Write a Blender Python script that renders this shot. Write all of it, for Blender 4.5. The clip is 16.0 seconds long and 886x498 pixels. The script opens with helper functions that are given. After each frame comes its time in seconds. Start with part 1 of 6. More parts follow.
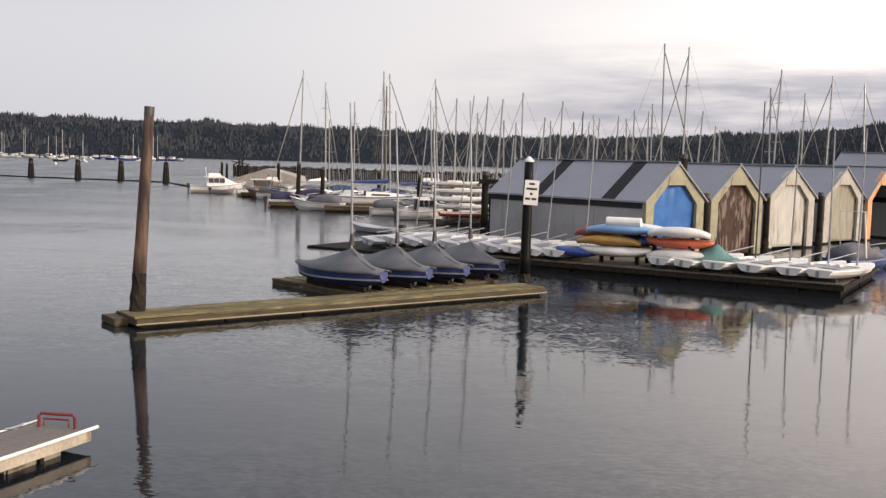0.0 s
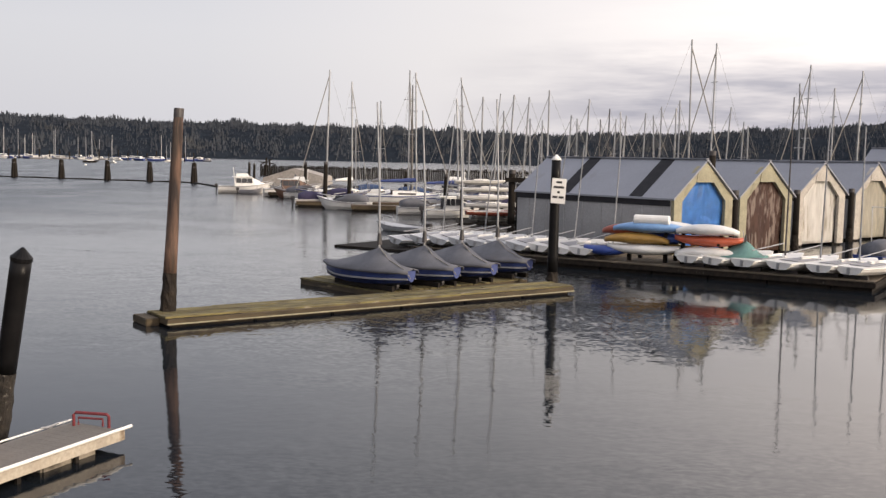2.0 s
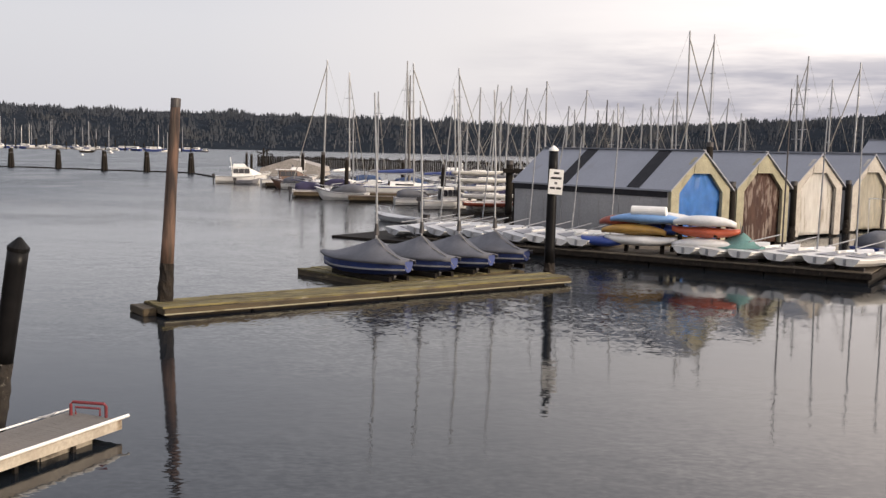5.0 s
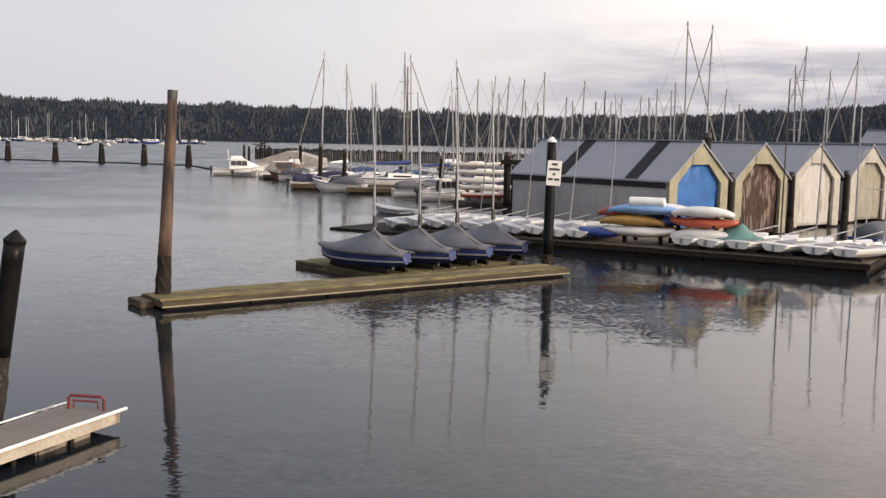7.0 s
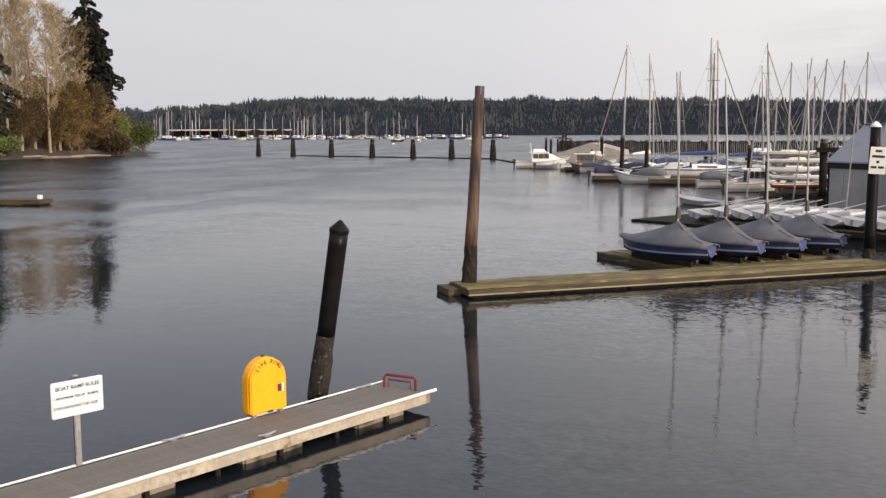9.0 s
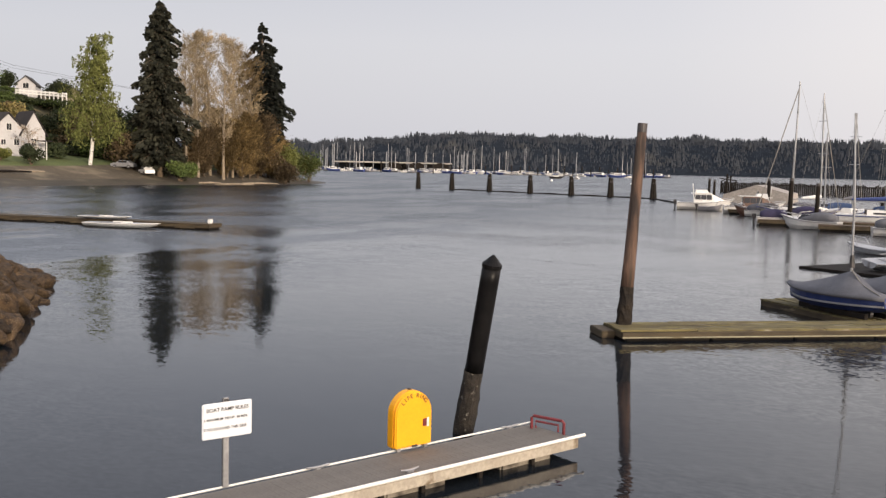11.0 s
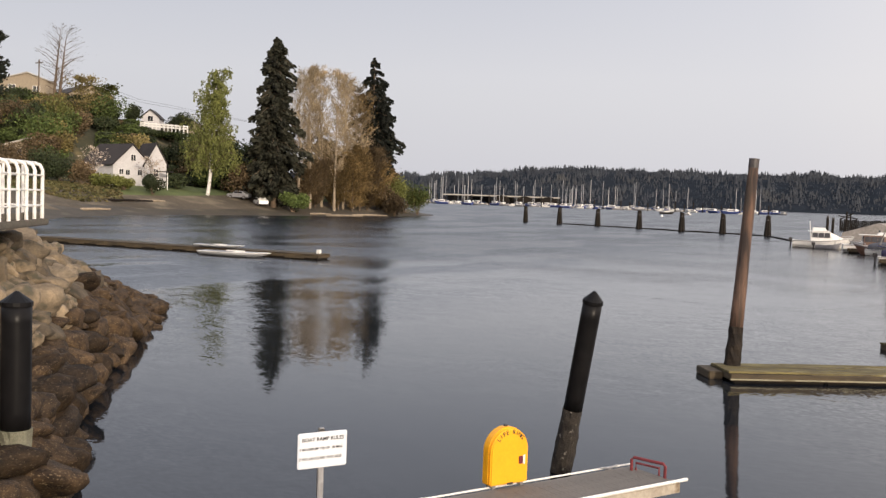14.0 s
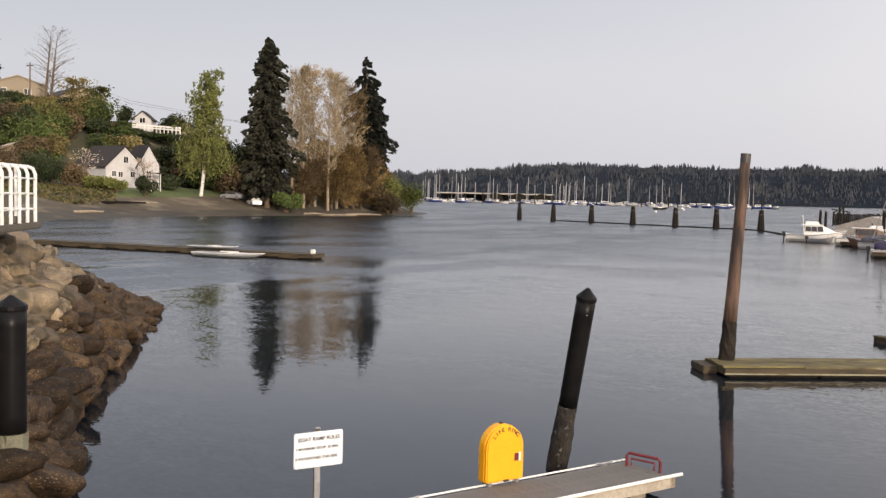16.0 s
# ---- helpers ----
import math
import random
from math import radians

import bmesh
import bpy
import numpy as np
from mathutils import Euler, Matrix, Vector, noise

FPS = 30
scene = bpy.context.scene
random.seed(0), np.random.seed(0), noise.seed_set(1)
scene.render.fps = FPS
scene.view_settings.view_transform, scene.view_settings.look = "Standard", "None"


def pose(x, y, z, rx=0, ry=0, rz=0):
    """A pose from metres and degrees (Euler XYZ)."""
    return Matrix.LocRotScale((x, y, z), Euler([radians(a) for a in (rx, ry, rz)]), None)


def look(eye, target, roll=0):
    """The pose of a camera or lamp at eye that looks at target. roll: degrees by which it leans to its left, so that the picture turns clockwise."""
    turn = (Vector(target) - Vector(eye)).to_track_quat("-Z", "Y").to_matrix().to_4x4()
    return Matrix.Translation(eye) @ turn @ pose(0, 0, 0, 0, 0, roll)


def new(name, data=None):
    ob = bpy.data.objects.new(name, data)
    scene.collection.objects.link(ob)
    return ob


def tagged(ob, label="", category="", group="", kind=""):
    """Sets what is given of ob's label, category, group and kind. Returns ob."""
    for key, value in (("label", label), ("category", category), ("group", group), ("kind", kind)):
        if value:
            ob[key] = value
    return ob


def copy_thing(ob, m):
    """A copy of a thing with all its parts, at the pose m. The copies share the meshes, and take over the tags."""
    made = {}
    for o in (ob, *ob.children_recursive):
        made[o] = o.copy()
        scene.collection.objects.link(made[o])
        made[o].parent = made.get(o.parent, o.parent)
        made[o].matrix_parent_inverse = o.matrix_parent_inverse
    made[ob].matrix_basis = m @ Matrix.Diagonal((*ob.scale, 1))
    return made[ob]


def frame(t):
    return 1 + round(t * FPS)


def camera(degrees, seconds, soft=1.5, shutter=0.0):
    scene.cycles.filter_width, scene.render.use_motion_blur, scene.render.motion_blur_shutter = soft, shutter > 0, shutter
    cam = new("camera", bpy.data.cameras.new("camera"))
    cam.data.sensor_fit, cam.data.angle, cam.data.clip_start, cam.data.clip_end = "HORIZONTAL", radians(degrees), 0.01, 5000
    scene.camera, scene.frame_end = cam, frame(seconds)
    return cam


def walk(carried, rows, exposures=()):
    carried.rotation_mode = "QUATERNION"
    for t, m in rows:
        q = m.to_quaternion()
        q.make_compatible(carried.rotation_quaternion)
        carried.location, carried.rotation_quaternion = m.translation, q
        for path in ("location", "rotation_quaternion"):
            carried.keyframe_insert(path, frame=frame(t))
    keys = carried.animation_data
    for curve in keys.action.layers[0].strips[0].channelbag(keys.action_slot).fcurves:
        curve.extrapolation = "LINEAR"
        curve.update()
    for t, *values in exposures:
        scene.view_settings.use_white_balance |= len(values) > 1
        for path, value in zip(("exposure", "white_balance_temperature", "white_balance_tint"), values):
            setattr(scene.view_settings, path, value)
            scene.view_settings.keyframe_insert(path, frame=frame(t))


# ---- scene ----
cam = camera(48.1, 16.0, 1.4)
# seconds, eye, target, roll
PATH = [
    (0, (0.037, -0.089, 4.213), (0.067, 9.873, 3.345), 1.65),
    (0.5, (0.012, -0.154, 4.234), (0.219, 9.802, 3.314), 1.35),
    (1, (0.012, -0.136, 4.229), (-0.012, 9.828, 3.372), 1.04),
    (1.5, (-0.006, -0.141, 4.216), (-0.171, 9.823, 3.389), 1.17),
    (2, (0.003, -0.126, 4.230), (-0.232, 9.832, 3.340), 1.23),
    (2.5, (0.008, -0.142, 4.224), (-0.163, 9.814, 3.304), 1.32),
    (3, (0.006, -0.144, 4.227), (-0.163, 9.809, 3.271), 1.41),
    (3.5, (-0.002, -0.135, 4.226), (-0.158, 9.817, 3.257), 1.50),
    (4, (-0.001, -0.131, 4.224), (-0.198, 9.821, 3.266), 1.37),
    (4.5, (0.010, -0.147, 4.225), (-0.198, 9.804, 3.258), 1.36),
    (7, (0.006, -0.091, 4.218), (-0.179, 9.850, 3.155), 1.19),
    (7.5, (0.018, -0.110, 4.223), (-0.182, 9.829, 3.135), 1.07),
    (8, (0.022, -0.133, 4.224), (-0.319, 9.802, 3.133), 0.76),
    (8.5, (-0.030, -0.122, 4.220), (-1.628, 9.687, 3.116), -0.06),
    (9, (-0.019, -0.146, 4.200), (-3.148, 9.280, 3.033), -0.20),
    (9.5, (-0.062, -0.058, 4.193), (-3.903, 9.112, 3.112), 0.82),
    (10, (-0.135, 0.023, 4.203), (-4.488, 8.980, 3.292), 1.53),
    (10.2, (-0.145, 0.038, 4.183), (-4.715, 8.885, 3.263), 1.17),
    (12.3, (-0.055, 0.323, 4.181), (-4.584, 9.214, 3.530), 1.61),
    (12.5, (-0.051, 0.323, 4.189), (-4.312, 9.343, 3.499), 1.55),
    (13, (-0.046, 0.224, 4.205), (-4.568, 9.124, 3.626), 0.77),
    (13.5, (-0.085, 0.287, 4.195), (-5.335, 8.778, 3.623), 1.37),
    (14, (-0.074, 0.288, 4.187), (-5.595, 8.609, 3.665), 1.94),
    (14.5, (-0.055, 0.282, 4.189), (-5.568, 8.611, 3.718), 2.30),
    (15, (-0.051, 0.288, 4.193), (-5.460, 8.685, 3.723), 2.37),
    (15.5, (-0.048, 0.273, 4.197), (-5.458, 8.666, 3.667), 2.36),
    (16, (-0.042, 0.260, 4.196), (-5.514, 8.612, 3.658), 1.26),
]
walk(cam, [(t, look(eye, target, roll)) for t, eye, target, roll in PATH])

# ---- light ----
SUN_AZ, SUN_EL = 118.0, 13.0        # degrees to the right of the first heading, and up
world = bpy.data.worlds.new("sky")
scene.world = world
world.use_nodes = True
wn, wl = world.node_tree.nodes, world.node_tree.links
wn.clear()


def wnode(kind, **inputs):
    nd = wn.new(kind)
    for k, v in inputs.items():
        nd.inputs[k.replace("_", " ")].default_value = v
    return nd


def wmath(op, a, b=None):
    nd = wn.new("ShaderNodeMath")
    nd.operation = op
    nd.use_clamp = False
    for i, v in enumerate((a, b)):
        if v is None:
            continue
        if isinstance(v, (int, float)):
            nd.inputs[i].default_value = v
        else:
            wl.new(v, nd.inputs[i])
    return nd.outputs[0]


def wramp(fac, stops):
    nd = wn.new("ShaderNodeValToRGB")
    e = nd.color_ramp.elements
    while len(e) < len(stops):
        e.new(0.5)
    for el, (p, c) in zip(e, stops):
        el.position, el.color = p, (*c, 1)
    wl.new(fac, nd.inputs[0])
    return nd.outputs[0]


def wmix(fac, a, b, mode="MIX"):
    nd = wn.new("ShaderNodeMix")
    nd.data_type, nd.blend_type = "RGBA", mode
    for i, v in ((0, fac), (6, a), (7, b)):
        if isinstance(v, (int, float)):
            nd.inputs[i].default_value = v
        elif isinstance(v, tuple):
            nd.inputs[i].default_value = (*v, 1)
        else:
            wl.new(v, nd.inputs[i])
    return nd.outputs[2]


coord = wn.new("ShaderNodeTexCoord").outputs["Generated"]
sep = wn.new("ShaderNodeSeparateXYZ")
wl.new(coord, sep.inputs[0])
sky = wn.new("ShaderNodeTexSky")
sky.sky_type, sky.sun_disc = "NISHITA", False
sky.sun_elevation, sky.sun_rotation = radians(SUN_EL), radians(SUN_AZ)
sky.air_density, sky.dust_density, sky.ozone_density = 1.0, 4.0, 1.0
sky_col = wmix(1.0, sky.outputs[0], (0.10, 0.10, 0.10), "MULTIPLY")
# a thin sheet of high cloud, brighter and warmer towards the sun's side
side = wmath("ADD", wmath("MULTIPLY", sep.outputs[0], 0.80), wmath("MULTIPLY", sep.outputs[1], -0.2))
warm = wramp(wmath("ADD", wmath("MULTIPLY", side, 0.5), 0.5),
             [(0.0, (0.50, 0.515, 0.56)), (0.30, (0.625, 0.63, 0.66)), (0.41, (0.75, 0.73, 0.73)), (0.53, (1.03, 0.97, 0.94)), (0.64, (1.28, 1.17, 1.10)), (1.0, (1.5, 1.3, 1.15))])
stretch = wn.new("ShaderNodeMapping")
stretch.inputs["Scale"].default_value = (2.2, 2.2, 16)
wl.new(coord, stretch.inputs[0])
cloud = wn.new("ShaderNodeTexNoise")
cloud.inputs["Scale"].default_value, cloud.inputs["Detail"].default_value, cloud.inputs["Roughness"].default_value = 1.7, 5, 0.55
wl.new(stretch.outputs[0], cloud.inputs[0])
streak = wramp(cloud.outputs[0], [(0.36, (0.12, 0.12, 0.12)), (0.56, (1, 1, 1))])
low = wramp(sep.outputs[2], [(0.0, (1, 1, 1)), (0.075, (0.95, 0.95, 0.95)), (0.135, (0.12, 0.12, 0.12)), (0.5, (0.1, 0.1, 0.1))])
right = wramp(wmath("ADD", wmath("MULTIPLY", side, 0.5), 0.5), [(0.385, (0.0, 0.0, 0.0)), (0.465, (1, 1, 1))])
grey = wmix(1.0, wmix(1.0, streak, low, "MULTIPLY"), right, "MULTIPLY")
veil = wmix(grey, warm, (0.40, 0.40, 0.46))
horizon = wramp(sep.outputs[2], [(0.0, (0.93, 0.93, 0.95)), (0.10, (1, 1, 1)), (0.28, (1.04, 1.05, 1.07)), (1.0, (0.80, 0.88, 1.02))])
veil = wmix(1.0, veil, horizon, "MULTIPLY")
veil = wmix(1.0, veil, (1.02, 0.995, 0.99), "MULTIPLY")
# higher up, the veil thins towards the evening sun and thickens away from it
glow = wramp(wmath("ADD", wmath("MULTIPLY", side, 0.5), 0.5), [(0.22, (0.80, 0.82, 0.86)), (0.42, (1.0, 1.0, 1.0)), (0.60, (1.32, 1.27, 1.22))])
rise = wramp(sep.outputs[2], [(0.12, (0, 0, 0)), (0.24, (1, 1, 1)), (0.7, (0.4, 0.4, 0.4))])
veil = wmix(1.0, veil, wmix(rise, (1.0, 1.0, 1.0), glow), "MULTIPLY")
back = wn.new("ShaderNodeBackground")
wl.new(wmix(0.93, sky_col, veil), back.inputs[0])
back.inputs[1].default_value = 1.21
wo = wn.new("ShaderNodeOutputWorld")
wl.new(back.outputs[0], wo.inputs[0])

sun = new("sun", bpy.data.lights.new("sun", "SUN"))
sun.data.energy, sun.data.angle, sun.data.color = 3.3, radians(4), (1.0, 0.84, 0.66)
az, el = radians(SUN_AZ), radians(SUN_EL)
sun.matrix_world = look((0, 0, 60), (-math.sin(az) * math.cos(el), -math.cos(az) * math.cos(el), 60 - math.sin(el)))

# ---- materials ----


def mat(name, a, b=None, rough=0.7, metal=0.0, scale=3.0, fine=40.0, bump=0.15, contrast=0.5, c=None, cpos=0.62, cscale=1.2, stretch=(1, 1, 1), island=0.0, spec=0.5, speck=0.5):
    """Colour a to b by a coarse noise, grain by a fine one, stains or other patches of colour c where a third noise is
    high.
    """
    m = bpy.data.materials.new(name)
    m.use_nodes = True
    n, l = m.node_tree.nodes, m.node_tree.links
    p = n["Principled BSDF"]
    p.inputs["Roughness"].default_value, p.inputs["Metallic"].default_value = rough, metal
    p.inputs["Specular IOR Level"].default_value = spec
    b = b or tuple(v * 0.75 for v in a)
    tc = n.new("ShaderNodeTexCoord")
    mp = n.new("ShaderNodeMapping")
    mp.inputs["Scale"].default_value = stretch
    l.new(tc.outputs["Object"], mp.inputs[0])

    def noi(sc, det=4):
        x = n.new("ShaderNodeTexNoise")
        x.inputs["Scale"].default_value, x.inputs["Detail"].default_value = sc, det
        l.new(mp.outputs[0], x.inputs[0])
        return x.outputs[0]

    def ramp(fac, stops):
        r = n.new("ShaderNodeValToRGB")
        e = r.color_ramp.elements
        for el_, (pos, v) in zip(e, stops):
            el_.position, el_.color = pos, (*v, 1)
        l.new(fac, r.inputs[0])
        return r.outputs[0]

    def mix(fac, x, y, mode="MIX"):
        k = n.new("ShaderNodeMix")
        k.data_type, k.blend_type = "RGBA", mode
        for i, v in ((0, fac), (6, x), (7, y)):
            if isinstance(v, (int, float)):
                k.inputs[i].default_value = v
            elif isinstance(v, tuple):
                k.inputs[i].default_value = (*v, 1)
            else:
                l.new(v, k.inputs[i])
        return k.outputs[2]
    col = ramp(noi(scale), [(0.5 - contrast / 2.5, a), (0.5 + contrast / 2.5, b)])
    grain = noi(fine, 3)
    col = mix(speck, col, ramp(grain, [(0.3, (0.6, 0.6, 0.6)), (0.7, (1.3, 1.3, 1.3))]), "MULTIPLY")
    if c:
        col = mix(ramp(noi(cscale, 6), [(cpos - 0.05, (0, 0, 0)), (cpos + 0.07, (1, 1, 1))]), col, c)
    if island:
        for o in ("Object Info", "Geometry"):
            nd = n.new("ShaderNodeObjectInfo" if o[0] == "O" else "ShaderNodeNewGeometry")
            rnd = nd.outputs["Random" if o[0] == "O" else "Random Per Island"]
            col = mix(1.0, col, ramp(rnd, [(0.0, (1 - island,) * 3), (1.0, (1 + island,) * 3)]), "MULTIPLY")
    l.new(col, p.inputs["Base Color"])
    if bump:
        bp = n.new("ShaderNodeBump")
        bp.inputs["Strength"].default_value, bp.inputs["Distance"].default_value = bump, 0.02
        l.new(grain, bp.inputs["Height"])
        l.new(bp.outputs[0], p.inputs["Normal"])
    return m


def leaf_mat(name, a, b):
    return mat(name, a, b, rough=0.8, scale=0.5, fine=6, bump=0, island=0.45, spec=0.2)


M_DECK = mat("mossy planks", (0.170, 0.145, 0.055), (0.060, 0.047, 0.028), 0.9, scale=1.6, fine=18, bump=0.6, c=(0.26, 0.23, 0.18), cpos=0.66, cscale=1.4, stretch=(1, 4, 4), island=0.3)
M_FASCIA = mat("wet beam", (0.085, 0.062, 0.032), (0.028, 0.021, 0.013), 0.8, scale=1.1, fine=20, bump=0.5, c=(0.20, 0.165, 0.10), cpos=0.68, stretch=(1, 1, 5))
M_DARKWOOD = mat("dark wet wood", (0.022, 0.018, 0.014), (0.011, 0.009, 0.008), 0.8, fine=15, bump=0.4, spec=0.15)
M_PILE = mat("weathered pile", (0.135, 0.080, 0.056), (0.030, 0.021, 0.018), 0.85, scale=2.2, fine=14, bump=0.8, contrast=0.3, c=(0.05, 0.038, 0.03), cscale=1.6, cpos=0.57, stretch=(3, 3, 0.35))
M_PILEWET = mat("pile below the tide", (0.030, 0.023, 0.017), (0.011, 0.009, 0.008), 0.75, scale=5, fine=22, bump=1.0, c=(0.15, 0.135, 0.115), cpos=0.69, cscale=7, spec=0.2)
M_BLACK = mat("black sleeve", (0.006, 0.006, 0.0065), (0.010, 0.0095, 0.010), 0.36, fine=9, bump=0.08, spec=0.12)
M_BARN = mat("barnacles", (0.030, 0.024, 0.018), (0.010, 0.008, 0.007), 0.9, scale=9, fine=35, bump=1.0, c=(0.22, 0.20, 0.17), cpos=0.67, cscale=14)
M_GREYDECK = mat("grey grit deck", (0.180, 0.165, 0.145), (0.125, 0.115, 0.105), 0.9, scale=1.3, fine=25, bump=0.35, c=(0.15, 0.125, 0.10), cpos=0.66, island=0.05, stretch=(1, 2, 1))
M_CREAM = mat("cream fascia", (0.46, 0.41, 0.335), (0.34, 0.295, 0.235), 0.65, scale=2.5, fine=20, bump=0.2, c=(0.16, 0.115, 0.07), cpos=0.64, cscale=4.5)
M_WHITE = mat("white paint", (0.80, 0.79, 0.76), (0.70, 0.69, 0.66), 0.45, scale=2, fine=30, bump=0.05, speck=0.2)
M_GEL = mat("white gelcoat", (0.72, 0.71, 0.69), (0.56, 0.55, 0.53), 0.32, scale=1.5, fine=12, bump=0.03, speck=0.15)
M_SIGN = mat("white sign face", (0.70, 0.73, 0.78), (0.64, 0.67, 0.72), 0.5, scale=3, fine=30, bump=0.02, speck=0.12)
M_YELLOW = mat("yellow plastic", (0.90, 0.42, 0.012), (0.80, 0.36, 0.01), 0.4, scale=2, fine=30, bump=0.04, speck=0.1)
M_RED = mat("dark red paint", (0.20, 0.025, 0.03), (0.13, 0.02, 0.025), 0.5)
M_METAL = mat("galvanised metal", (0.42, 0.42, 0.43), (0.30, 0.30, 0.31), 0.45, 0.7, fine=20, bump=0.1)
M_ALU = mat("aluminium mast", (0.33, 0.34, 0.355), (0.23, 0.235, 0.245), 0.4, 0.3, fine=10, bump=0.03, speck=0.2)
M_MASTDARK = mat("dark mast", (0.06, 0.05, 0.05), (0.03, 0.03, 0.03), 0.5)
M_ROPE = mat("grey rope", (0.30, 0.28, 0.25), (0.2, 0.19, 0.17), 0.9)
M_INK = mat("black lettering", (0.02, 0.02, 0.022), (0.03, 0.03, 0.03), 0.6, bump=0)
M_ROOF = mat("grey metal roof", (0.25, 0.26, 0.295), (0.22, 0.23, 0.26), 0.55, scale=0.5, fine=8, bump=0.05, c=(0.19, 0.19, 0.20), cpos=0.68, cscale=0.6, speck=0.12)
M_ROOFDARK = mat("dark roof light", (0.022, 0.022, 0.026), (0.03, 0.03, 0.034), 0.85, spec=0.2)
M_WALLGREY = mat("grey siding", (0.30, 0.30, 0.305), (0.24, 0.24, 0.245), 0.7, scale=0.8, fine=12, bump=0.1, speck=0.25)
M_OLIVE = mat("weathered olive trim", (0.335, 0.31, 0.215), (0.235, 0.22, 0.155), 0.8, scale=1.6, fine=14, bump=0.3, c=(0.14, 0.12, 0.07), cpos=0.66, speck=0.4)
M_GREYTRIM = mat("weathered grey trim", (0.44, 0.41, 0.365), (0.34, 0.315, 0.28), 0.8, scale=1.6, fine=14, bump=0.3)
M_ORANGE = mat("orange cedar", (0.66, 0.34, 0.16), (0.52, 0.26, 0.12), 0.65, scale=1.5, fine=10, bump=0.2)
M_BLUETARP = mat("blue tarpaulin", (0.10, 0.30, 0.74), (0.075, 0.23, 0.62), 0.35, scale=1.2, fine=3, bump=0.5, c=(0.35, 0.48, 0.72), cpos=0.72, cscale=1.6, speck=0.3)
# here the pale colour c paints in the whitish reflections on the sheet
M_BROWNTARP = mat("clear sheet over dark brown with painted reflections", (0.15, 0.085, 0.065), (0.08, 0.048, 0.04), 0.2, scale=0.9, fine=3, bump=0.6, c=(0.36, 0.28, 0.235), cpos=0.56, cscale=2.0, stretch=(2.5, 2.5, 0.6))
M_MILK = mat("milky plastic sheet", (0.88, 0.86, 0.82), (0.76, 0.73, 0.68), 0.3, scale=1.1, fine=3, bump=0.5, c=(0.45, 0.40, 0.31), cpos=0.63, cscale=1.1, stretch=(2.5, 2.5, 0.5), speck=0.2)
M_MILK2 = mat("yellowed plastic sheet", (0.62, 0.58, 0.48), (0.48, 0.45, 0.37), 0.3, scale=1.1, fine=3, bump=0.6, c=(0.66, 0.60, 0.46), cpos=0.62, cscale=1.4, stretch=(2.5, 2.5, 0.6), speck=0.25)
M_DARK = mat("dark inside", (0.02, 0.02, 0.022), (0.03, 0.03, 0.03), 0.9, bump=0)
M_COVER = mat("grey boat cover", (0.125, 0.128, 0.145), (0.09, 0.092, 0.105), 0.85, scale=2, fine=25, bump=0.3, speck=0.3)
M_NAVY = mat("navy hull", (0.035, 0.06, 0.21), (0.028, 0.045, 0.15), 0.45, scale=1.5, fine=12, bump=0.05, speck=0.2)
M_GELGREY = mat("weathered grey gelcoat", (0.46, 0.47, 0.49), (0.33, 0.34, 0.36), 0.5, scale=1.5, fine=12, bump=0.05)
M_HULLGREY = mat("grey hull bottom", (0.27, 0.27, 0.29), (0.2, 0.2, 0.21), 0.5)
M_BEACH = mat("shingle beach", (0.118, 0.092, 0.060), (0.050, 0.041, 0.028), 0.95, scale=0.09, fine=2, bump=0.3, c=(0.165, 0.135, 0.092), cpos=0.60, cscale=0.16)
M_BEACHWET = mat("wet weedy shingle", (0.070, 0.056, 0.036), (0.036, 0.030, 0.020), 0.7, scale=0.2, fine=2, bump=0.3, c=(0.10, 0.085, 0.055), cpos=0.62, cscale=0.3)
M_GRASS = mat("lawn", (0.105, 0.13, 0.038), (0.07, 0.095, 0.028), 0.95, scale=0.3, fine=5, bump=0.2)
M_HILL = mat("hillside undergrowth", (0.055, 0.052, 0.026), (0.03, 0.034, 0.018), 0.95, scale=0.15, fine=2, bump=0.4, c=(0.14, 0.11, 0.05), cpos=0.6, cscale=0.2)

# ---- helpers for meshes ----


def link(name, bm, material, parent=None, label="", smooth=False):
    me = bpy.data.meshes.new(name)
    bm.normal_update()
    bm.to_mesh(me)
    bm.free()
    for k in (material if isinstance(material, (list, tuple)) else [material]):
        me.materials.append(k)
    if smooth:
        for f in me.polygons:
            f.use_smooth = True
    ob = new(name, me)
    if parent is not None:
        ob.parent = parent
    if label:
        ob["label"] = label
    return ob


def part(name, bm, material, parent, label="", smooth=False):
    return link(name, bm, material, parent, label, smooth)


def thing(name, m, label, category, group="", kind=""):
    ob = new(name)
    ob.empty_display_size = 0.2
    ob.matrix_world = m
    return tagged(ob, label, category, group, kind)


def bm_new():
    return bmesh.new()


def box(bm, x0, y0, z0, x1, y1, z1, mi=0):
    v = [bm.verts.new((x, y, z)) for z in (z0, z1) for x, y in ((x0, y0), (x1, y0), (x1, y1), (x0, y1))]
    for q in ((3, 2, 1, 0), (4, 5, 6, 7), (0, 1, 5, 4), (1, 2, 6, 5), (2, 3, 7, 6), (3, 0, 4, 7)):
        bm.faces.new([v[i] for i in q]).material_index = mi
    return bm


def boxp(x0, y0, z0, x1, y1, z1, bev=0.0):
    bm = box(bm_new(), x0, y0, z0, x1, y1, z1)
    if bev:
        bmesh.ops.bevel(bm, geom=bm.edges[:], offset=bev, segments=2, affect="EDGES")
    return bm


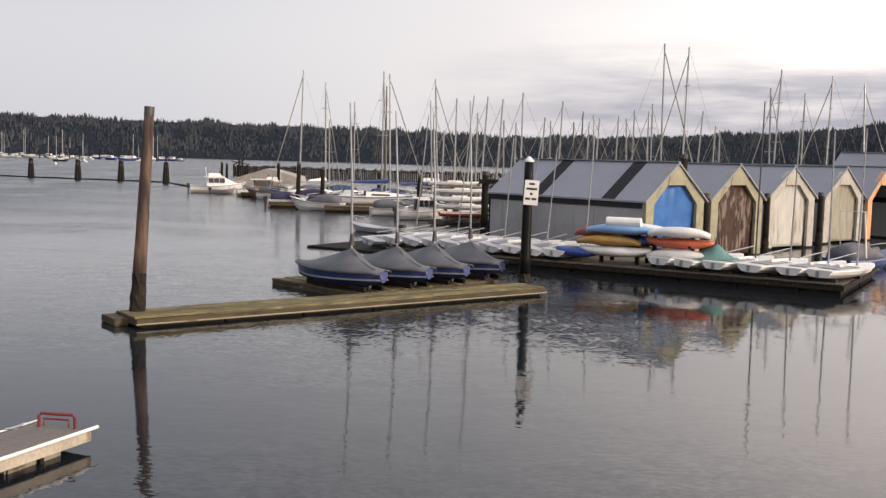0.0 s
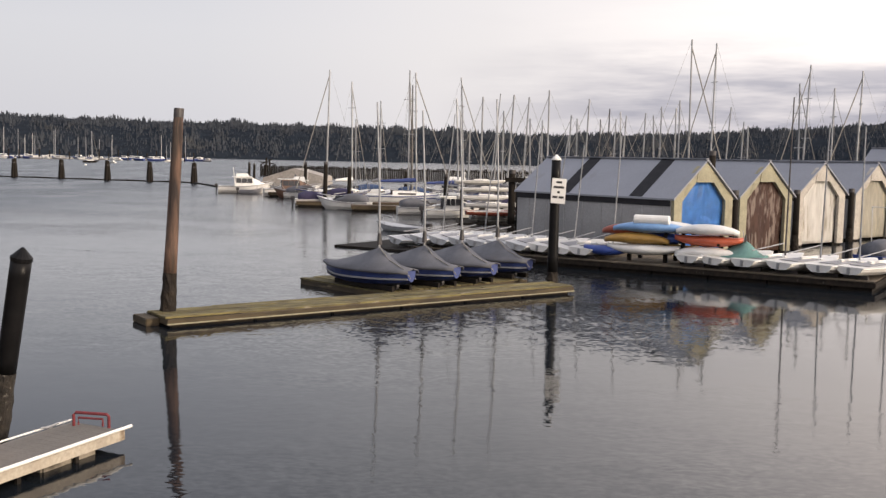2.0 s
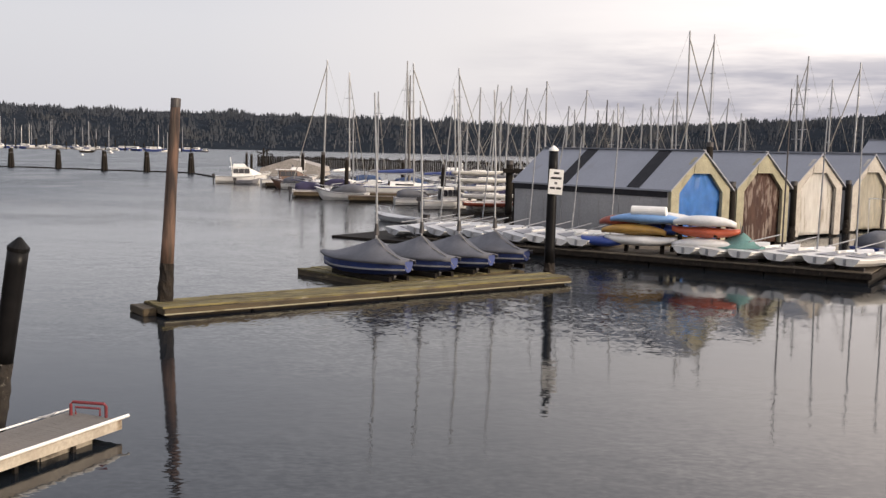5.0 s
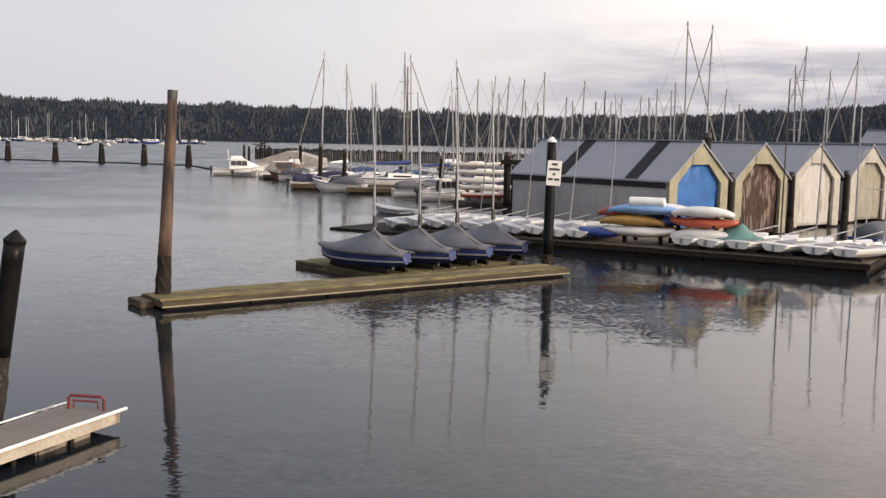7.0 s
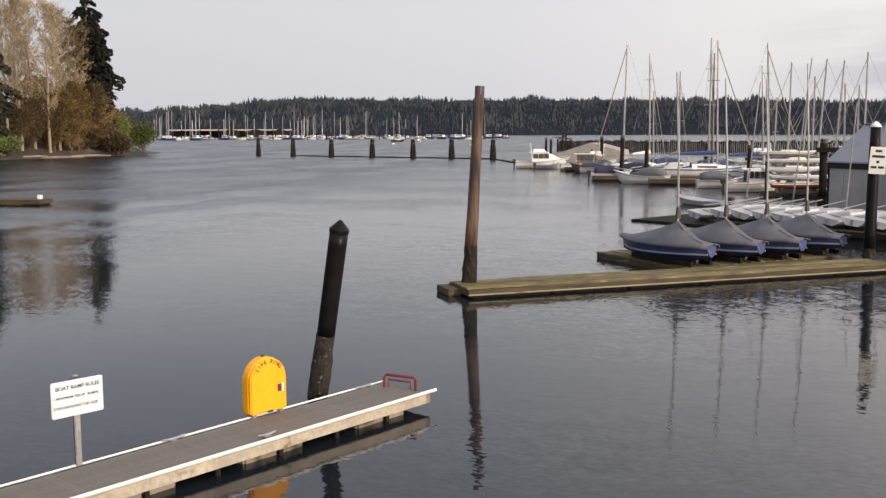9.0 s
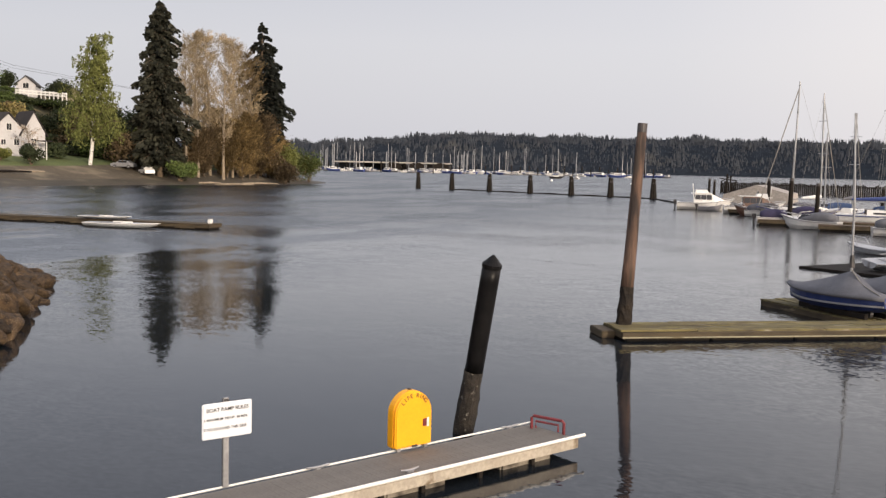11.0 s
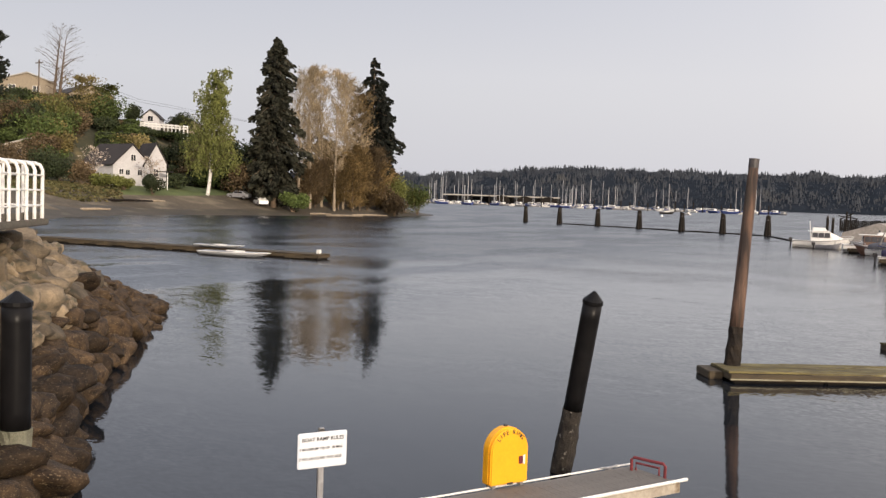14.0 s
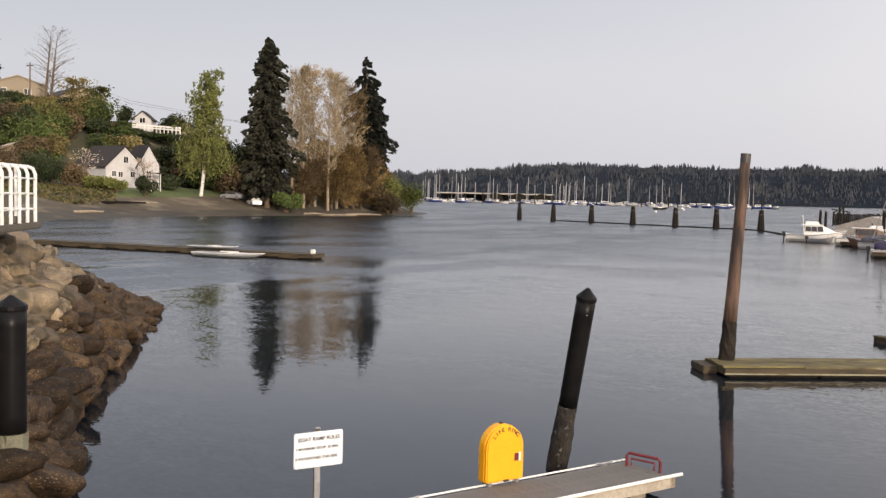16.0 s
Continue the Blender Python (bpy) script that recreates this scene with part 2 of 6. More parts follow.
def tube(bm, pts, radii, seg=8, caps=True, wob=0.0, rng=None, mi=0):
    """A tube along pts."""
    rings = []
    n = len(pts)
    for i, (q, r) in enumerate(zip(pts, radii)):
        q = Vector(q)
        d = (Vector(pts[min(i + 1, n - 1)]) - Vector(pts[max(i - 1, 0)])).normalized()
        up = Vector((0, 0, 1)) if abs(d.z) < 0.9 else Vector((1, 0, 0))
        a = d.cross(up).normalized()
        b = a.cross(d)
        ring = []
        for k in range(seg):
            an = 2 * math.pi * k / seg
            rr = r * (1 + (rng.uniform(-wob, wob) if wob else 0))
            ring.append(bm.verts.new(q + (a * math.cos(an) + b * math.sin(an)) * rr))
        rings.append(ring)
    for r0, r1 in zip(rings, rings[1:]):
        for k in range(seg):
            bm.faces.new((r0[k], r0[(k + 1) % seg], r1[(k + 1) % seg], r1[k])).material_index = mi
    if caps:
        bm.faces.new(list(reversed(rings[0]))).material_index = mi
        bm.faces.new(rings[-1]).material_index = mi
    return bm


def rod(p0, p1, r0, r1=None, seg=8):
    return tube(bm_new(), [p0, p1], [r0, r0 if r1 is None else r1], seg)


def loft(bm, rings, closed=True, cap=True, mi=0):
    vs = [[bm.verts.new(q) for q in r] for r in rings]
    n = len(vs[0])
    for r0, r1 in zip(vs, vs[1:]):
        for k in range(n if closed else n - 1):
            f = (r0[k], r0[(k + 1) % n], r1[(k + 1) % n], r1[k])
            bm.faces.new(f).material_index = mi
    if cap:
        for r in (list(reversed(vs[0])), vs[-1]):
            bm.faces.new(r).material_index = mi
    return bm


def heading(x, y, z, dx, dy, tilt=0, roll=0):
    """A pose with its y axis along (dx, dy)."""
    return pose(x, y, z, tilt, roll, math.degrees(math.atan2(-dx, dy)))


def quad_sheet(name, xs, ys, fz, material, smooth=True):
    bm = bm_new()
    g = [[bm.verts.new((x, y, fz(x, y))) for x in xs] for y in ys]
    for j in range(len(ys) - 1):
        for i in range(len(xs) - 1):
            bm.faces.new((g[j][i], g[j][i + 1], g[j + 1][i + 1], g[j + 1][i]))
    return link(name, bm, material, smooth=smooth)


# ---- water ----
M_WATER = bpy.data.materials.new("harbour water")
M_WATER.use_nodes = True
_n, _l = M_WATER.node_tree.nodes, M_WATER.node_tree.links
_p = _n["Principled BSDF"]
_p.inputs["Base Color"].default_value = (0.010, 0.013, 0.017, 1)
_p.inputs["Roughness"].default_value = 0.04
_p.inputs["IOR"].default_value = 1.42
_tc = _n.new("ShaderNodeTexCoord")


def _wave(scale, detail, sx, sy, turn, out=0):
    mp = _n.new("ShaderNodeMapping")
    mp.inputs["Scale"].default_value, mp.inputs["Rotation"].default_value = (sx, sy, 1), (0, 0, radians(turn))
    _l.new(_tc.outputs["Object"], mp.inputs[0])
    x = _n.new("ShaderNodeTexNoise")
    x.inputs["Scale"].default_value, x.inputs["Detail"].default_value = scale, detail
    _l.new(mp.outputs[0], x.inputs[0])
    return x.outputs[out]


def _m(op, a, b, kind="ShaderNodeMath"):
    k = _n.new(kind)
    k.operation = op
    for i, v in enumerate((a, b)):
        if isinstance(v, (int, float, tuple)):
            k.inputs[i].default_value = v
        elif v is not None:
            _l.new(v, k.inputs[i])
    return k.outputs[0]


def _v3(op, a, b=None):
    return _m(op, a, b, "ShaderNodeVectorMath")


def _range(sock, a, b, c, d):
    k = _n.new("ShaderNodeMapRange")
    k.interpolation_type = "SMOOTHSTEP"
    for i, v in enumerate((a, b, c, d)):
        k.inputs[i + 1].default_value = v
    _l.new(sock, k.inputs[0])
    return k.outputs[0]


# wavelets lean the surface; open water is ruffled by the breeze in drifting patches, the corner by the bank lies calmer
_sp = _n.new("ShaderNodeSeparateXYZ")
_l.new(_tc.outputs["Object"], _sp.inputs[0])
_patch = _range(_wave(0.06, 3, 1, 1.8, 20), 0.40, 0.60, 0.45, 1.6)
_open = _m("MULTIPLY", _range(_sp.outputs[1], 10, 70, 0.16, 0.65), _m("MULTIPLY", _range(_sp.outputs[0], -7, -1, 0.7, 1.6), _range(_sp.outputs[0], 2, 8, 1.0, 0.3)))
_bay = _range(_sp.outputs[0], -46, -14, 1.0, 0.0)
_rough = _m("ADD", _range(_sp.outputs[1], 18, 80, 0.04, 0.17), _m("MULTIPLY", _bay, _range(_sp.outputs[1], 12, 50, 0.0, 0.06)))
_l.new(_rough, _p.inputs["Roughness"])
_force = _m("MULTIPLY", _m("MULTIPLY", _patch, _open), _m("ADD", _m("MULTIPLY", _bay, 2.3), 1.0))
_lean = _v3("ADD", _v3("MULTIPLY", _v3("SUBTRACT", _wave(8.0, 2, 1, 1.8, -25, 1), (0.5, 0.5, 0.5)), (0.32, 0.46, 0.0)),
            _v3("MULTIPLY", _v3("SUBTRACT", _wave(1.2, 1.5, 1, 1.6, 10, 1), (0.5, 0.5, 0.5)), (0.12, 0.17, 0.0)))
_band = _m("MULTIPLY", _range(_wave(0.055, 2, 1.6, 0.8, 43), 0.45, 0.54, 0.3, 1.0), _m("MULTIPLY", _bay, _range(_sp.outputs[1], 10, 30, 0.35, 1.0)))
_tilt = _n.new("ShaderNodeVectorMath")
_tilt.operation, _tilt.inputs[0].default_value = "SCALE", (0.075, -0.08, 0.0)
_l.new(_band, _tilt.inputs["Scale"])
_scaled = _n.new("ShaderNodeVectorMath")
_scaled.operation = "SCALE"
_l.new(_lean, _scaled.inputs[0])
_l.new(_force, _scaled.inputs["Scale"])
_l.new(_v3("NORMALIZE", _v3("ADD", _v3("ADD", _scaled.outputs[0], _tilt.outputs[0]), (0.0, 0.0, 1.0))), _p.inputs["Normal"])
wat = bm_new()
_v = [wat.verts.new(q) for q in ((-4500, -800, 0), (4500, -800, 0), (4500, 4500, 0), (-4500, 4500, 0))]
wat.faces.new(_v)
tagged(link("water", wat, M_WATER), "calm grey harbour water with patches of small ripples", "water", kind="structure")
tagged(quad_sheet("ground", [-4500, 4500], [-800, 4500], lambda x, y: -6.0, M_BEACH), "sea bed of mud under the harbour", "ground", kind="structure")

# ---- far shore ----
rng = random.Random(3)
CREST_AZ = [-60, -34, -27, -22, -14, -4, 3, 9, 15, 21, 24, 40]
CREST_EL = [1.2, 1.5, 2.25, 2.15, 2.15, 2.05, 1.85, 1.92, 2.2, 2.65, 3.05, 3.2]


def crest(a):
    return 4.2 + 1570 * math.tan(radians(float(np.interp(a, CREST_AZ, CREST_EL)))) - 7 + 2.5 * noise.noise((a * 0.35, 0, 2))


# the blue-grey of trees and slope holds the distance haze, painted into their colours
M_FOREST = mat("far conifers tinted for haze", (0.044, 0.051, 0.064), (0.062, 0.069, 0.080), 0.9, scale=0.014, fine=0.05, bump=0, c=(0.080, 0.082, 0.085), cpos=0.63, cscale=0.02, island=0.14, spec=0.1)
M_FORESTFLOOR = mat("far wooded slope tinted for haze", (0.016, 0.021, 0.029), (0.023, 0.028, 0.036), 0.95, scale=0.01, fine=0.1, bump=0, spec=0.02)


def far_xy(a, r):
    return Vector((math.sin(radians(a)) * r, math.cos(radians(a)) * r))


bm = bm_new()
rows = []
for k, (r, h) in enumerate(((1395, -1), (1402, 1.5), (1440, 0.35), (1500, 0.75), (1580, 0.95), (1700, 1.0), (2200, 0.8))):
    row = []
    for i in range(-62, 43):
        q = far_xy(i, r)
        z = h if k < 2 else crest(i) * h + noise.noise((i * 0.6, r * 0.01, 0)) * 2
        row.append(bm.verts.new((q.x, q.y, z)))
    rows.append(row)
for a_, b_ in zip(rows, rows[1:]):
    for i in range(len(a_) - 1):
        bm.faces.new((a_[i], a_[i + 1], b_[i + 1], b_[i]))
tagged(link("backdrop", bm, M_FORESTFLOOR, smooth=True), "dark wooded hills across the water, coloured blue for haze", "hill", kind="structure")


def cone_tree(bm, x, y, z, h, w, rg, seg=5):
    for z0, z1, s in ((0.05, 0.55, 1.0), (0.32, 0.8, 0.72), (0.6, 1.0, 0.45)):
        base = []
        t0 = rg.uniform(0, 6)
        for k in range(seg):
            an = t0 + 2 * math.pi * k / seg
            rr = w * s * rg.uniform(0.7, 1.25)
            base.append(bm.verts.new((x + rr * math.cos(an), y + rr * math.sin(an), z + h * (z0 + rg.uniform(-0.04, 0.04)))))
        tip = bm.verts.new((x + rg.uniform(-.1, .1) * w, y, z + h * z1))
        for k in range(seg):
            bm.faces.new((base[k], base[(k + 1) % seg], tip))


bm = bm_new()
for i in range(17000):
    a = rng.uniform(-42, 30)
    k = rng.random() ** 0.9
    r = 1405 + 190 * k
    q = far_xy(a, r)
    hz_ = float(np.interp(r, [1402, 1440, 1500, 1580, 1700], [1.5, 0.35 * crest(a), 0.75 * crest(a), 0.95 * crest(a), crest(a)]))
    h = rng.uniform(4, 10.5) * (0.85 + 0.8 * noise.noise((a * 1.3, r * 0.02, 0)))
    cone_tree(bm, q.x, q.y, hz_ - 2, h * (0.8 if k < 0.1 else 1), h * rng.uniform(0.17, 0.3), rng, 5)
tagged(link("conifer_forest", bm, M_FOREST), "dense dark conifer forest on the far shore, coloured blue for haze", "forest", kind="stuff")

# ---- near land: beach, lawn and hill ----
SHORE = [(-60, 20), (-72, 34), (-83, 50), (-95, 63), (-111, 79), (-118, 93), (-121, 106), (-120.5, 119), (-119.5, 132), (-119, 145), (-117.5, 160), (-121, 176), (-127, 187), (-150, 205), (-190, 235), (-260, 300)]
# inward from the water: distance, height at the house, height at the point
INLAND = [(-30, -2.5), (-4, -0.35), (0, 0.0), (5, 0.75), (11, 2.2), (16, 3.7), (21, 4.2), (28, 4.8), (34, 6.2), (41, 10.0), (49, 14.5), (57, 17.3), (75, 20.5), (110, 23), (320, 26)]


def shore_grid():
    pts = []
    n = 120
    seg = [math.dist(SHORE[i], SHORE[i + 1]) for i in range(len(SHORE) - 1)]
    tot = sum(seg)
    for k in range(n + 1):
        s = tot * k / n
        i = 0
        while i < len(seg) - 1 and s > seg[i]:
            s -= seg[i]
            i += 1
        f = s / seg[i]
        pts.append((Vector(SHORE[i]).lerp(Vector(SHORE[i + 1]), f), i + f))
    return pts


def land_height(p):
    """Height of the land at p, by its distance from the shoreline."""
    best, at = 1e9, 0
    for i in range(len(SHORE) - 1):
        a, b = Vector(SHORE[i]), Vector(SHORE[i + 1])
        t = max(0, min(1, (p - a).dot(b - a) / (b - a).length_squared))
        d = (p - a - (b - a) * t)
        if d.length < best:
            best, at, cr = d.length, i + t, (b - a).cross(p - a)
    d = best if cr > 0 else -best
    z = float(np.interp(d, [q[0] for q in INLAND], [q[1] for q in INLAND]))
    low = max(0.0, min(1.0, (at - 9.2) / 2.3))       # the point itself is low
    if z > 3.4:
        z = z * (1 - low) + min(z, 3.4 + (z - 3.4) * 0.05) * low
    return z, d


bm = bm_new()
gx, gy = [-330 + 4.0 * i for i in range(78)], [-20 + 4.0 * j for j in range(86)]
grid = {}
for i, x in enumerate(gx):
    for j, y in enumerate(gy):
        z, d = land_height(Vector((x, y)))
        if d > -34:
            z += noise.noise((x * 0.12, y * 0.12, 1.0)) * min(0.6, max(0, d) * 0.02)
            grid[i, j] = (bm.verts.new((x, y, z)), d, z)
for i in range(len(gx) - 1):
    for j in range(len(gy) - 1):
        q = [grid.get(k) for k in ((i, j), (i + 1, j), (i + 1, j + 1), (i, j + 1))]
        if all(q):
            f = bm.faces.new([v[0] for v in q])
            d = sum(v[1] for v in q) / 4 + noise.noise((gx[i] * 0.1, gy[j] * 0.1, 5)) * 3
            f.material_index = 3 if d < 5.0 else 0 if d < 14.5 else (1 if d < 25 else 2)
tagged(link("shore", bm, [M_BEACH, M_GRASS, M_HILL, M_BEACHWET], smooth=True), "shingle beach with a lawn and wooded hillside behind", "shore", kind="structure")

# ---- docks ----
U, V = Vector((0.79, 0.613)), Vector((-0.613, 0.79))


def plank_dock(name, m, length, width, top, label, mats, plank=0.16, fascia=0.2, floats=True, cat="dock"):
    """A timber float, x along its length and y across it, with separate cross planks."""
    deck_m, side_m = mats
    d = thing(name, m, label, cat)
    part("beam", boxp(0, 0, top - 0.05 - fascia, length, 0.10, top - 0.05, 0.012), side_m, d)
    part("beam", boxp(0, width - 0.10, top - 0.05 - fascia, length, width, top - 0.05, 0.012), side_m, d)
    part("beam", boxp(0, 0.103, top - 0.05 - fascia, 0.1, width - 0.103, top - 0.052, 0.012), side_m, d)
    part("beam", boxp(length - 0.1, 0.103, top - 0.05 - fascia, length, width - 0.103, top - 0.052, 0.012), side_m, d)
    if floats:
        k = 0.12
        while k < length - 0.3:
            part("float", boxp(k, 0.13, -0.3, min(k + 2.15, length - 0.12), width - 0.13, top - 0.06 - fascia * 0.6, 0.03), M_DARKWOOD, d)
            k += 2.2
    return d


PLANKS = []      # planks are laid at the end of the file


def lay(dock, length, width, top, w, gap, over, m, seed, along=False):
    PLANKS.append((dock, length, width, top, w, gap, over, m, seed, along))


front = Vector((-6.95, 22.72))
dock_main = plank_dock("dock", heading(front.x, front.y, 0, V.x, V.y), 13.1, 1.42, 0.42, "mossy weathered timber float with two piles", (M_DECK, M_FASCIA), fascia=0.15)
part("rub_rail", boxp(-0.02, -0.035, 0.24, 13.1, -0.003, 0.27, 0.008), M_OLIVE, dock_main)
part("apron", boxp(-0.34, 0.5, 0.16, -0.003, 1.42, 0.34, 0.02), M_FASCIA, dock_main)
lay(dock_main, 13.1, 1.42, 0.42, 0.198, 0.008, 0.02, M_DECK, 5, "long")

side0 = Vector((-2.35, 28.55))
dock_side = plank_dock("dock", heading(side0.x, side0.y, 0, -0.70, 0.714), 6.2, 4.25, 0.36, "low timber float carrying four covered dinghies", (M_DECK, M_FASCIA))
lay(dock_side, 6.2, 4.25, 0.36, 0.24, 0.02, 0.02, M_DECK, 6)

ND = Vector((0.378, 0.9258))
nd0 = Vector((-4.623, 13.055)) - ND * 13
dock_near = thing("dock", heading(nd0.x, nd0.y, 0, ND.x, ND.y), "grey-decked launching float with cream fascia and white edge rails", "dock")
part("deck", boxp(-0.86, 0, 0.40, -0.02, 13, 0.455), M_GREYDECK, dock_near)
part("fascia", boxp(-0.02, 0, 0.335, 0.03, 13.0, 0.475, 0.008), M_CREAM, dock_near, "stained cream-painted fascia board")
part("fascia", boxp(-0.93, 0, 0.335, -0.88, 13.0, 0.44, 0.008), M_CREAM, dock_near)
part("fascia", boxp(-0.878, 12.95, 0.335, -0.022, 13.0, 0.44, 0.008), M_CREAM, dock_near)
part("edge_rail", tube(bm_new(), [(0.03, 0, 0.50), (0.03, 13.12, 0.50)], [0.024] * 2, 8), M_WHITE, dock_near, "white edge rail")
part("edge_rail", tube(bm_new(), [(-0.92, 0, 0.495), (-0.92, 13.0, 0.495)], [0.013] * 2, 8), M_WHITE, dock_near, "white edge rail")
M_SHELL = mat("stained float shell", (0.30, 0.265, 0.215), (0.15, 0.13, 0.10), 0.85, scale=3, c=(0.05, 0.04, 0.03), cpos=0.55, cscale=3)
for k in range(7):
    y1 = 12.6 - k * 1.9
    part("float", boxp(-0.84, y1 - 0.95, -0.4, -0.10, y1, 0.385, 0.03), M_SHELL, dock_near, "grey concrete float")
for k in range(13):
    y1 = 12.2 - k * 0.95
    part("bracket", boxp(-0.075, y1 - 0.06, 0.05, -0.025, y1, 0.395), M_DARKWOOD, dock_near)
for k, y1 in enumerate((12.55, 9.3, 6.2)):
    cl = bm_new()
    box(cl, -0.90, y1 - 0.03, 0.457, -0.85, y1 + 0.03, 0.50)
    tube(cl, [(-0.875, y1 - 0.16, 0.525), (-0.875, y1 - 0.06, 0.51), (-0.875, y1 + 0.06, 0.51), (-0.875, y1 + 0.16, 0.525)], [0.012, 0.018, 0.018, 0.012], 6)
    part("cleat", cl, M_METAL, dock_near, "galvanised mooring cleat")
lay(dock_near, 13.0, 0.84, 0.487, 0.14, 0.0006, 0.0, M_GREYDECK, 7, True)

# ---- piles ----


def pile(name, foot, top, r0, r1, mats, wet, label, group, cap=None):
    """A driven pile from below the water to its head, dark and rough below the height wet."""
    f, t = Vector(foot), Vector(top)
    d = (t - f) / (t.z - f.z)
    p = thing(name, pose(f.x, f.y, 0), label, "pile", group)
    rg = random.Random(int(abs(f.x * 100)))
    at = lambda z: tuple(Vector((0, 0, 0)) + d * z + Vector((0, 0, 0)))
    zs = [wet + (t.z - wet) * k / 7 for k in range(8)]
    part("shaft", tube(bm_new(), [at(z) for z in zs], [r0 + (r1 - r0) * k / 7 for k in range(8)], 16, wob=0.03 if cap is None else 0.0, rng=rg), mats[0], p, smooth=True)
    zs = [-3, -0.3] + [wet * k / 9 for k in range(10)]
    part("tide_zone", tube(bm_new(), [at(z) for z in zs], [r0 * 1.03 * (1.12 if 0 < z < wet * 0.75 else 1.0) for z in zs], 18, wob=0.09, rng=rg), mats[1], p, "dark barnacled lower length")
    if cap:
        part("cap", tube(bm_new(), [at(t.z - 0.02), at(t.z + 0.03), at(t.z + 0.16)], [r1 * 1.06, r1 * 1.06, 0.02], 16), cap, p)
    else:
        part("cap", tube(bm_new(), [at(t.z - 0.22), at(t.z)], [r1 * 1.04, r1 * 1.04], 16), M_MASTDARK, p, "dark tarred head")
    return p


pile("timber_pile", (-7.275, 23.72, 0), (-7.03, 23.95, 5.345), 0.16, 0.116, (M_PILE, M_PILEWET), 1.35, "tall weathered brown timber pile through the dock", "dock piles")
pile("sleeved_pile", (-6.52, 13.27, 0), (-5.99, 13.05, 2.78), 0.136, 0.138, (M_BLACK, M_BARN), 1.2, "leaning black sleeved pile with a pointed cap", "sleeved piles", M_BLACK)
pile("sleeved_pile", (-11.13, 7.52, 0), (-11.13, 7.52, 2.70), 0.185, 0.185, (M_BLACK, mat("algae-grey concrete", (0.20, 0.19, 0.14), (0.12, 0.125, 0.085), 0.9, c=(0.30, 0.28, 0.22), cpos=0.62, cscale=4, bump=0.6)), 1.15, "upright black sleeved pile with a pointed cap", "sleeved piles", M_BLACK)
sp = pile("sign_pile", (2.80, 31.95, 0), (2.84, 32.1, 4.33), 0.17, 0.15, (M_BLACK, M_PILEWET), 0.7, "black pile with white cap and notice board", "dock piles", M_WHITE)
nb = thing("notice_board", pose(2.90, 31.93, 2.93, 0, 3, -4), "small white notice board with dark lettering on a pile", "sign")
part("board", boxp(-0.23, -0.14, 0, 0.23, -0.17, 0.80, 0.006), M_WHITE, nb)
bm = bm_new()
for z, words in ((0.68, ((-0.09, 0.09),)), (0.52, ((-0.17, 0.17),)), (0.36, ((-0.04, 0.04),)), (0.20, ((-0.18, -0.02), (0.02, 0.18)))):
    for a, b in words:
        box(bm, a, -0.176, z - 0.035, b, -0.172, z + 0.035)
part("lettering", bm, M_INK, nb)
part("batten", boxp(-0.05, -0.138, 0.05, 0.05, 0.02, 0.75), M_DARKWOOD, nb)

# ---- dolphins and log boom ----
DOLPHINS = [(-92, 167), (-83, 163.5), (-74, 160.5), (-65, 157.5), (-56.3, 154), (-49, 152), (-41.3, 149)]
dol = thing("dolphin", pose(*DOLPHINS[0], 0), "dark tapering cluster of timber piles in the water", "dolphin", "row of dolphins")
for k in range(7):
    an = k * 2 * math.pi / 6
    r = 0.0 if k == 6 else 1.0
    part("timber", tube(bm_new(), [(0.42 * r * math.cos(an), 0.42 * r * math.sin(an), -2), (0.32 * r * math.cos(an), 0.32 * r * math.sin(an), 0.6), (0.18 * r * math.cos(an), 0.18 * r * math.sin(an), 3.0 + 0.12 * math.sin(k * 5))],
                     [0.2, 0.19, 0.16], 8), M_DARKWOOD, dol)
part("band", tube(bm_new(), [(0, 0, 2.3), (0, 0, 2.5)], [0.38, 0.36], 12), M_MASTDARK, dol)
for x, y in DOLPHINS[1:]:
    copy_thing(dol, pose(x, y, 0, 0, 0, x * 7))
for k in range(1, len(DOLPHINS)):
    a = Vector(DOLPHINS[k])
    b = Vector(DOLPHINS[k + 1]) if k < 6 else Vector((-30, 124))
    lb = thing("boom_log", pose(0, 0, 0), "long dark floating boom log between dolphins", "log", "log boom")
    part("log", tube(bm_new(), [(a.x, a.y, 0.02), ((a.x + b.x) / 2, (a.y + b.y) / 2, 0.08), (b.x, b.y, 0.02)], [0.13, 0.15, 0.13], 8), M_DARKWOOD, lb)

# ---- boathouses ----
SU, SA = Vector((0.77, 0.638)), Vector((-0.638, 0.77))


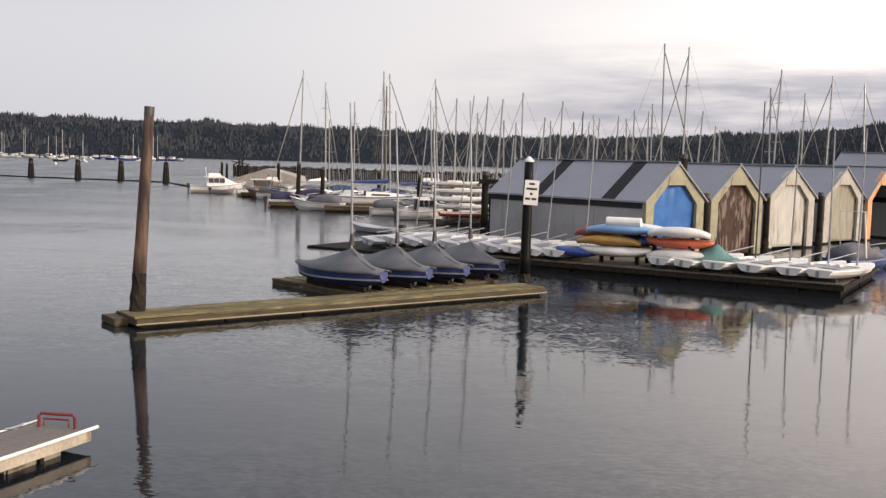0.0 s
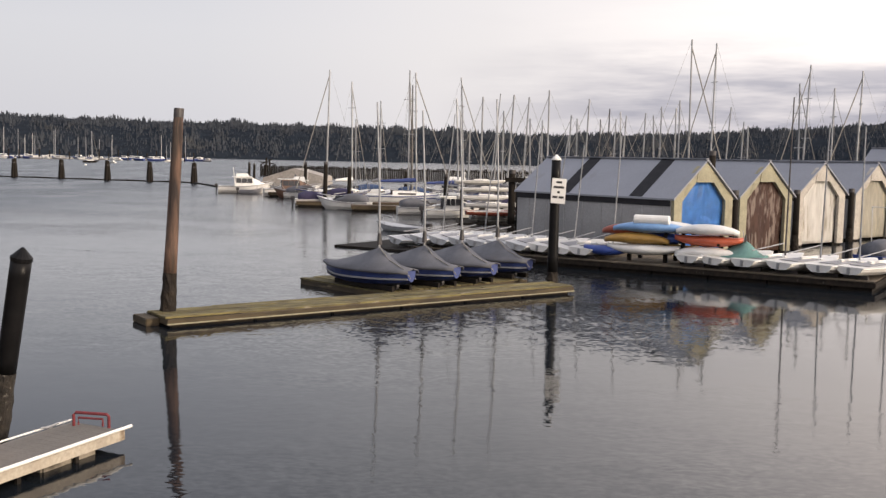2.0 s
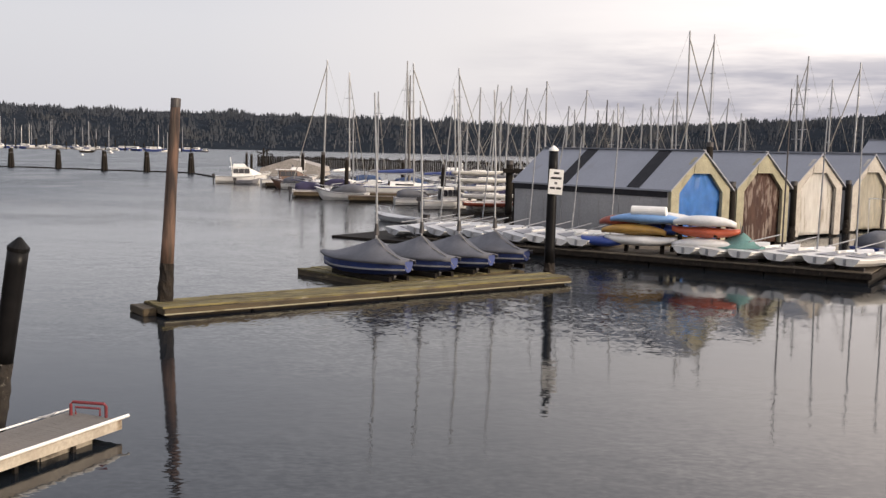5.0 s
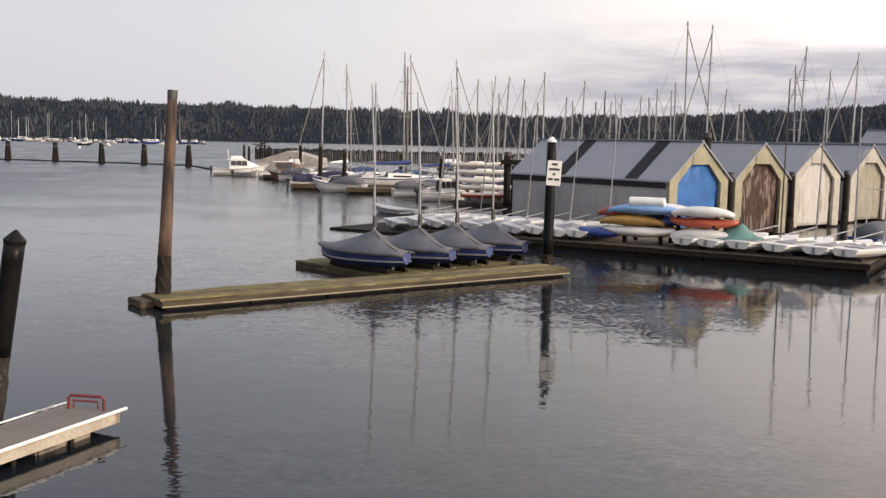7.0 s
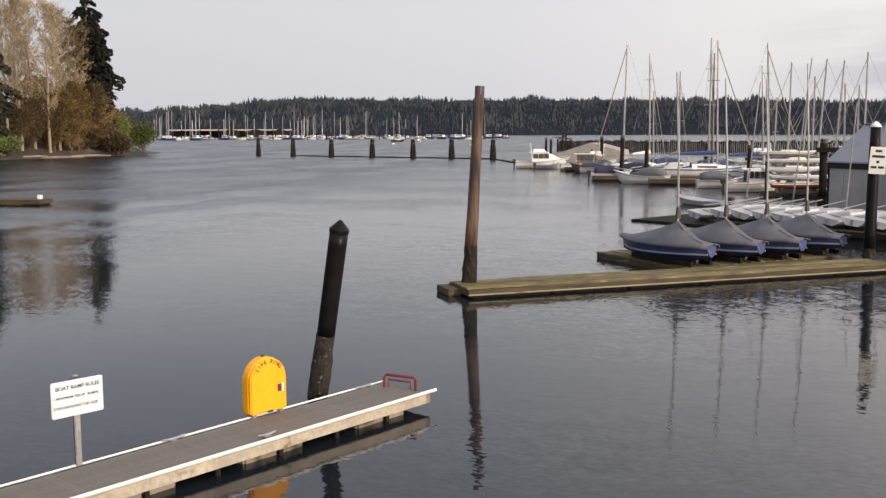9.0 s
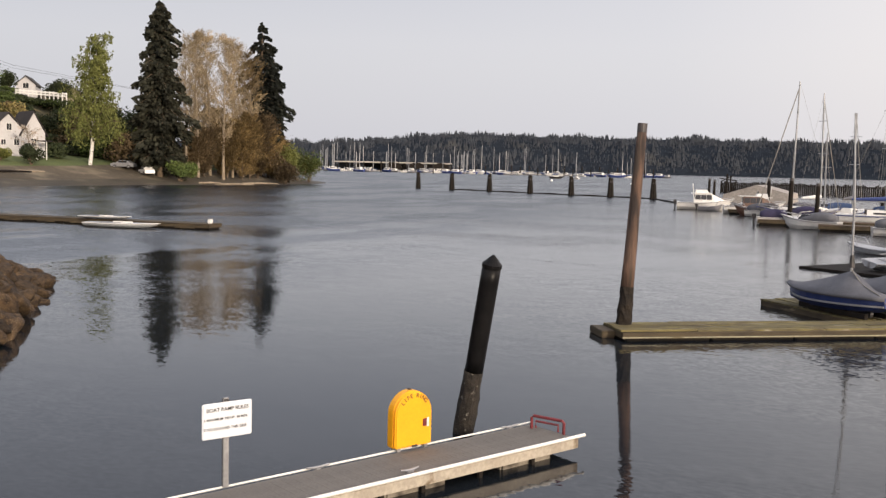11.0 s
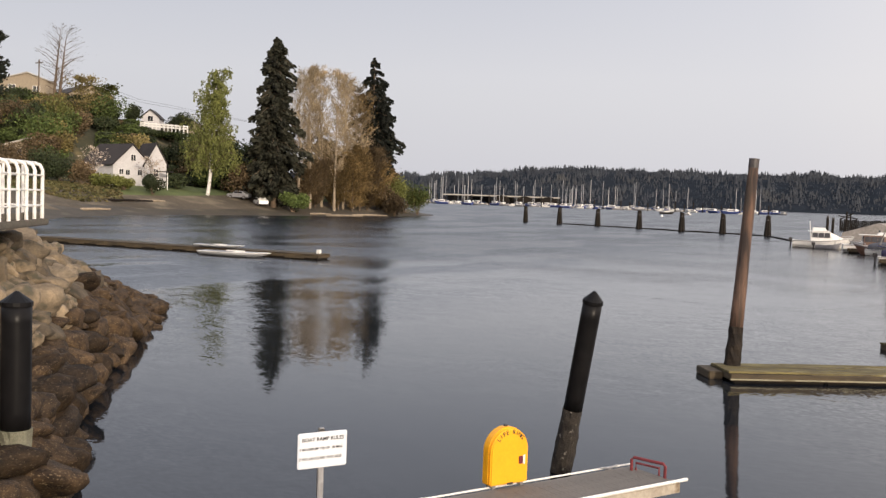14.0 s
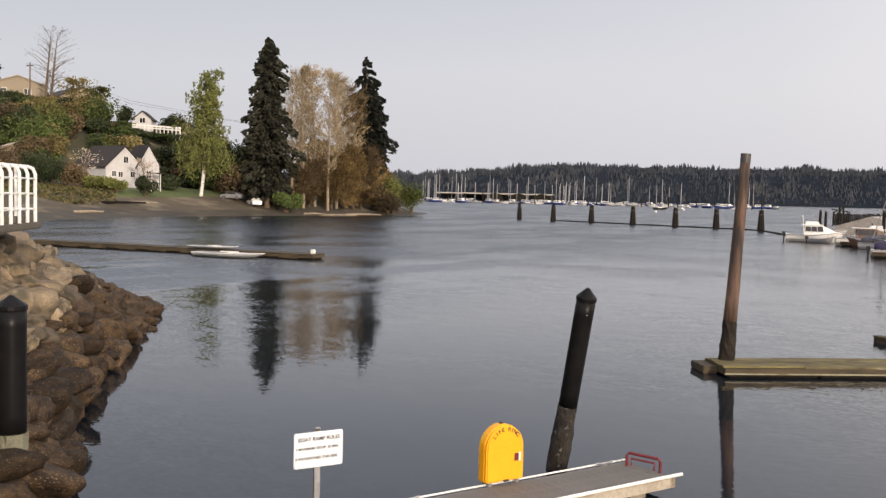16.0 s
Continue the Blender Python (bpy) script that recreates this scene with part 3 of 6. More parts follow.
def boathouse(x, y, w, depth, eave, ridge, trim, sheet, label, dy=0.0, bands=(0.35, 0.8), wall=M_WALLGREY):
    """A floating boathouse. Local x runs along its front, y into it; the opening has cut top corners."""
    s = thing("boathouse", heading(x, y, 0, SA.x, SA.y), label, "boathouse", "row of boathouses")
    h = w / 2
    ow, oe, ot = h * 0.74, eave * 0.94, eave + (ridge - eave) * 0.42
    tw = h * 0.30
    outer = [(-h, 0.1), (-h, eave), (0, ridge), (h, eave), (h, 0.1)]
    inner = [(-ow, 0.1), (-ow, oe), (-tw, ot), (tw, ot), (ow, oe), (ow, 0.1)]
    pieces = ([(-h, 0.1), (-ow, 0.1), (-ow, oe), (-h, eave)], [(-h, eave), (-ow, oe), (-tw, ot), (-tw * 0.8, ridge - (ridge - eave) * 0.16)],
              [(-tw * 0.8, ridge - (ridge - eave) * 0.16), (-tw, ot), (tw, ot), (tw * 0.8, ridge - (ridge - eave) * 0.16), (0, ridge)],
              [(tw * 0.8, ridge - (ridge - eave) * 0.16), (tw, ot), (ow, oe), (h, eave)], [(h, eave), (ow, oe), (ow, 0.1), (h, 0.1)])
    for k, q in enumerate(pieces):
        bm = bm_new()
        if k == 2:
            q = [(a, b + 0.0) for a, b in q]
        loft(bm, [[(a, -0.10 - (0.03 if k == 2 else 0), b) for a, b in q], [(a, 0.06, b) for a, b in q]])
        bmesh.ops.recalc_face_normals(bm, faces=bm.faces[:])
        part("front_board", bm, trim, s)
    for sx in (-1, 1):
        bm = bm_new()
        box(bm, sx * h - 0.05, 0.065, 0.12, sx * h + 0.05, depth, eave - 0.02)
        part("side_wall", bm, wall, s)
        for k in range(int(depth / 1.2)):
            part("batten", boxp(sx * h - (0.075 if sx < 0 else -0.052), 0.4 + 1.2 * k, 0.14, sx * h - (0.052 if sx < 0 else -0.075), 0.46 + 1.2 * k, eave - 0.4), wall, s)
        part("eave_board", boxp(sx * h - 0.09, 0.07, eave - 0.38, sx * h + 0.09, depth, eave - 0.03), M_DARKWOOD if sx > 0 else M_ROOFDARK, s)
    over = 0.18
    for sx in (-1, 1):
        bm = bm_new()
        dz = (ridge - eave) * over / h
        q = [(0, ridge + 0.02), (sx * (h + over), eave - dz + 0.02), (sx * (h + over), eave - dz + 0.10), (0, ridge + 0.10)]
        loft(bm, [[(a, -0.22, b) for a, b in q], [(a, depth + 0.1, b) for a, b in q]])
        bmesh.ops.recalc_face_normals(bm, faces=bm.faces[:])
        part("roof", bm, M_ROOF, s)
        for f in bands:
            bm = bm_new()
            y0, y1 = depth * f, depth * f + 0.75
            a0, b0 = sx * 0.06, ridge + 0.105 - (ridge - eave) * 0.06 / h
            a1, b1 = sx * (h + over - 0.02), eave - dz + 0.115
            loft(bm, [[(a0, y0, b0), (a1, y0, b1), (a1, y0, b1 + 0.015), (a0, y0, b0 + 0.015)], [(a0, y1, b0), (a1, y1, b1), (a1, y1, b1 + 0.015), (a0, y1, b0 + 0.015)]])
            bmesh.ops.recalc_face_normals(bm, faces=bm.faces[:])
            part("roof_light", bm, M_ROOFDARK, s, "dark translucent roof strip")
    part("ridge_cap", boxp(-0.12, -0.2, ridge + 0.09, 0.12, depth + 0.1, ridge + 0.14, 0.02), M_ROOF, s)
    part("back_wall", boxp(-h + 0.06, depth - 0.1, 0.12, h - 0.06, depth, eave), wall, s)
    bm = bm_new()
    q = [(-h + 0.06, eave), (h - 0.06, eave), (0, ridge)]
    loft(bm, [[(a, depth - 0.1, b) for a, b in q], [(a, depth, b) for a, b in q]])
    part("gable", bm, wall, s)
    part("float", boxp(-h - 0.1, 0.07, -0.4, -h * 0.66, depth, 0.115), M_DARKWOOD, s)
    part("float", boxp(h * 0.66, 0.07, -0.4, h + 0.1, depth, 0.115), M_DARKWOOD, s)
    if sheet:
        bm = bm_new()
        cols, rws = 15, 18
        g = []
        for j in range(rws):
            z = 0.14 + (ot - 0.14) * j / (rws - 1)
            lim = ow if z < oe else ow + (tw - ow) * (z - oe) / (ot - oe)
            g.append([bm.verts.new((lim * (2 * i / (cols - 1) - 1), 0.10 + 0.06 * noise.noise((i * 0.55, z * 1.3, x)) + 0.03 * math.sin(i * 1.9 + z), z)) for i in range(cols)])
        for j in range(rws - 1):
            for i in range(cols - 1):
                bm.faces.new((g[j][i], g[j][i + 1], g[j + 1][i + 1], g[j + 1][i]))
        bmesh.ops.solidify(bm, geom=bm.faces[:], thickness=0.01)
        part("door_sheet", bm, sheet, s, smooth=True)
    return s


boathouse(10.32, 43.75, 4.1, 9.7, 2.85, 4.42, M_OLIVE, M_BLUETARP, "grey boathouse with olive front and blue tarpaulin door", bands=(0.16, 0.62))
boathouse(14.45, 48.5, 4.3, 9.7, 2.85, 4.45, M_OLIVE, M_BROWNTARP, "grey boathouse with olive front and clear sheet door")
boathouse(19.25, 54.6, 4.7, 9.7, 2.85, 4.47, M_GREYTRIM, M_MILK, "grey boathouse with weathered front and milky sheet door")
boathouse(24.45, 60.3, 4.5, 9.7, 2.85, 4.55, M_GREYTRIM, M_MILK2, "grey boathouse with pale front and yellowed sheet door")
boathouse(28.8, 64.6, 4.3, 9.7, 2.75, 4.65, M_ORANGE, None, "boathouse with orange cedar front and open door")
boathouse(36.9, 68.3, 6.4, 10.0, 2.95, 5.75, M_GREYTRIM, M_MILK, "larger grey boathouse with a metal roof", bands=(0.22,))

# ---- boats ----
M_GLASS = mat("dark boat window", (0.02, 0.022, 0.028), (0.03, 0.03, 0.035), 0.12, bump=0)
M_TEAL = mat("faded teal cover", (0.14, 0.27, 0.25), (0.11, 0.22, 0.20), 0.85, scale=2, fine=20, bump=0.3)
M_MAROON = mat("brown canvas", (0.20, 0.07, 0.045), (0.14, 0.05, 0.035), 0.8)
M_VARNISH = mat("varnished wood", (0.16, 0.09, 0.06), (0.11, 0.06, 0.042), 0.45)
M_BLUECAN = mat("blue canvas", (0.035, 0.07, 0.16), (0.03, 0.05, 0.11), 0.85)
M_PURPLE = mat("purple canvas", (0.040, 0.034, 0.085), (0.03, 0.027, 0.06), 0.85)
M_TAN = mat("tan tarpaulin", (0.36, 0.33, 0.30), (0.28, 0.255, 0.23), 0.8, scale=0.8, fine=4, bump=0.4)
M_KRED = mat("orange red plastic", (0.50, 0.11, 0.05), (0.38, 0.08, 0.04), 0.4)
M_KYEL = mat("ochre plastic", (0.42, 0.24, 0.05), (0.3, 0.17, 0.04), 0.45)
M_KBLUE = mat("deep blue plastic", (0.03, 0.07, 0.30), (0.025, 0.05, 0.22), 0.4)
M_KSKY = mat("pale blue plastic", (0.20, 0.36, 0.62), (0.16, 0.29, 0.52), 0.4)
M_HULLRED = mat("dull red hull", (0.30, 0.075, 0.045), (0.22, 0.055, 0.035), 0.5)


def hull_rings(L, B, D, z0, bow=0.05, transom=0.8, sheer=0.18, rake=0.12, n=11, rock=0.1, deadrise=0.4, lift=0.55):
    """Cross-sections of a hull, stern at y = 0 to the bow at y = L."""
    rings = []
    for k in range(n):
        t = k / (n - 1)
        w = B / 2 * (transom + (1 - transom) * math.sin(min(1, t / 0.45) * math.pi / 2)) * (1 - max(0, (t - 0.45) / 0.55) ** 2.2 * (1 - bow))
        top = z0 + D * (1 + sheer * (2 * abs(t - 0.3)) ** 2 * (1 if t > 0.3 else 0.3))
        bot = z0 + D * rock * (2 * (t - 0.45)) ** 2 + (D * lift * max(0, t - 0.86) / 0.14 if t > 0.86 else 0)
        yb = L * t - rake * L * max(0, t - 0.7) / 0.3 * 0.7
        yt = L * t
        q = [(0, yb, bot), (w * 0.55, yb, bot + (top - bot) * 0.12 * (deadrise + t)), (w * 0.9, (yb * 2 + yt) / 3, bot + (top - bot) * 0.5), (w, yt, top)]
        rings.append([(-a, b, c) for a, b, c in reversed(q[1:])] + q)
    return rings


def hull_part(L, B, D, z0, m, parent, label="", name="hull", deck=True, **kw):
    rings = hull_rings(L, B, D, z0, **kw)
    bm = bm_new()
    vs = [[bm.verts.new(q) for q in r] for r in rings]
    for r0, r1 in zip(vs, vs[1:]):
        for k in range(6):
            bm.faces.new((r0[k], r0[k + 1], r1[k + 1], r1[k]))
        if deck:
            bm.faces.new((r0[0], r1[0], r1[6], r0[6]))
    bm.faces.new(list(reversed(vs[0])))
    bm.faces.new(vs[-1])
    bmesh.ops.recalc_face_normals(bm, faces=bm.faces[:])
    hull = part(name, bm, m, parent, label)
    return hull, rings


def strip_along(rings, drop, h, out, m, parent, name="rub_strip"):
    bm = bm_new()
    for s in (0, 6):
        sg = -1 if s == 0 else 1
        loft(bm, [[(r[s][0] + sg * out, r[s][1], r[s][2] - drop), (r[s][0] + sg * out, r[s][1], r[s][2] - drop - h), (r[s][0] - sg * 0.02, r[s][1], r[s][2] - drop - h), (r[s][0] - sg * 0.02, r[s][1], r[s][2] - drop)] for r in rings])
    bmesh.ops.recalc_face_normals(bm, faces=bm.faces[:])
    return part(name, bm, m, parent)


def wire(p0, p1, r, parent, m=None, name="stay"):
    return part(name, rod(p0, p1, r, r, 4), m or M_ROPE, parent)


def sailboat(x, y, dx, dy, L, mast_z, hull_m=None, sail=None, dark=False, rake=0.02, group="moored sailing boats", stay=True, label=""):
    nrm_ = math.hypot(dx, dy)
    dx, dy = dx / nrm_, dy / nrm_
    off = L * 0.56 - rake * mast_z
    s = thing("sailing_boat", heading(x - dx * off, y - dy * off, 0, dx, dy), label or "white moored sailing boat with a bare %s mast" % ("dark" if dark else "aluminium"), "sailing boat", group)
    B, D = L * 0.3, L * 0.095 + 0.25
    _, rings = hull_part(L, B, D, -0.15, hull_m or M_GEL, s, transom=0.62, sheer=0.22)
    dk = -0.15 + D
    strip_along(rings, 0.06, 0.07, 0.02, M_NAVY, s, "stripe")
    cab = bm_new()
    loft(cab, [[(-w, yy, dk - 0.05), (w, yy, dk - 0.05), (w * 0.8, yy + sh, dk + h), (-w * 0.8, yy + sh, dk + h)] for yy, w, h, sh in ((L * 0.30, B * 0.30, 0.42, 0.0), (L * 0.5, B * 0.30, 0.42, 0), (L * 0.74, B * 0.16, 0.22, -0.2))])
    bmesh.ops.recalc_face_normals(cab, faces=cab.faces[:])
    part("cabin", cab, M_WHITE, s)
    for sg in (-1, 1):
        part("window", boxp(sg * B * 0.285 - 0.02, L * 0.36, dk + 0.1, sg * B * 0.285 + 0.02, L * 0.56, dk + 0.24), M_GLASS, s)
    mm = M_MASTDARK if dark else M_ALU
    my = L * 0.56
    top = (0, my - rake * mast_z, mast_z)
    part("mast", tube(bm_new(), [(0, my, dk), top], [0.085, 0.06], 8), mm, s)
    part("boom", rod((0, my - 0.1, dk + 1.1), (0, my - L * 0.42, dk + 1.2), 0.045), mm, s)
    if sail:
        part("sail_cover", tube(bm_new(), [(0, my - 0.05, dk + 1.45), (0, my - L * 0.2, dk + 1.36), (0, my - L * 0.41, dk + 1.3)], [0.2, 0.17, 0.1], 8), sail, s)
    for f in (0.52, 0.78) if mast_z > 10 else (0.6,):
        part("spreader", rod((-0.55, my - rake * mast_z * f, mast_z * f), (0.55, my - rake * mast_z * f, mast_z * f), 0.03, 0.03, 5), mm, s)
    if stay:
        wire((0, L * 0.98, dk + 0.1), (0, top[1], mast_z * 0.96), 0.045 if mast_z > 11.4 else 0.022, s, name="furled_jib" if mast_z > 11.4 else "stay")
        wire((0, 0.1, dk + 0.1), top, 0.009, s)
        for sg in (-1, 1):
            wire((sg * B * 0.45, my, dk), (sg * 0.02, top[1], mast_z * 0.95), 0.008, s)
    return s


def motorboat(x, y, dx, dy, L, label, hull_m=M_GEL, cabin=None, canopy=None, glass=True, outboard=True, z=0.0, group="moored motor boats", arch=False, low=1.0):
    s = thing("motor_boat", heading(x, y, z, dx, dy), label, "motor boat", group)
    B, D = L * 0.36, (L * 0.10 + 0.35) * low
    _, rings = hull_part(L, B, D, -0.15, hull_m, s, transom=0.88, sheer=0.28, bow=0.04)
    strip_along(rings, 0.03, 0.06, 0.025, M_HULLGREY, s)
    dk = D - 0.15
    y0, y1 = L * 0.30, L * 0.68
    if cabin:
        h = 0.72 + L * 0.045
        bm = bm_new()
        loft(bm, [[(-B * a, yy, dk - 0.03), (B * a, yy, dk - 0.03), (B * a * 0.84, yy + sh, dk + hh), (-B * a * 0.84, yy + sh, dk + hh)] for yy, a, hh, sh in ((y0, 0.40, h, 0.05), (y1, 0.38, h, -0.55), (L * 0.88, 0.20, 0.22, -0.15))])
        bmesh.ops.recalc_face_normals(bm, faces=bm.faces[:])
        part("cabin", bm, cabin, s)
        for sg in (-1, 1):
            for k in range(3):
                ya = y0 + 0.12 + (y1 - y0 - 0.55) * k / 3
                bm = bm_new()
                q = [(sg * B * 0.377, ya, dk + h * 0.36), (sg * B * 0.377, ya + (y1 - y0) / 3 - 0.22, dk + h * 0.36), (sg * B * 0.348, ya + (y1 - y0) / 3 - 0.25, dk + h * 0.88), (sg * B * 0.348, ya, dk + h * 0.88)]
                loft(bm, [q, [(a + sg * 0.035, b, c) for a, b, c in q]])
                bmesh.ops.recalc_face_normals(bm, faces=bm.faces[:])
                part("window", bm, M_GLASS, s)
        part("companionway", boxp(-B * 0.2, y0 - 0.03, dk + 0.05, B * 0.2, y0 + 0.04, dk + h * 0.9), M_GLASS, s, "dark companionway")
        part("roof", boxp(-B * 0.37, y0 - 0.35, dk + h + 0.004, B * 0.37, y1 - 0.45, dk + h + 0.07, 0.03), M_WHITE, s)
        if arch:
            bm = bm_new()
            fy0, fy1 = y0 + 0.1, y1 - 0.75
            loft(bm, [[(-B * 0.30, fy0, dk + h + 0.07), (B * 0.30, fy0, dk + h + 0.07), (B * 0.26, fy0 + 0.05, dk + h + 0.42), (-B * 0.26, fy0 + 0.05, dk + h + 0.42)], [(-B * 0.26, fy1, dk + h + 0.07), (B * 0.26, fy1, dk + h + 0.07), (B * 0.20, fy1 - 0.25, dk + h + 0.42), (-B * 0.20, fy1 - 0.25, dk + h + 0.42)]])
            bmesh.ops.recalc_face_normals(bm, faces=bm.faces[:])
            part("flying_bridge", bm, M_WHITE, s)
            part("bridge_screen", boxp(-B * 0.2, fy1 - 0.3, dk + h + 0.424, B * 0.2, fy1 - 0.25, dk + h + 0.66), M_GLASS, s)
    part("cockpit", boxp(-B * 0.36, L * 0.05, dk + 0.002, B * 0.36, y0 - 0.05, dk + 0.02), M_HULLGREY, s, "grey cockpit well")
    part("boot_stripe", boxp(-B * 0.445, L * 0.01, -0.06, B * 0.445, L * 0.55, 0.05), M_MASTDARK, s, "dark boot stripe")
    if glass and not cabin:
        bm = bm_new()
        loft(bm, [[(-B * 0.42, y1 - 0.9, dk), (-B * 0.36, y1, dk), (B * 0.36, y1, dk), (B * 0.42, y1 - 0.9, dk)], [(-B * 0.36, y1 - 1.1, dk + 0.5), (-B * 0.3, y1 - 0.4, dk + 0.5), (B * 0.3, y1 - 0.4, dk + 0.5), (B * 0.36, y1 - 1.1, dk + 0.5)]])
        bmesh.ops.recalc_face_normals(bm, faces=bm.faces[:])
        part("windscreen", bm, M_GLASS, s)
    if canopy:
        bm = bm_new()
        rr = []
        for k in range(7):
            t = k / 6
            yy = L * 0.06 + (y1 - L * 0.10) * t
            hh = 0.2 + (0.95 if cabin else 0.5) * math.sin(math.pi * min(1, 0.12 + t * 0.95)) ** 0.6
            w = B * 0.43
            rr.append([(-w, yy, dk - 0.02), (-w * 0.85, yy, dk + hh * 0.75), (-w * 0.3, yy, dk + hh), (w * 0.3, yy, dk + hh), (w * 0.85, yy, dk + hh * 0.75), (w, yy, dk - 0.02)])
        loft(bm, rr)
        bmesh.ops.recalc_face_normals(bm, faces=bm.faces[:])
        part("canopy", bm, canopy, s, smooth=True)
    if arch:
        part("arch", tube(bm_new(), [(-B * 0.4, y0, dk), (-B * 0.36, y0 - 0.2, dk + 2.1), (B * 0.36, y0 - 0.2, dk + 2.1), (B * 0.4, y0, dk)], [0.04] * 4, 6), M_WHITE, s)
    part("bow_rail", tube(bm_new(), [(-B * 0.33, L * 0.72, dk + 0.05), (-B * 0.28, L * 0.78, dk + 0.5), (0, L * 0.99, dk + 0.62), (B * 0.28, L * 0.78, dk + 0.5), (B * 0.33, L * 0.72, dk + 0.05)], [0.02] * 5, 5), M_METAL, s)
    if outboard:
        ob = part("outboard", boxp(-0.14, -0.38, dk - 0.08, 0.14, -0.03, dk + 0.26, 0.03), M_MASTDARK, s, "dark outboard motor")
        part("leg", boxp(-0.05, -0.27, -0.2, 0.05, -0.12, dk - 0.083, 0.02), M_MASTDARK, ob)
    return s


def covered_dinghy(x, y, dx, dy, mast_z, cover, hull_m, label, deck_z=0.4, cover_h=0.66, group="covered dinghies on the float"):
    """Local y runs from the low covered tail (0) to the end at the dock (4.2)."""
    s = thing("covered_dinghy", heading(x, y, deck_z, dx, dy), label, "dinghy", group)
    L = 4.05
    _, rings = hull_part(L, 1.5, 0.50, 0.06, hull_m, s, transom=0.07, bow=0.22, sheer=0.07, rake=0.0, rock=0.25, lift=0.15)
    strip_along(rings, 0.22, 0.05, 0.006, M_HULLGREY, s, "stripe")
    rr = []
    for k in range(15):
        t = k / 14
        ridge = 0.57 + cover_h * (max(0, t) / 0.66) ** 1.4 if t < 0.66 else 0.57 + cover_h * max(0, 1 - (t - 0.66) / 0.36) ** 1.5
        i = min(9.999, t * 10)
        a, b = rings[int(i)], rings[int(i) + 1]
        w = (a[6][0] * (1 - i % 1) + b[6][0] * (i % 1)) + 0.045
        ze = (a[6][2] * (1 - i % 1) + b[6][2] * (i % 1))
        ridge = max(ridge, ze + 0.07)
        yy = -0.12 + (L + 0.2) * t
        sag = 0.36 + 0.03 * math.sin(k * 2.2)
        rr.append([(-w, yy, ze - 0.03 - 0.06 * t), (-w, yy, ze + 0.02), (-w * 0.5, yy, ze + (ridge - ze) * sag), (0, yy, ridge), (w * 0.5, yy, ze + (ridge - ze) * sag), (w, yy, ze + 0.02), (w, yy, ze - 0.03 - 0.06 * t)])
    bm = bm_new()
    loft(bm, rr, closed=False, cap=False)
    bmesh.ops.recalc_face_normals(bm, faces=bm.faces[:])
    bmesh.ops.solidify(bm, geom=bm.faces[:], thickness=0.012)
    part("cover", bm, cover, s, "grey tent-shaped cover" if cover is M_COVER else "", smooth=True)
    my = L * 0.66 - 0.1
    part("mast", tube(bm_new(), [(0, my, 0.4), (0, my - 0.03, mast_z * 0.5), (0, my - 0.2, mast_z - deck_z)], [0.036, 0.032, 0.022], 8), M_ALU, s)
    part("mast_boot", tube(bm_new(), [(0, my, 1.28), (0, my, 1.62)], [0.085, 0.05], 8), M_MASTDARK, s)
    for sg in (-1, 1):
        part("cradle", boxp(sg * 0.34 - 0.05, L * 0.22, 0.0, sg * 0.34 + 0.05, L * 0.9, 0.14), M_DARKWOOD, s)
    part("strap", tube(bm_new(), [(0.05, my + 0.08, 1.22), (0.10, my + 0.55, 0.88), (0.12, L - 0.2, 0.66), (0.14, L + 0.12, 0.42)], [0.014] * 4, 5), M_ROPE, s, "pale rope stretched over the cover")
    part("trolley_wheel", tube(bm_new(), [(-0.05, L - 0.7, 0.11), (0.05, L - 0.7, 0.11)], [0.11, 0.11], 12), M_MASTDARK, s)
    return s


def open_dinghy(x, y, dx, dy, z, mast_z=None, boom=True, hull_m=M_GEL, tilt=0, group="white dinghies on the dock", dark=False, label=""):
    """A small racing dinghy, its stern at y = 0."""
    s = thing("dinghy", heading(x, y, z, dx, dy, 0, tilt), label or "white fibreglass racing dinghy lying on the dock", "dinghy", group)
    L = 4.1
    _, rings = hull_part(L, 1.38, 0.34, 0.10, hull_m, s, transom=0.72, bow=0.08, sheer=0.12, rake=0.05, rock=0.25)
    strip_along(rings, 0.0, 0.045, 0.03, M_WHITE, s, "gunwale")
    part("cockpit", boxp(-0.38, 0.7, 0.452, 0.38, 2.1, 0.47, 0.02), M_HULLGREY, s, "grey sunken cockpit floor")
    part("thwart", boxp(-0.45, 2.15, 0.455, 0.45, 2.35, 0.50, 0.015), M_WHITE, s)
    part("centreboard_case", boxp(-0.05, 1.5, 0.46, 0.05, 2.6, 0.56, 0.015), M_WHITE, s)
    part("rudder_fitting", boxp(-0.05, -0.05, 0.2, 0.05, -0.003, 0.42), M_METAL, s)
    part("trolley", boxp(-0.45, 0.5, 0.0, 0.45, 0.6, 0.13, 0.02), M_MASTDARK, s)
    part("trolley", boxp(-0.3, 2.6, 0.0, 0.3, 2.7, 0.16, 0.02), M_MASTDARK, s)
    if boom:
        part("boom", rod((0.05, 2.7, 0.95), (0.18, 0.35, 0.78), 0.022, 0.022, 6), M_ALU, s)
    if mast_z:
        part("mast", tube(bm_new(), [(0, 2.9, 0.4), (0, 2.85, mast_z - z)], [0.036, 0.024], 7), M_MASTDARK if dark else M_ALU, s)
    return s


# four covered dinghies on the side float
for x, y, mz in ((-4.40, 31.25, 5.9), (-3.10, 32.45, 5.75), (-1.95, 33.6, 5.75), (-0.75, 35.2, 6.3)):
    covered_dinghy(x, y, 0.70, -0.714, mz, M_COVER, M_NAVY, "blue dinghy under a grey tent cover with bare mast")

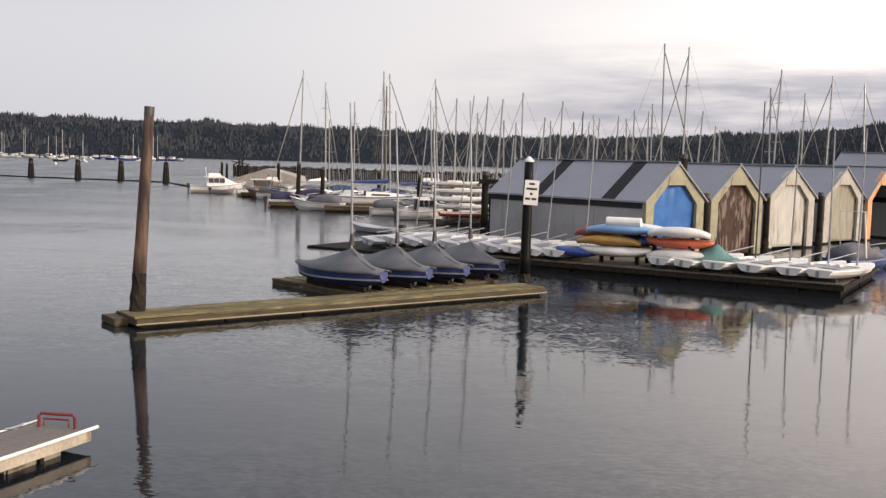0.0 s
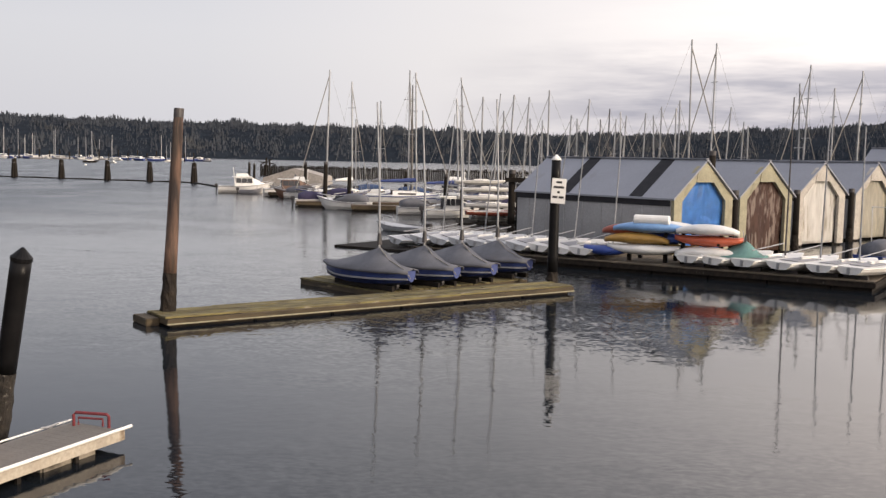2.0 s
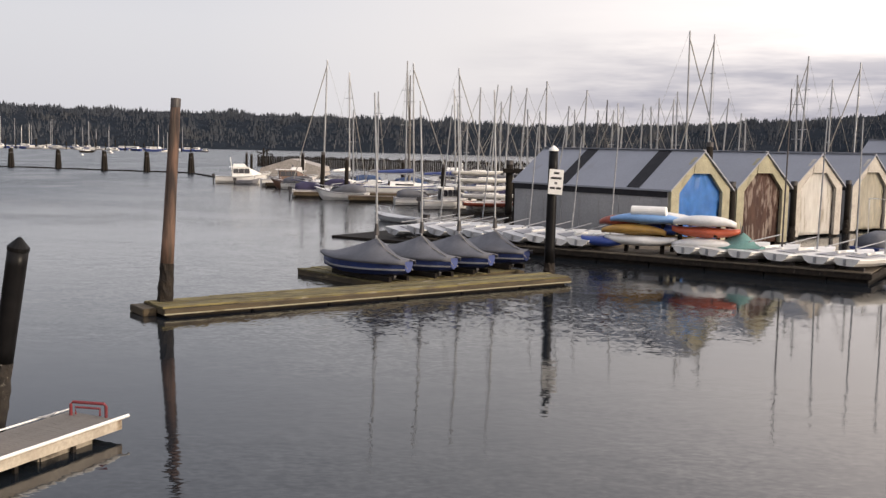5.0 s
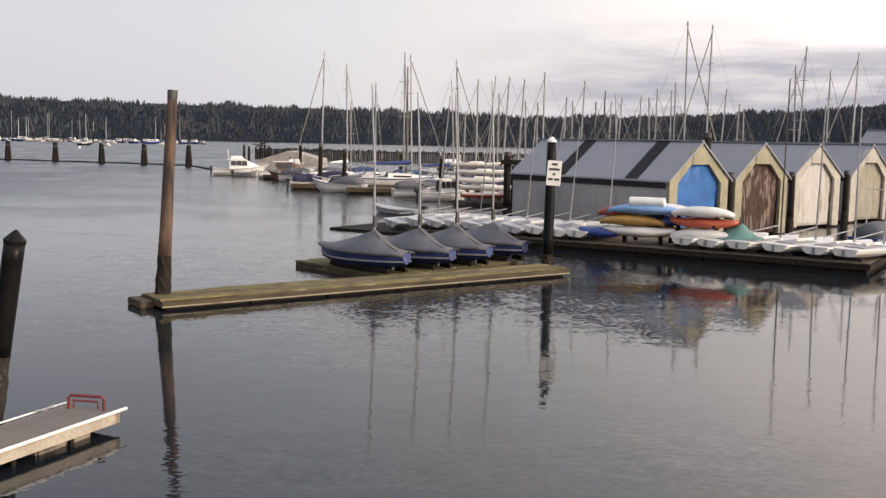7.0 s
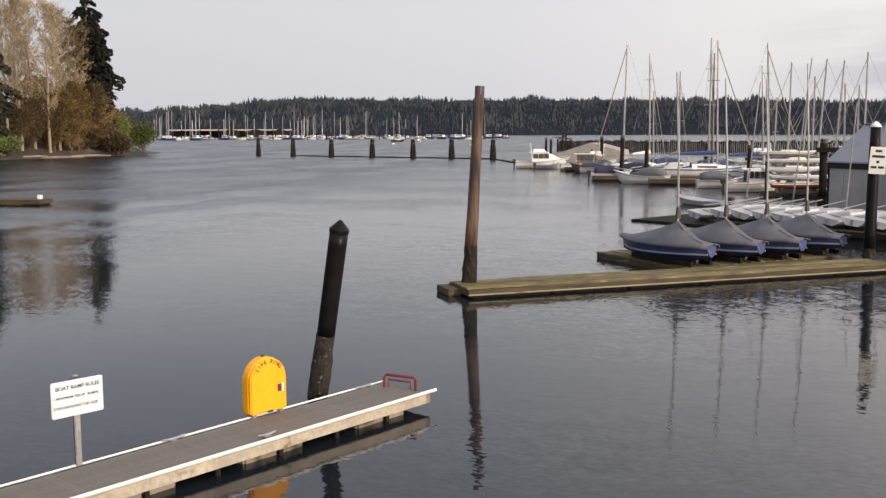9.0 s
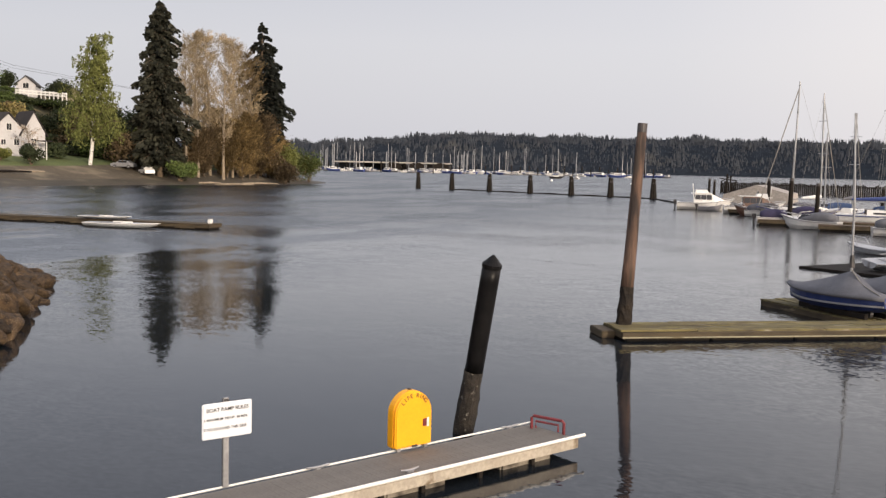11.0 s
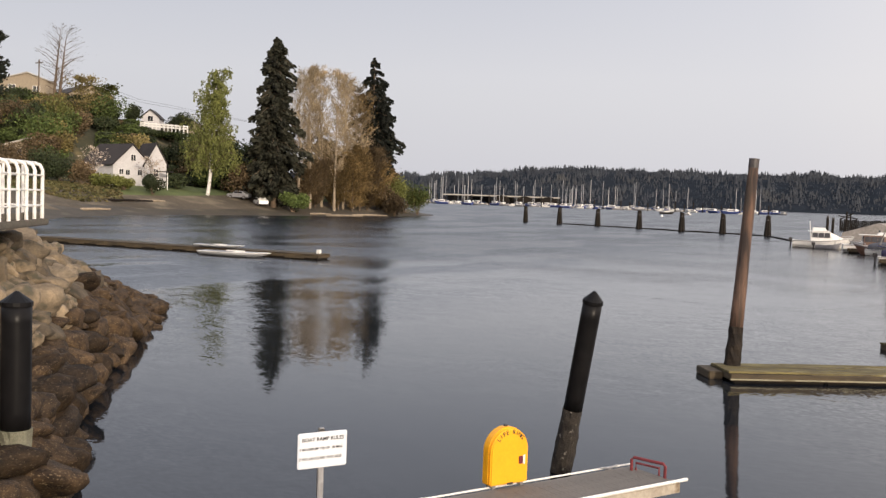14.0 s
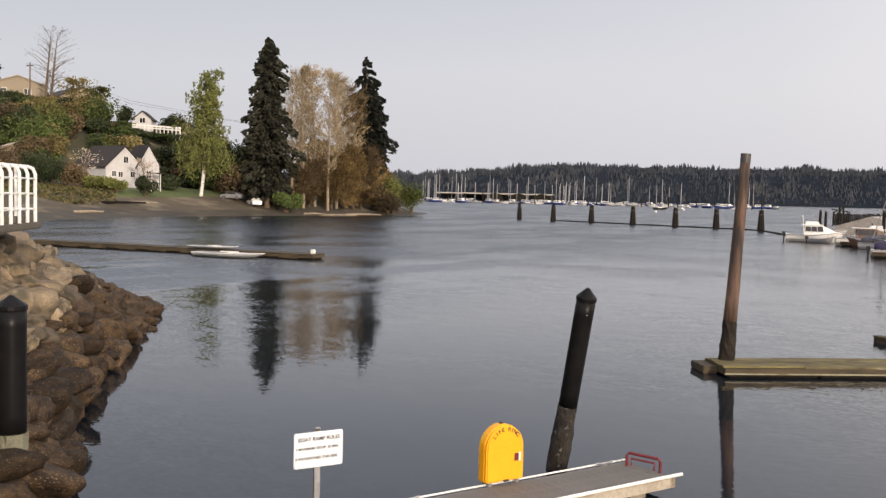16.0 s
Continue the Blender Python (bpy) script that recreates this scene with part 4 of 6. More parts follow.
# ---- the dinghy dock before the boathouses ----
DQ = Vector((0.857, -0.515))
dk0 = Vector((14.1, 34.15)) - DQ * 19.2
DN = Vector((0.515, 0.857))
dock_club = plank_dock("dock", heading(dk0.x, dk0.y, 0, DN.x, DN.y), 19.2, 4.4, 0.38, "long weathered timber dock crowded with dinghies", (M_DECK, M_PILEWET))
lay(dock_club, 19.2, 4.4, 0.38, 0.28, 0.015, 0.03, mat("grey weathered planks", (0.13, 0.105, 0.075), (0.08, 0.066, 0.05), 0.9, scale=1.2, fine=16, bump=0.4, stretch=(4, 1, 4), island=0.2), 8)


def dockpt(s, d):
    """A point on the dock, s metres along it from its far end, d metres in from its edge."""
    q = dk0 + DQ * s + DN * d
    return q.x, q.y


rng = random.Random(21)
for k in range(9):
    x, y = dockpt(0.2 + k * 0.98, 0.02 + rng.uniform(-0.1, 0.12))
    open_dinghy(x, y, 0.60 + rng.uniform(-.04, .04), 0.80, 0.385, (5.0 + rng.uniform(0, 0.5)) if k in (4, 5, 6, 8) else None, tilt=rng.uniform(2, 12), hull_m=M_GELGREY if k < 6 else M_GEL, label="weathered grey-white dinghy on the dock" if k < 6 else "")
for k, (s_, mz, dark) in enumerate(((13.4, 0, False), (14.6, 6.9, True), (15.9, 5.8, False), (17.3, 5.8, False), (18.3, 5.9, False))):
    x, y = dockpt(s_, 0.0)
    open_dinghy(x, y, 0.75, 0.66, 0.385, mz or None, tilt=rng.uniform(-3, 5), dark=dark, boom=k > 0)
x, y = dockpt(12.5, 0.0)
open_dinghy(x, y, 0.75, 0.66, 0.385, None, boom=False)
x, y = dockpt(13.0, 0.9)
covered_dinghy(x, y, 0.9, -0.42, 2.2, M_TEAL, M_GEL, "white dinghy under a faded teal cover", 0.385, 0.8, "white dinghies on the dock").scale = (0.62, 0.55, 0.8)
for k in range(4):
    x, y = dockpt(-2.2 + k * 0.9, 1.6 + 0.5 * k)
    open_dinghy(x, y, 0.75, 0.66, 0.1, 6.5 + 0.5 * k if k % 2 == 0 else None, tilt=8, hull_m=M_GELGREY, label="weathered grey-white dinghy on the low float")
df = plank_dock("dock", heading(*dockpt(17.0, 4.45), 0, DN.x, DN.y), 2.2, 3.6, 0.38, "short timber finger behind the dinghy dock", (M_DECK, M_PILEWET))
lay(df, 2.2, 3.6, 0.38, 0.28, 0.015, 0.03, M_DECK, 18)
motorboat(17.4, 43.2, 0.80, 0.60, 4.4, "dark-hulled work boat under a grey canopy by the boathouses", hull_m=M_NAVY, canopy=M_COVER, arch=True, outboard=False, low=0.8)
lf = thing("low_float", heading(*dockpt(-5.0, 0.6), 0, DN.x, DN.y), "low dark float under dinghies", "float")
part("deck", boxp(0, 0, -0.2, 4.9, 4.6, 0.09, 0.02), M_DARKWOOD, lf)


def kayak(x, y, z, dx, dy, L, m, label, upside=False, w=0.62):
    s = thing("kayak", heading(x, y, z, dx, dy, 0, 180 if upside else 0), label, "kayak", "boats on the rack")
    rr = []
    for k in range(13):
        t = k / 12
        ww = w / 2 * max(0.08, math.sin(math.pi * (0.04 + 0.88 * t)) ** 0.6)
        up = 0.10 * (2 * t - 1) ** 4
        rr.append([(ww * math.cos(a) * 1.0, (t - 0.5) * L, 0.22 * math.sin(a) * (0.45 + 0.55 * math.sin(math.pi * t)) + up) for a in [i * math.pi / 5 for i in range(10)]])
    bm = bm_new()
    loft(bm, rr)
    bmesh.ops.recalc_face_normals(bm, faces=bm.faces[:])
    part("hull", bm, m, s, smooth=True)
    part("coaming", tube(bm_new(), [(0.2 * math.cos(a), 0.42 * math.sin(a), 0.17) for a in [i * math.pi / 6 for i in range(13)]], [0.025] * 13, 5, caps=False), M_MASTDARK, s)
    return s


for s0 in (9.75, 11.95):
    rk = thing("boat_rack", heading(*dockpt(s0, 0.9), 0.385, DN.x, DN.y), "dark timber rack holding kayaks and small boats", "rack", "boat racks")
    for a in (0.0, 1.5):
        for b in (0.0, 1.2):
            part("post", boxp(a, b, 0, a + 0.14, b + 0.14, 1.35), M_DARKWOOD, rk)
        for z in (0.38, 0.82, 1.26):
            part("arm", boxp(a + 0.02, -0.35, z, a + 0.12, 1.7, z + 0.09), M_DARKWOOD, rk)
KD = (0.93, -0.36)
for s_, d_, z, L, m, lab, up in ((10.0, 0.6, 1.98, 1.4, None, "", False), (9.9, 0.75, 1.78, 3.0, M_KSKY, "pale blue upturned kayak on a rack", True), (10.0, 1.6, 1.80, 3.2, M_GEL, "white upturned kayak on a rack", True),
                                 (9.4, 0.6, 1.32, 2.6, M_KYEL, "ochre kayak on a rack", True), (10.3, 1.3, 1.33, 2.6, M_KBLUE, "deep blue kayak on a rack", False), (9.7, 0.6, 0.90, 2.9, M_GEL, "white kayak low on a rack", False), (10.4, 1.2, 0.92, 2.6, M_KYEL, "ochre kayak low on a rack", False),
                                 (12.2, 0.7, 1.80, 2.4, M_GEL, "white upturned boat on top of a rack", True), (12.2, 0.9, 1.36, 2.6, M_KRED, "orange red kayak on a rack", False), (12.2, 0.8, 0.93, 2.5, M_GEL, "white kayak low on a rack", True), (8.6, 0.9, 1.62, 1.5, M_HULLRED, "dark red upturned kayak on a rack", True),
                                 (8.2, 0.5, 0.78, 1.9, M_KBLUE, "deep blue small boat on the dock", False)):
    x, y = dockpt(s_ + 0.85, d_)
    if m is None:
        tb = thing("white_tube", heading(x, y, z + 0.1, *KD), "white cylindrical float on top of the rack", "float")
        part("drum", tube(bm_new(), [(0, -0.7, 0), (0, -0.66, 0), (0, 0.66, 0), (0, 0.7, 0)], [0.15, 0.19, 0.19, 0.15], 14), M_WHITE, tb)
    else:
        kayak(x, y, z, *KD, L * 0.98, m, lab, up, 0.92)
# ---- piles beside the boathouses ----
for x, y, h in ((2.45, 55.0, 3.8), (2.9, 55.5, 3.0)):
    pile("mooring_pile", (x, y, 0), (x, y, h), 0.2, 0.19, (M_DARKWOOD, M_PILEWET), 0.8, "dark tarred mooring pile", "mooring piles")
yk = thing("cross_beam", pose(2.35, 55.0, 3.12, 0, 0, -6), "dark timber beam bolted across a pile", "beam")
part("beam", boxp(-0.25, -0.41, 0, 1.25, -0.2, 0.24, 0.02), M_DARKWOOD, yk)
for x, y, h in ((12.25, 45.7, 3.15), (11.6, 47.6, 4.95), (17.0, 51.6, 3.1), (22.3, 58.2, 3.1), (17.2, 34.6, 1.9)):
    pile("mooring_pile", (x, y, 0), (x, y, h), 0.17, 0.16, (M_DARKWOOD, M_PILEWET), 0.8, "dark tarred mooring pile", "mooring piles")

# ---- marina ----
M_MDOCK = mat("marina planks", (0.13, 0.095, 0.066), (0.08, 0.06, 0.045), 0.9, scale=0.8, fine=10, bump=0.3)
for x, y, dx, dy, L, w in ((-14.6, 84.2, 0.99, 0.1, 19, 1.7), (-9.3, 79.0, 0.99, 0.1, 12, 1.6), (-21, 104, 0.99, 0.1, 30, 1.8), (-26.5, 118, 0.99, 0.1, 40, 1.8), (-3.2, 73.8, 0.95, 0.2, 11, 1.6), (6, 78, 0.1, 1, 38, 2.0), (-12, 92, 0.99, 0.1, 18, 1.6)):
    d = plank_dock("marina_dock", heading(x, y, 0, -dy, dx), L, w, 0.5, "brown timber marina walkway", (M_MDOCK, M_FASCIA), fascia=0.28)
    part("deck", boxp(-0.03, -0.03, 0.455, L + 0.03, w + 0.03, 0.5, 0.01), M_MDOCK, d)

motorboat(-28.4, 112.3, 1, 0.25, 6.3, "white cabin cruiser with a flying bridge at the marina's end", cabin=M_WHITE, canopy=None, arch=True)
motorboat(-25.6, 110.8, 1, 0.1, 2.6, "small grey inflatable tender with an outboard", hull_m=M_HULLGREY, glass=False)
motorboat(-21.8, 105.6, 1, 0.3, 6.2, "white runabout with a varnished cabin and brown canvas", cabin=M_VARNISH, outboard=False)
motorboat(-14.9, 85.3, 0.98, 0.2, 4.4, "white speedboat under a dark canvas cover", canopy=M_PURPLE, glass=False)
motorboat(-3.1, 71.9, 0.95, 0.3, 4.4, "white outboard cruiser moored stern out", cabin=M_GEL)
motorboat(-2.35, 57.2, -0.8, 0.62, 3.9, "low grey-white open skiff with an outboard motor", hull_m=M_GELGREY, glass=False, low=0.62)
motorboat(-7.5, 101.5, 1, 0.1, 6, "white motor boat with blue canvas", canopy=M_BLUECAN)
motorboat(-4.5, 110, 1, 0.1, 7.5, "white motor cruiser with a tall bridge", cabin=M_WHITE, arch=True)
motorboat(0.5, 93, 1, 0.2, 5.5, "white motor boat under purple canvas", canopy=M_PURPLE)
motorboat(3.0, 99, 1, 0.2, 5.5, "white motor boat under dark purple canvas", canopy=M_PURPLE)
motorboat(-10.2, 99.2, 1, 0.1, 2.4, "small brown rowing boat", hull_m=M_VARNISH, glass=False, outboard=False)
# long white sailing hull with a dark dodger
sailboat(-5.0, 92.0, 1, 0.05, 8.4, 12.2, sail=M_NAVY, label="long white sailing boat with dark sail cover")
sailboat(-13.9, 98.9, -0.95, -0.3, 7.2, 12.9, hull_m=M_TAN, label="cream sailing boat with a tall aluminium mast")
sailboat(-12.2, 103.2, 0.6, 0.8, 6.0, 12.1, sail=M_WHITE)
sailboat(-11.8, 103.8, 0.2, 1, 5.0, 8.3)
sailboat(-9.2, 103.5, 0.3, 1, 6.0, 10.2, sail=M_COVER)
sailboat(-5.9, 97.7, 0.1, 1, 7.5, 12.9, sail=M_BLUECAN)
sailboat(-5.6, 97.8, 0.0, 1, 6.5, 11.5, dark=True)
MASTS_LEFT = [(-1.2, 91.9, 9.9), (-0.8, 90.5, 11.7), (0.1, 83.9, 6.9), (1.1, 83.9, 9.6), (2.4, 83.9, 6.7), (2.9, 84.6, 8.5), (3.7, 83.8, 9.8)]
MASTS_MID = [(5.2, 87.8, 9.9), (5.4, 89, 8.1), (6.4, 87.7, 7.9), (6.8, 86, 10.4), (8.9, 87.5, 8.4), (9.4, 87.4, 8.1), (10.4, 87.3, 9.8)]
MASTS_BACK = [(13.6, 104.0, 8.8), (14.5, 103.9, 9.9), (14.9, 102, 8.8), (15.6, 103.8, 9.6), (16.1, 103.0, 9.2), (16.4, 93.5, 9.0), (17.1, 93.4, 8.8), (17.8, 93.2, 9.6), (19.1, 93.0, 9.5), (19.4, 92.9, 10.2)]
MASTS_RIGHT = [(17.9, 82.0, 14.4), (19.8, 81.6, 14.1), (25.1, 96.7, 9.9), (26.3, 96.4, 8.5), (26.7, 96.3, 8.1), (28.5, 87.4, 11.5), (29.3, 87.2, 13.1), (31.2, 86.5, 11.1), (33.2, 85.7, 12.5), (35.6, 84.8, 11.8)]
rng = random.Random(5)
for k, (x, y, h) in enumerate(MASTS_LEFT + MASTS_MID + MASTS_BACK + MASTS_RIGHT):
    L = 4.5 + h * 0.28
    a = rng.uniform(-0.5, 0.5) + (math.pi if rng.random() < 0.4 else 0)
    dx, dy = math.cos(a), math.sin(a)
    rake = 0.01 if h > 13.5 else rng.uniform(-0.01, 0.05)
    sailboat(x, y, dx, dy, L, h, sail=rng.choice((None, M_COVER, M_PURPLE, M_TAN, M_NAVY)), dark=k in (14, 15), rake=rake)
# upturned hulls on a rack beside the boathouses
for k, (x, y, z, m) in enumerate(((-0.1, 66.5, 0.55, M_HULLRED), (-0.2, 69, 0.95, M_GEL), (-0.7, 70, 1.45, M_GEL), (-0.5, 72, 1.95, M_GEL), (-1.0, 76, 2.4, M_GEL), (0.2, 67.5, 0.2, M_GEL))):
    open_dinghy(x, y, 0.985, 0.17, z - 0.1, None, boom=False, hull_m=m, group="hulls on the marina rack", label="white sailing hull stored on a rack" if m is M_GEL else "dull red sailing hull stored low on a rack")
rk = thing("hull_rack", pose(-0.8, 66, 0), "dark frame carrying stored hulls", "rack")
for a, b in ((0.3, 0.5), (4.4, 1.2), (0.3, 9.5), (4.4, 10.2)):
    part("post", boxp(a, b, 0.1, a + 0.16, b + 0.16, 2.3), M_DARKWOOD, rk)
part("float", boxp(0, 0, -0.2, 5, 11, 0.096), M_DARKWOOD, rk)
# more of the crowded berths
rng = random.Random(15)
for x, y, L, kind in ((-16.0, 107.5, 5.5, 0), (-12.8, 108.5, 5.0, 1), (-9.0, 108.0, 6.0, 2), (1.2, 108.0, 6.5, 0), (4.5, 104.0, 5.0, 3), (-3.4, 99.0, 5.0, 1), (-1.0, 86.0, 5.0, 2), (1.5, 80.5, 5.0, 3), (-8.0, 81.0, 4.6, 1), (-18.6, 101.0, 4.2, 1), (4.4, 96.5, 5.0, 0), (-5.4, 76.2, 4.0, 1),
                      (-1.5, 96.0, 5.5, 4), (2.2, 88.5, 5.0, 5), (-7.0, 93.5, 4.6, 4), (5.2, 92.0, 5.5, 0), (6.5, 99.5, 6.0, 4), (-15.5, 102.5, 4.6, 5), (-10.8, 94.8, 4.8, 3), (3.4, 83.6, 4.8, 4), (7.5, 86.0, 5.0, 5)):
    motorboat(x, y, rng.choice((-1, 1)) * 0.97, rng.uniform(-0.3, 0.3), L, ("white motor cruiser berthed at the walkway", "white open motor boat with grey cover", "white motor boat with blue canopy", "white motor boat with dark canopy", "dark blue motor boat under a grey cover", "varnished motor boat with a dark canopy")[kind], hull_m=M_NAVY if kind == 4 else M_VARNISH if kind == 5 else M_GEL,
              cabin=M_WHITE if kind == 0 else None, canopy=(None, M_COVER, M_BLUECAN, M_PURPLE, M_COVER, M_MASTDARK)[kind], arch=kind == 0, outboard=False)
# tarpaulin boat shelter
tb = thing("tarp_shelter", heading(-24.3, 121.5, 0.0, 0.1, 1), "tan tarpaulin shelter over a berth", "shelter")
bm = bm_new()
loft(bm, [[(-0.5, a, 0.3), (-0.2, a, 1.7), (3.6, a, 2.9), (7.2, a, 2.0), (7.4, a, 0.3)] for a in (-2.2, 0.0, 2.4)])
bmesh.ops.recalc_face_normals(bm, faces=bm.faces[:])
part("tarpaulin", bm, M_TAN, tb)
part("float", boxp(-0.6, -2.3, -0.2, 7.5, 2.5, 0.29), M_MDOCK, tb)
for x, y, h in ((-17.6, 107, 3.7), (-10.6, 88.4, 3.5), (-12.2, 84.6, 3.9), (-6.5, 103, 3.2), (-2.2, 104, 3.3), (-31.2, 141, 3.4), (-30.6, 141.5, 3.2), (-1.7, 76, 3.2), (3.0, 92, 3.3)):
    pile("mooring_pile", (x, y, 0), (x + 0.05, y, h), 0.19, 0.17, (M_DARKWOOD, M_PILEWET), 0.9, "dark tarred mooring pile", "mooring piles")
# ---- breakwater of close-set posts ----
bm = bm_new()
bw0, bw1 = Vector((-46, 220)), Vector((30, 205))
rng = random.Random(2)
for k in range(190):
    q = bw0.lerp(bw1, k / 189)
    h = 2.3 + rng.uniform(-0.25, 0.2)
    r = rng.uniform(0.185, 0.215)
    tube(bm, [(q.x, q.y, -1), (q.x, q.y, h)], [r, r * 0.9], 6)
bwt = thing("breakwater", pose(0, 0, 0), "dark breakwater of close-set timber posts", "breakwater")
tagged(part("palisade", bm, M_DARKWOOD, bwt), kind="stuff")
bm = bm_new()
d = (bw1 - bw0).normalized()
nrm = Vector((-d.y, d.x))
loft(bm, [[(q.x + nrm.x * a, q.y + nrm.y * a, z) for a, z in ((0.3, 1.75), (0.9, 1.75), (0.9, 2.0), (0.3, 2.0))] for q in (bw0 + d * 12, bw1)])
bmesh.ops.recalc_face_normals(bm, faces=bm.faces[:])
part("waling", bm, M_DARKWOOD, bwt)
bt = thing("beacon", pose(-44.5, 218, 0), "dark crossed timbers of a small beacon", "beacon")
part("post", rod((0, 0, -1), (0.1, 0, 4.0), 0.22, 0.2), M_DARKWOOD, bt)
part("post", rod((0.9, 0, -1), (0.8, 0, 3.6), 0.2, 0.18), M_DARKWOOD, bt)
part("brace", rod((-1.6, 0, 3.1), (2.2, 0, 2.6), 0.12, 0.12, 6), M_DARKWOOD, bt)
part("brace", rod((-1.2, 0, 2.4), (1.4, 0, 3.7), 0.12, 0.12, 6), M_DARKWOOD, bt)

# ---- things on the near float ----


def textpart(txt, size, m, parent, at_m, align="CENTER"):
    cu = bpy.data.curves.new("lettering", "FONT")
    cu.body, cu.size, cu.align_x, cu.extrude, cu.offset = txt, size, align, 0.0015, size * 0.012
    tmp = new("lettering", cu)
    me = bpy.data.meshes.new_from_object(tmp.evaluated_get(bpy.context.evaluated_depsgraph_get()))
    bpy.data.objects.remove(tmp)
    me.materials.clear()
    me.materials.append(m)
    ob = new("lettering", me)
    ob.parent = parent
    ob.matrix_local = at_m
    return ob


def on_near(lx, ly):
    q = nd0 + ND * ly + Vector((ND.y, -ND.x)) * lx
    return q


q = on_near(-0.885, 8.07)
rs = thing("rules_sign", pose(q.x, q.y, 0.49, 0, 0, 64), "white boat ramp rules sign on a grey post", "sign")
part("post", boxp(-0.035, 0.0, 0, 0.035, 0.05, 1.04, 0.008), M_METAL, rs, "grey metal post")
bd = part("board", boxp(-0.30, -0.035, 0.595, 0.30, -0.003, 1.0, 0.012), M_SIGN, rs)
part("bolt", boxp(-0.03, -0.01, 1.003, 0.03, 0.03, 1.028, 0.006), M_MASTDARK, rs)
for txt, z, x, al, sz in (("BOAT RAMP RULES", 0.905, 0, "CENTER", 0.060), ("1 MAXIMUM TIE-UP  30 MIN.", 0.805, -0.285, "LEFT", 0.0425), ("2 NO DINGHIES THIS SIDE", 0.695, -0.285, "LEFT", 0.044)):
    textpart(txt, sz, M_INK, rs, pose(x, -0.0375, z, 90, 0, 0), al)

q = on_near(-0.86, 10.74)
lr = thing("life_ring_box", pose(q.x, q.y, 0.49, 0, 0, 66), "yellow plastic life ring cabinet with rounded top", "life ring cabinet")
w, hh = 0.30, 0.48
arc = [(-w, 0.05)] + [(-w, hh)] + [(-w * math.cos(a), hh + w * math.sin(a)) for a in [math.pi * k / 14 for k in range(1, 14)]] + [(w, hh), (w, 0.05)]


def shell(y0, y1, grow):
    bm = bm_new()
    loft(bm, [[(x * grow, y, 0.05 + (z - 0.05) * grow) for x, z in arc] for y in (y0, y1)])
    bmesh.ops.recalc_face_normals(bm, faces=bm.faces[:])
    bmesh.ops.bevel(bm, geom=[e for e in bm.edges if len(e.link_faces) == 2 and e.calc_face_angle(0) > 0.9], offset=0.018, segments=3, affect="EDGES")
    return bm


part("case", shell(-0.005, 0.14, 1.0), M_YELLOW, lr)
part("cover", shell(-0.05, -0.008, 0.985), M_YELLOW, lr, "domed yellow cover")
part("latch", boxp(0.14, -0.062, 0.30, 0.20, -0.051, 0.40, 0.004), M_RED, lr, "small red instruction label")
part("label_plate", boxp(0.205, -0.058, 0.29, 0.24, -0.051, 0.41, 0.003), M_WHITE, lr)
part("handle", boxp(-0.04, -0.075, 0.045, 0.05, -0.051, 0.075, 0.008), M_MASTDARK, lr)
part("knob", boxp(-0.02, 0.05, 0.772, 0.03, 0.10, 0.80, 0.008), M_MASTDARK, lr)
for sx in (-0.24, 0.2):
    part("foot", boxp(sx, -0.02, 0.0, sx + 0.05, 0.12, 0.05), M_METAL, lr)
for k, ch in enumerate("LIFE RING"):
    if ch != " ":
        a = radians(141 - k * 12.6)
        textpart(ch, 0.078, M_INK, lr, pose(0.212 * math.cos(a), -0.0535, 0.49 + 0.212 * math.sin(a), 90, 0, 0) @ pose(0, 0, 0, 0, 0, math.degrees(a) - 90))

q = on_near(-0.69, 12.80)
hp = thing("ladder_hoop", heading(q.x, q.y, 0.485, ND.x, ND.y) @ pose(0, 0, 0, 0, 0, 14), "dark red metal ladder hoop at the float's end", "ladder")
part("hoop", tube(bm_new(), [(0, 0, 0), (0, 0, 0.16), (0.03, 0, 0.19), (0.49, 0, 0.19), (0.52, 0, 0.16), (0.52, 0, -0.04)], [0.022] * 6, 8), M_RED, hp)
part("rung", tube(bm_new(), [(0.07, 0, 0.02), (0.07, 0, 0.12), (0.43, 0, 0.12), (0.43, 0, 0.02)], [0.016] * 4, 6), M_RED, hp)
for lx, ly in ((-0.09, 10.1), (-0.09, 6.0)):
    q = on_near(lx, ly)
    cl = thing("deck_cleat", heading(q.x, q.y, 0.487, ND.x, ND.y), "small galvanised mooring cleat on grey deck", "cleat")
    part("base", boxp(-0.03, -0.05, 0, 0.03, 0.05, 0.035, 0.008), M_METAL, cl)
    part("horn", tube(bm_new(), [(0, -0.14, 0.055), (0, -0.05, 0.04), (0, 0.05, 0.04), (0, 0.14, 0.055)], [0.01, 0.016, 0.016, 0.01], 6), M_METAL, cl)

# ---- bank of rocks ----
M_ROCK = mat("riprap stone", (0.205, 0.157, 0.100), (0.062, 0.050, 0.035), 0.9, scale=3.0, fine=20, bump=1.0, c=(0.055, 0.050, 0.032), cpos=0.62, cscale=3.0, island=0.5)
M_ROCKWET = mat("weedy tidal stone", (0.066, 0.042, 0.022), (0.012, 0.008, 0.006), 0.75, scale=5, fine=24, bump=1.0, c=(0.155, 0.115, 0.068), cpos=0.63, cscale=28, island=0.5, spec=0.25)
M_BANK = mat("bank soil", (0.05, 0.04, 0.028), (0.03, 0.025, 0.018), 0.95, scale=1.5, fine=9, bump=0.6, c=(0.07, 0.075, 0.03), cpos=0.6)
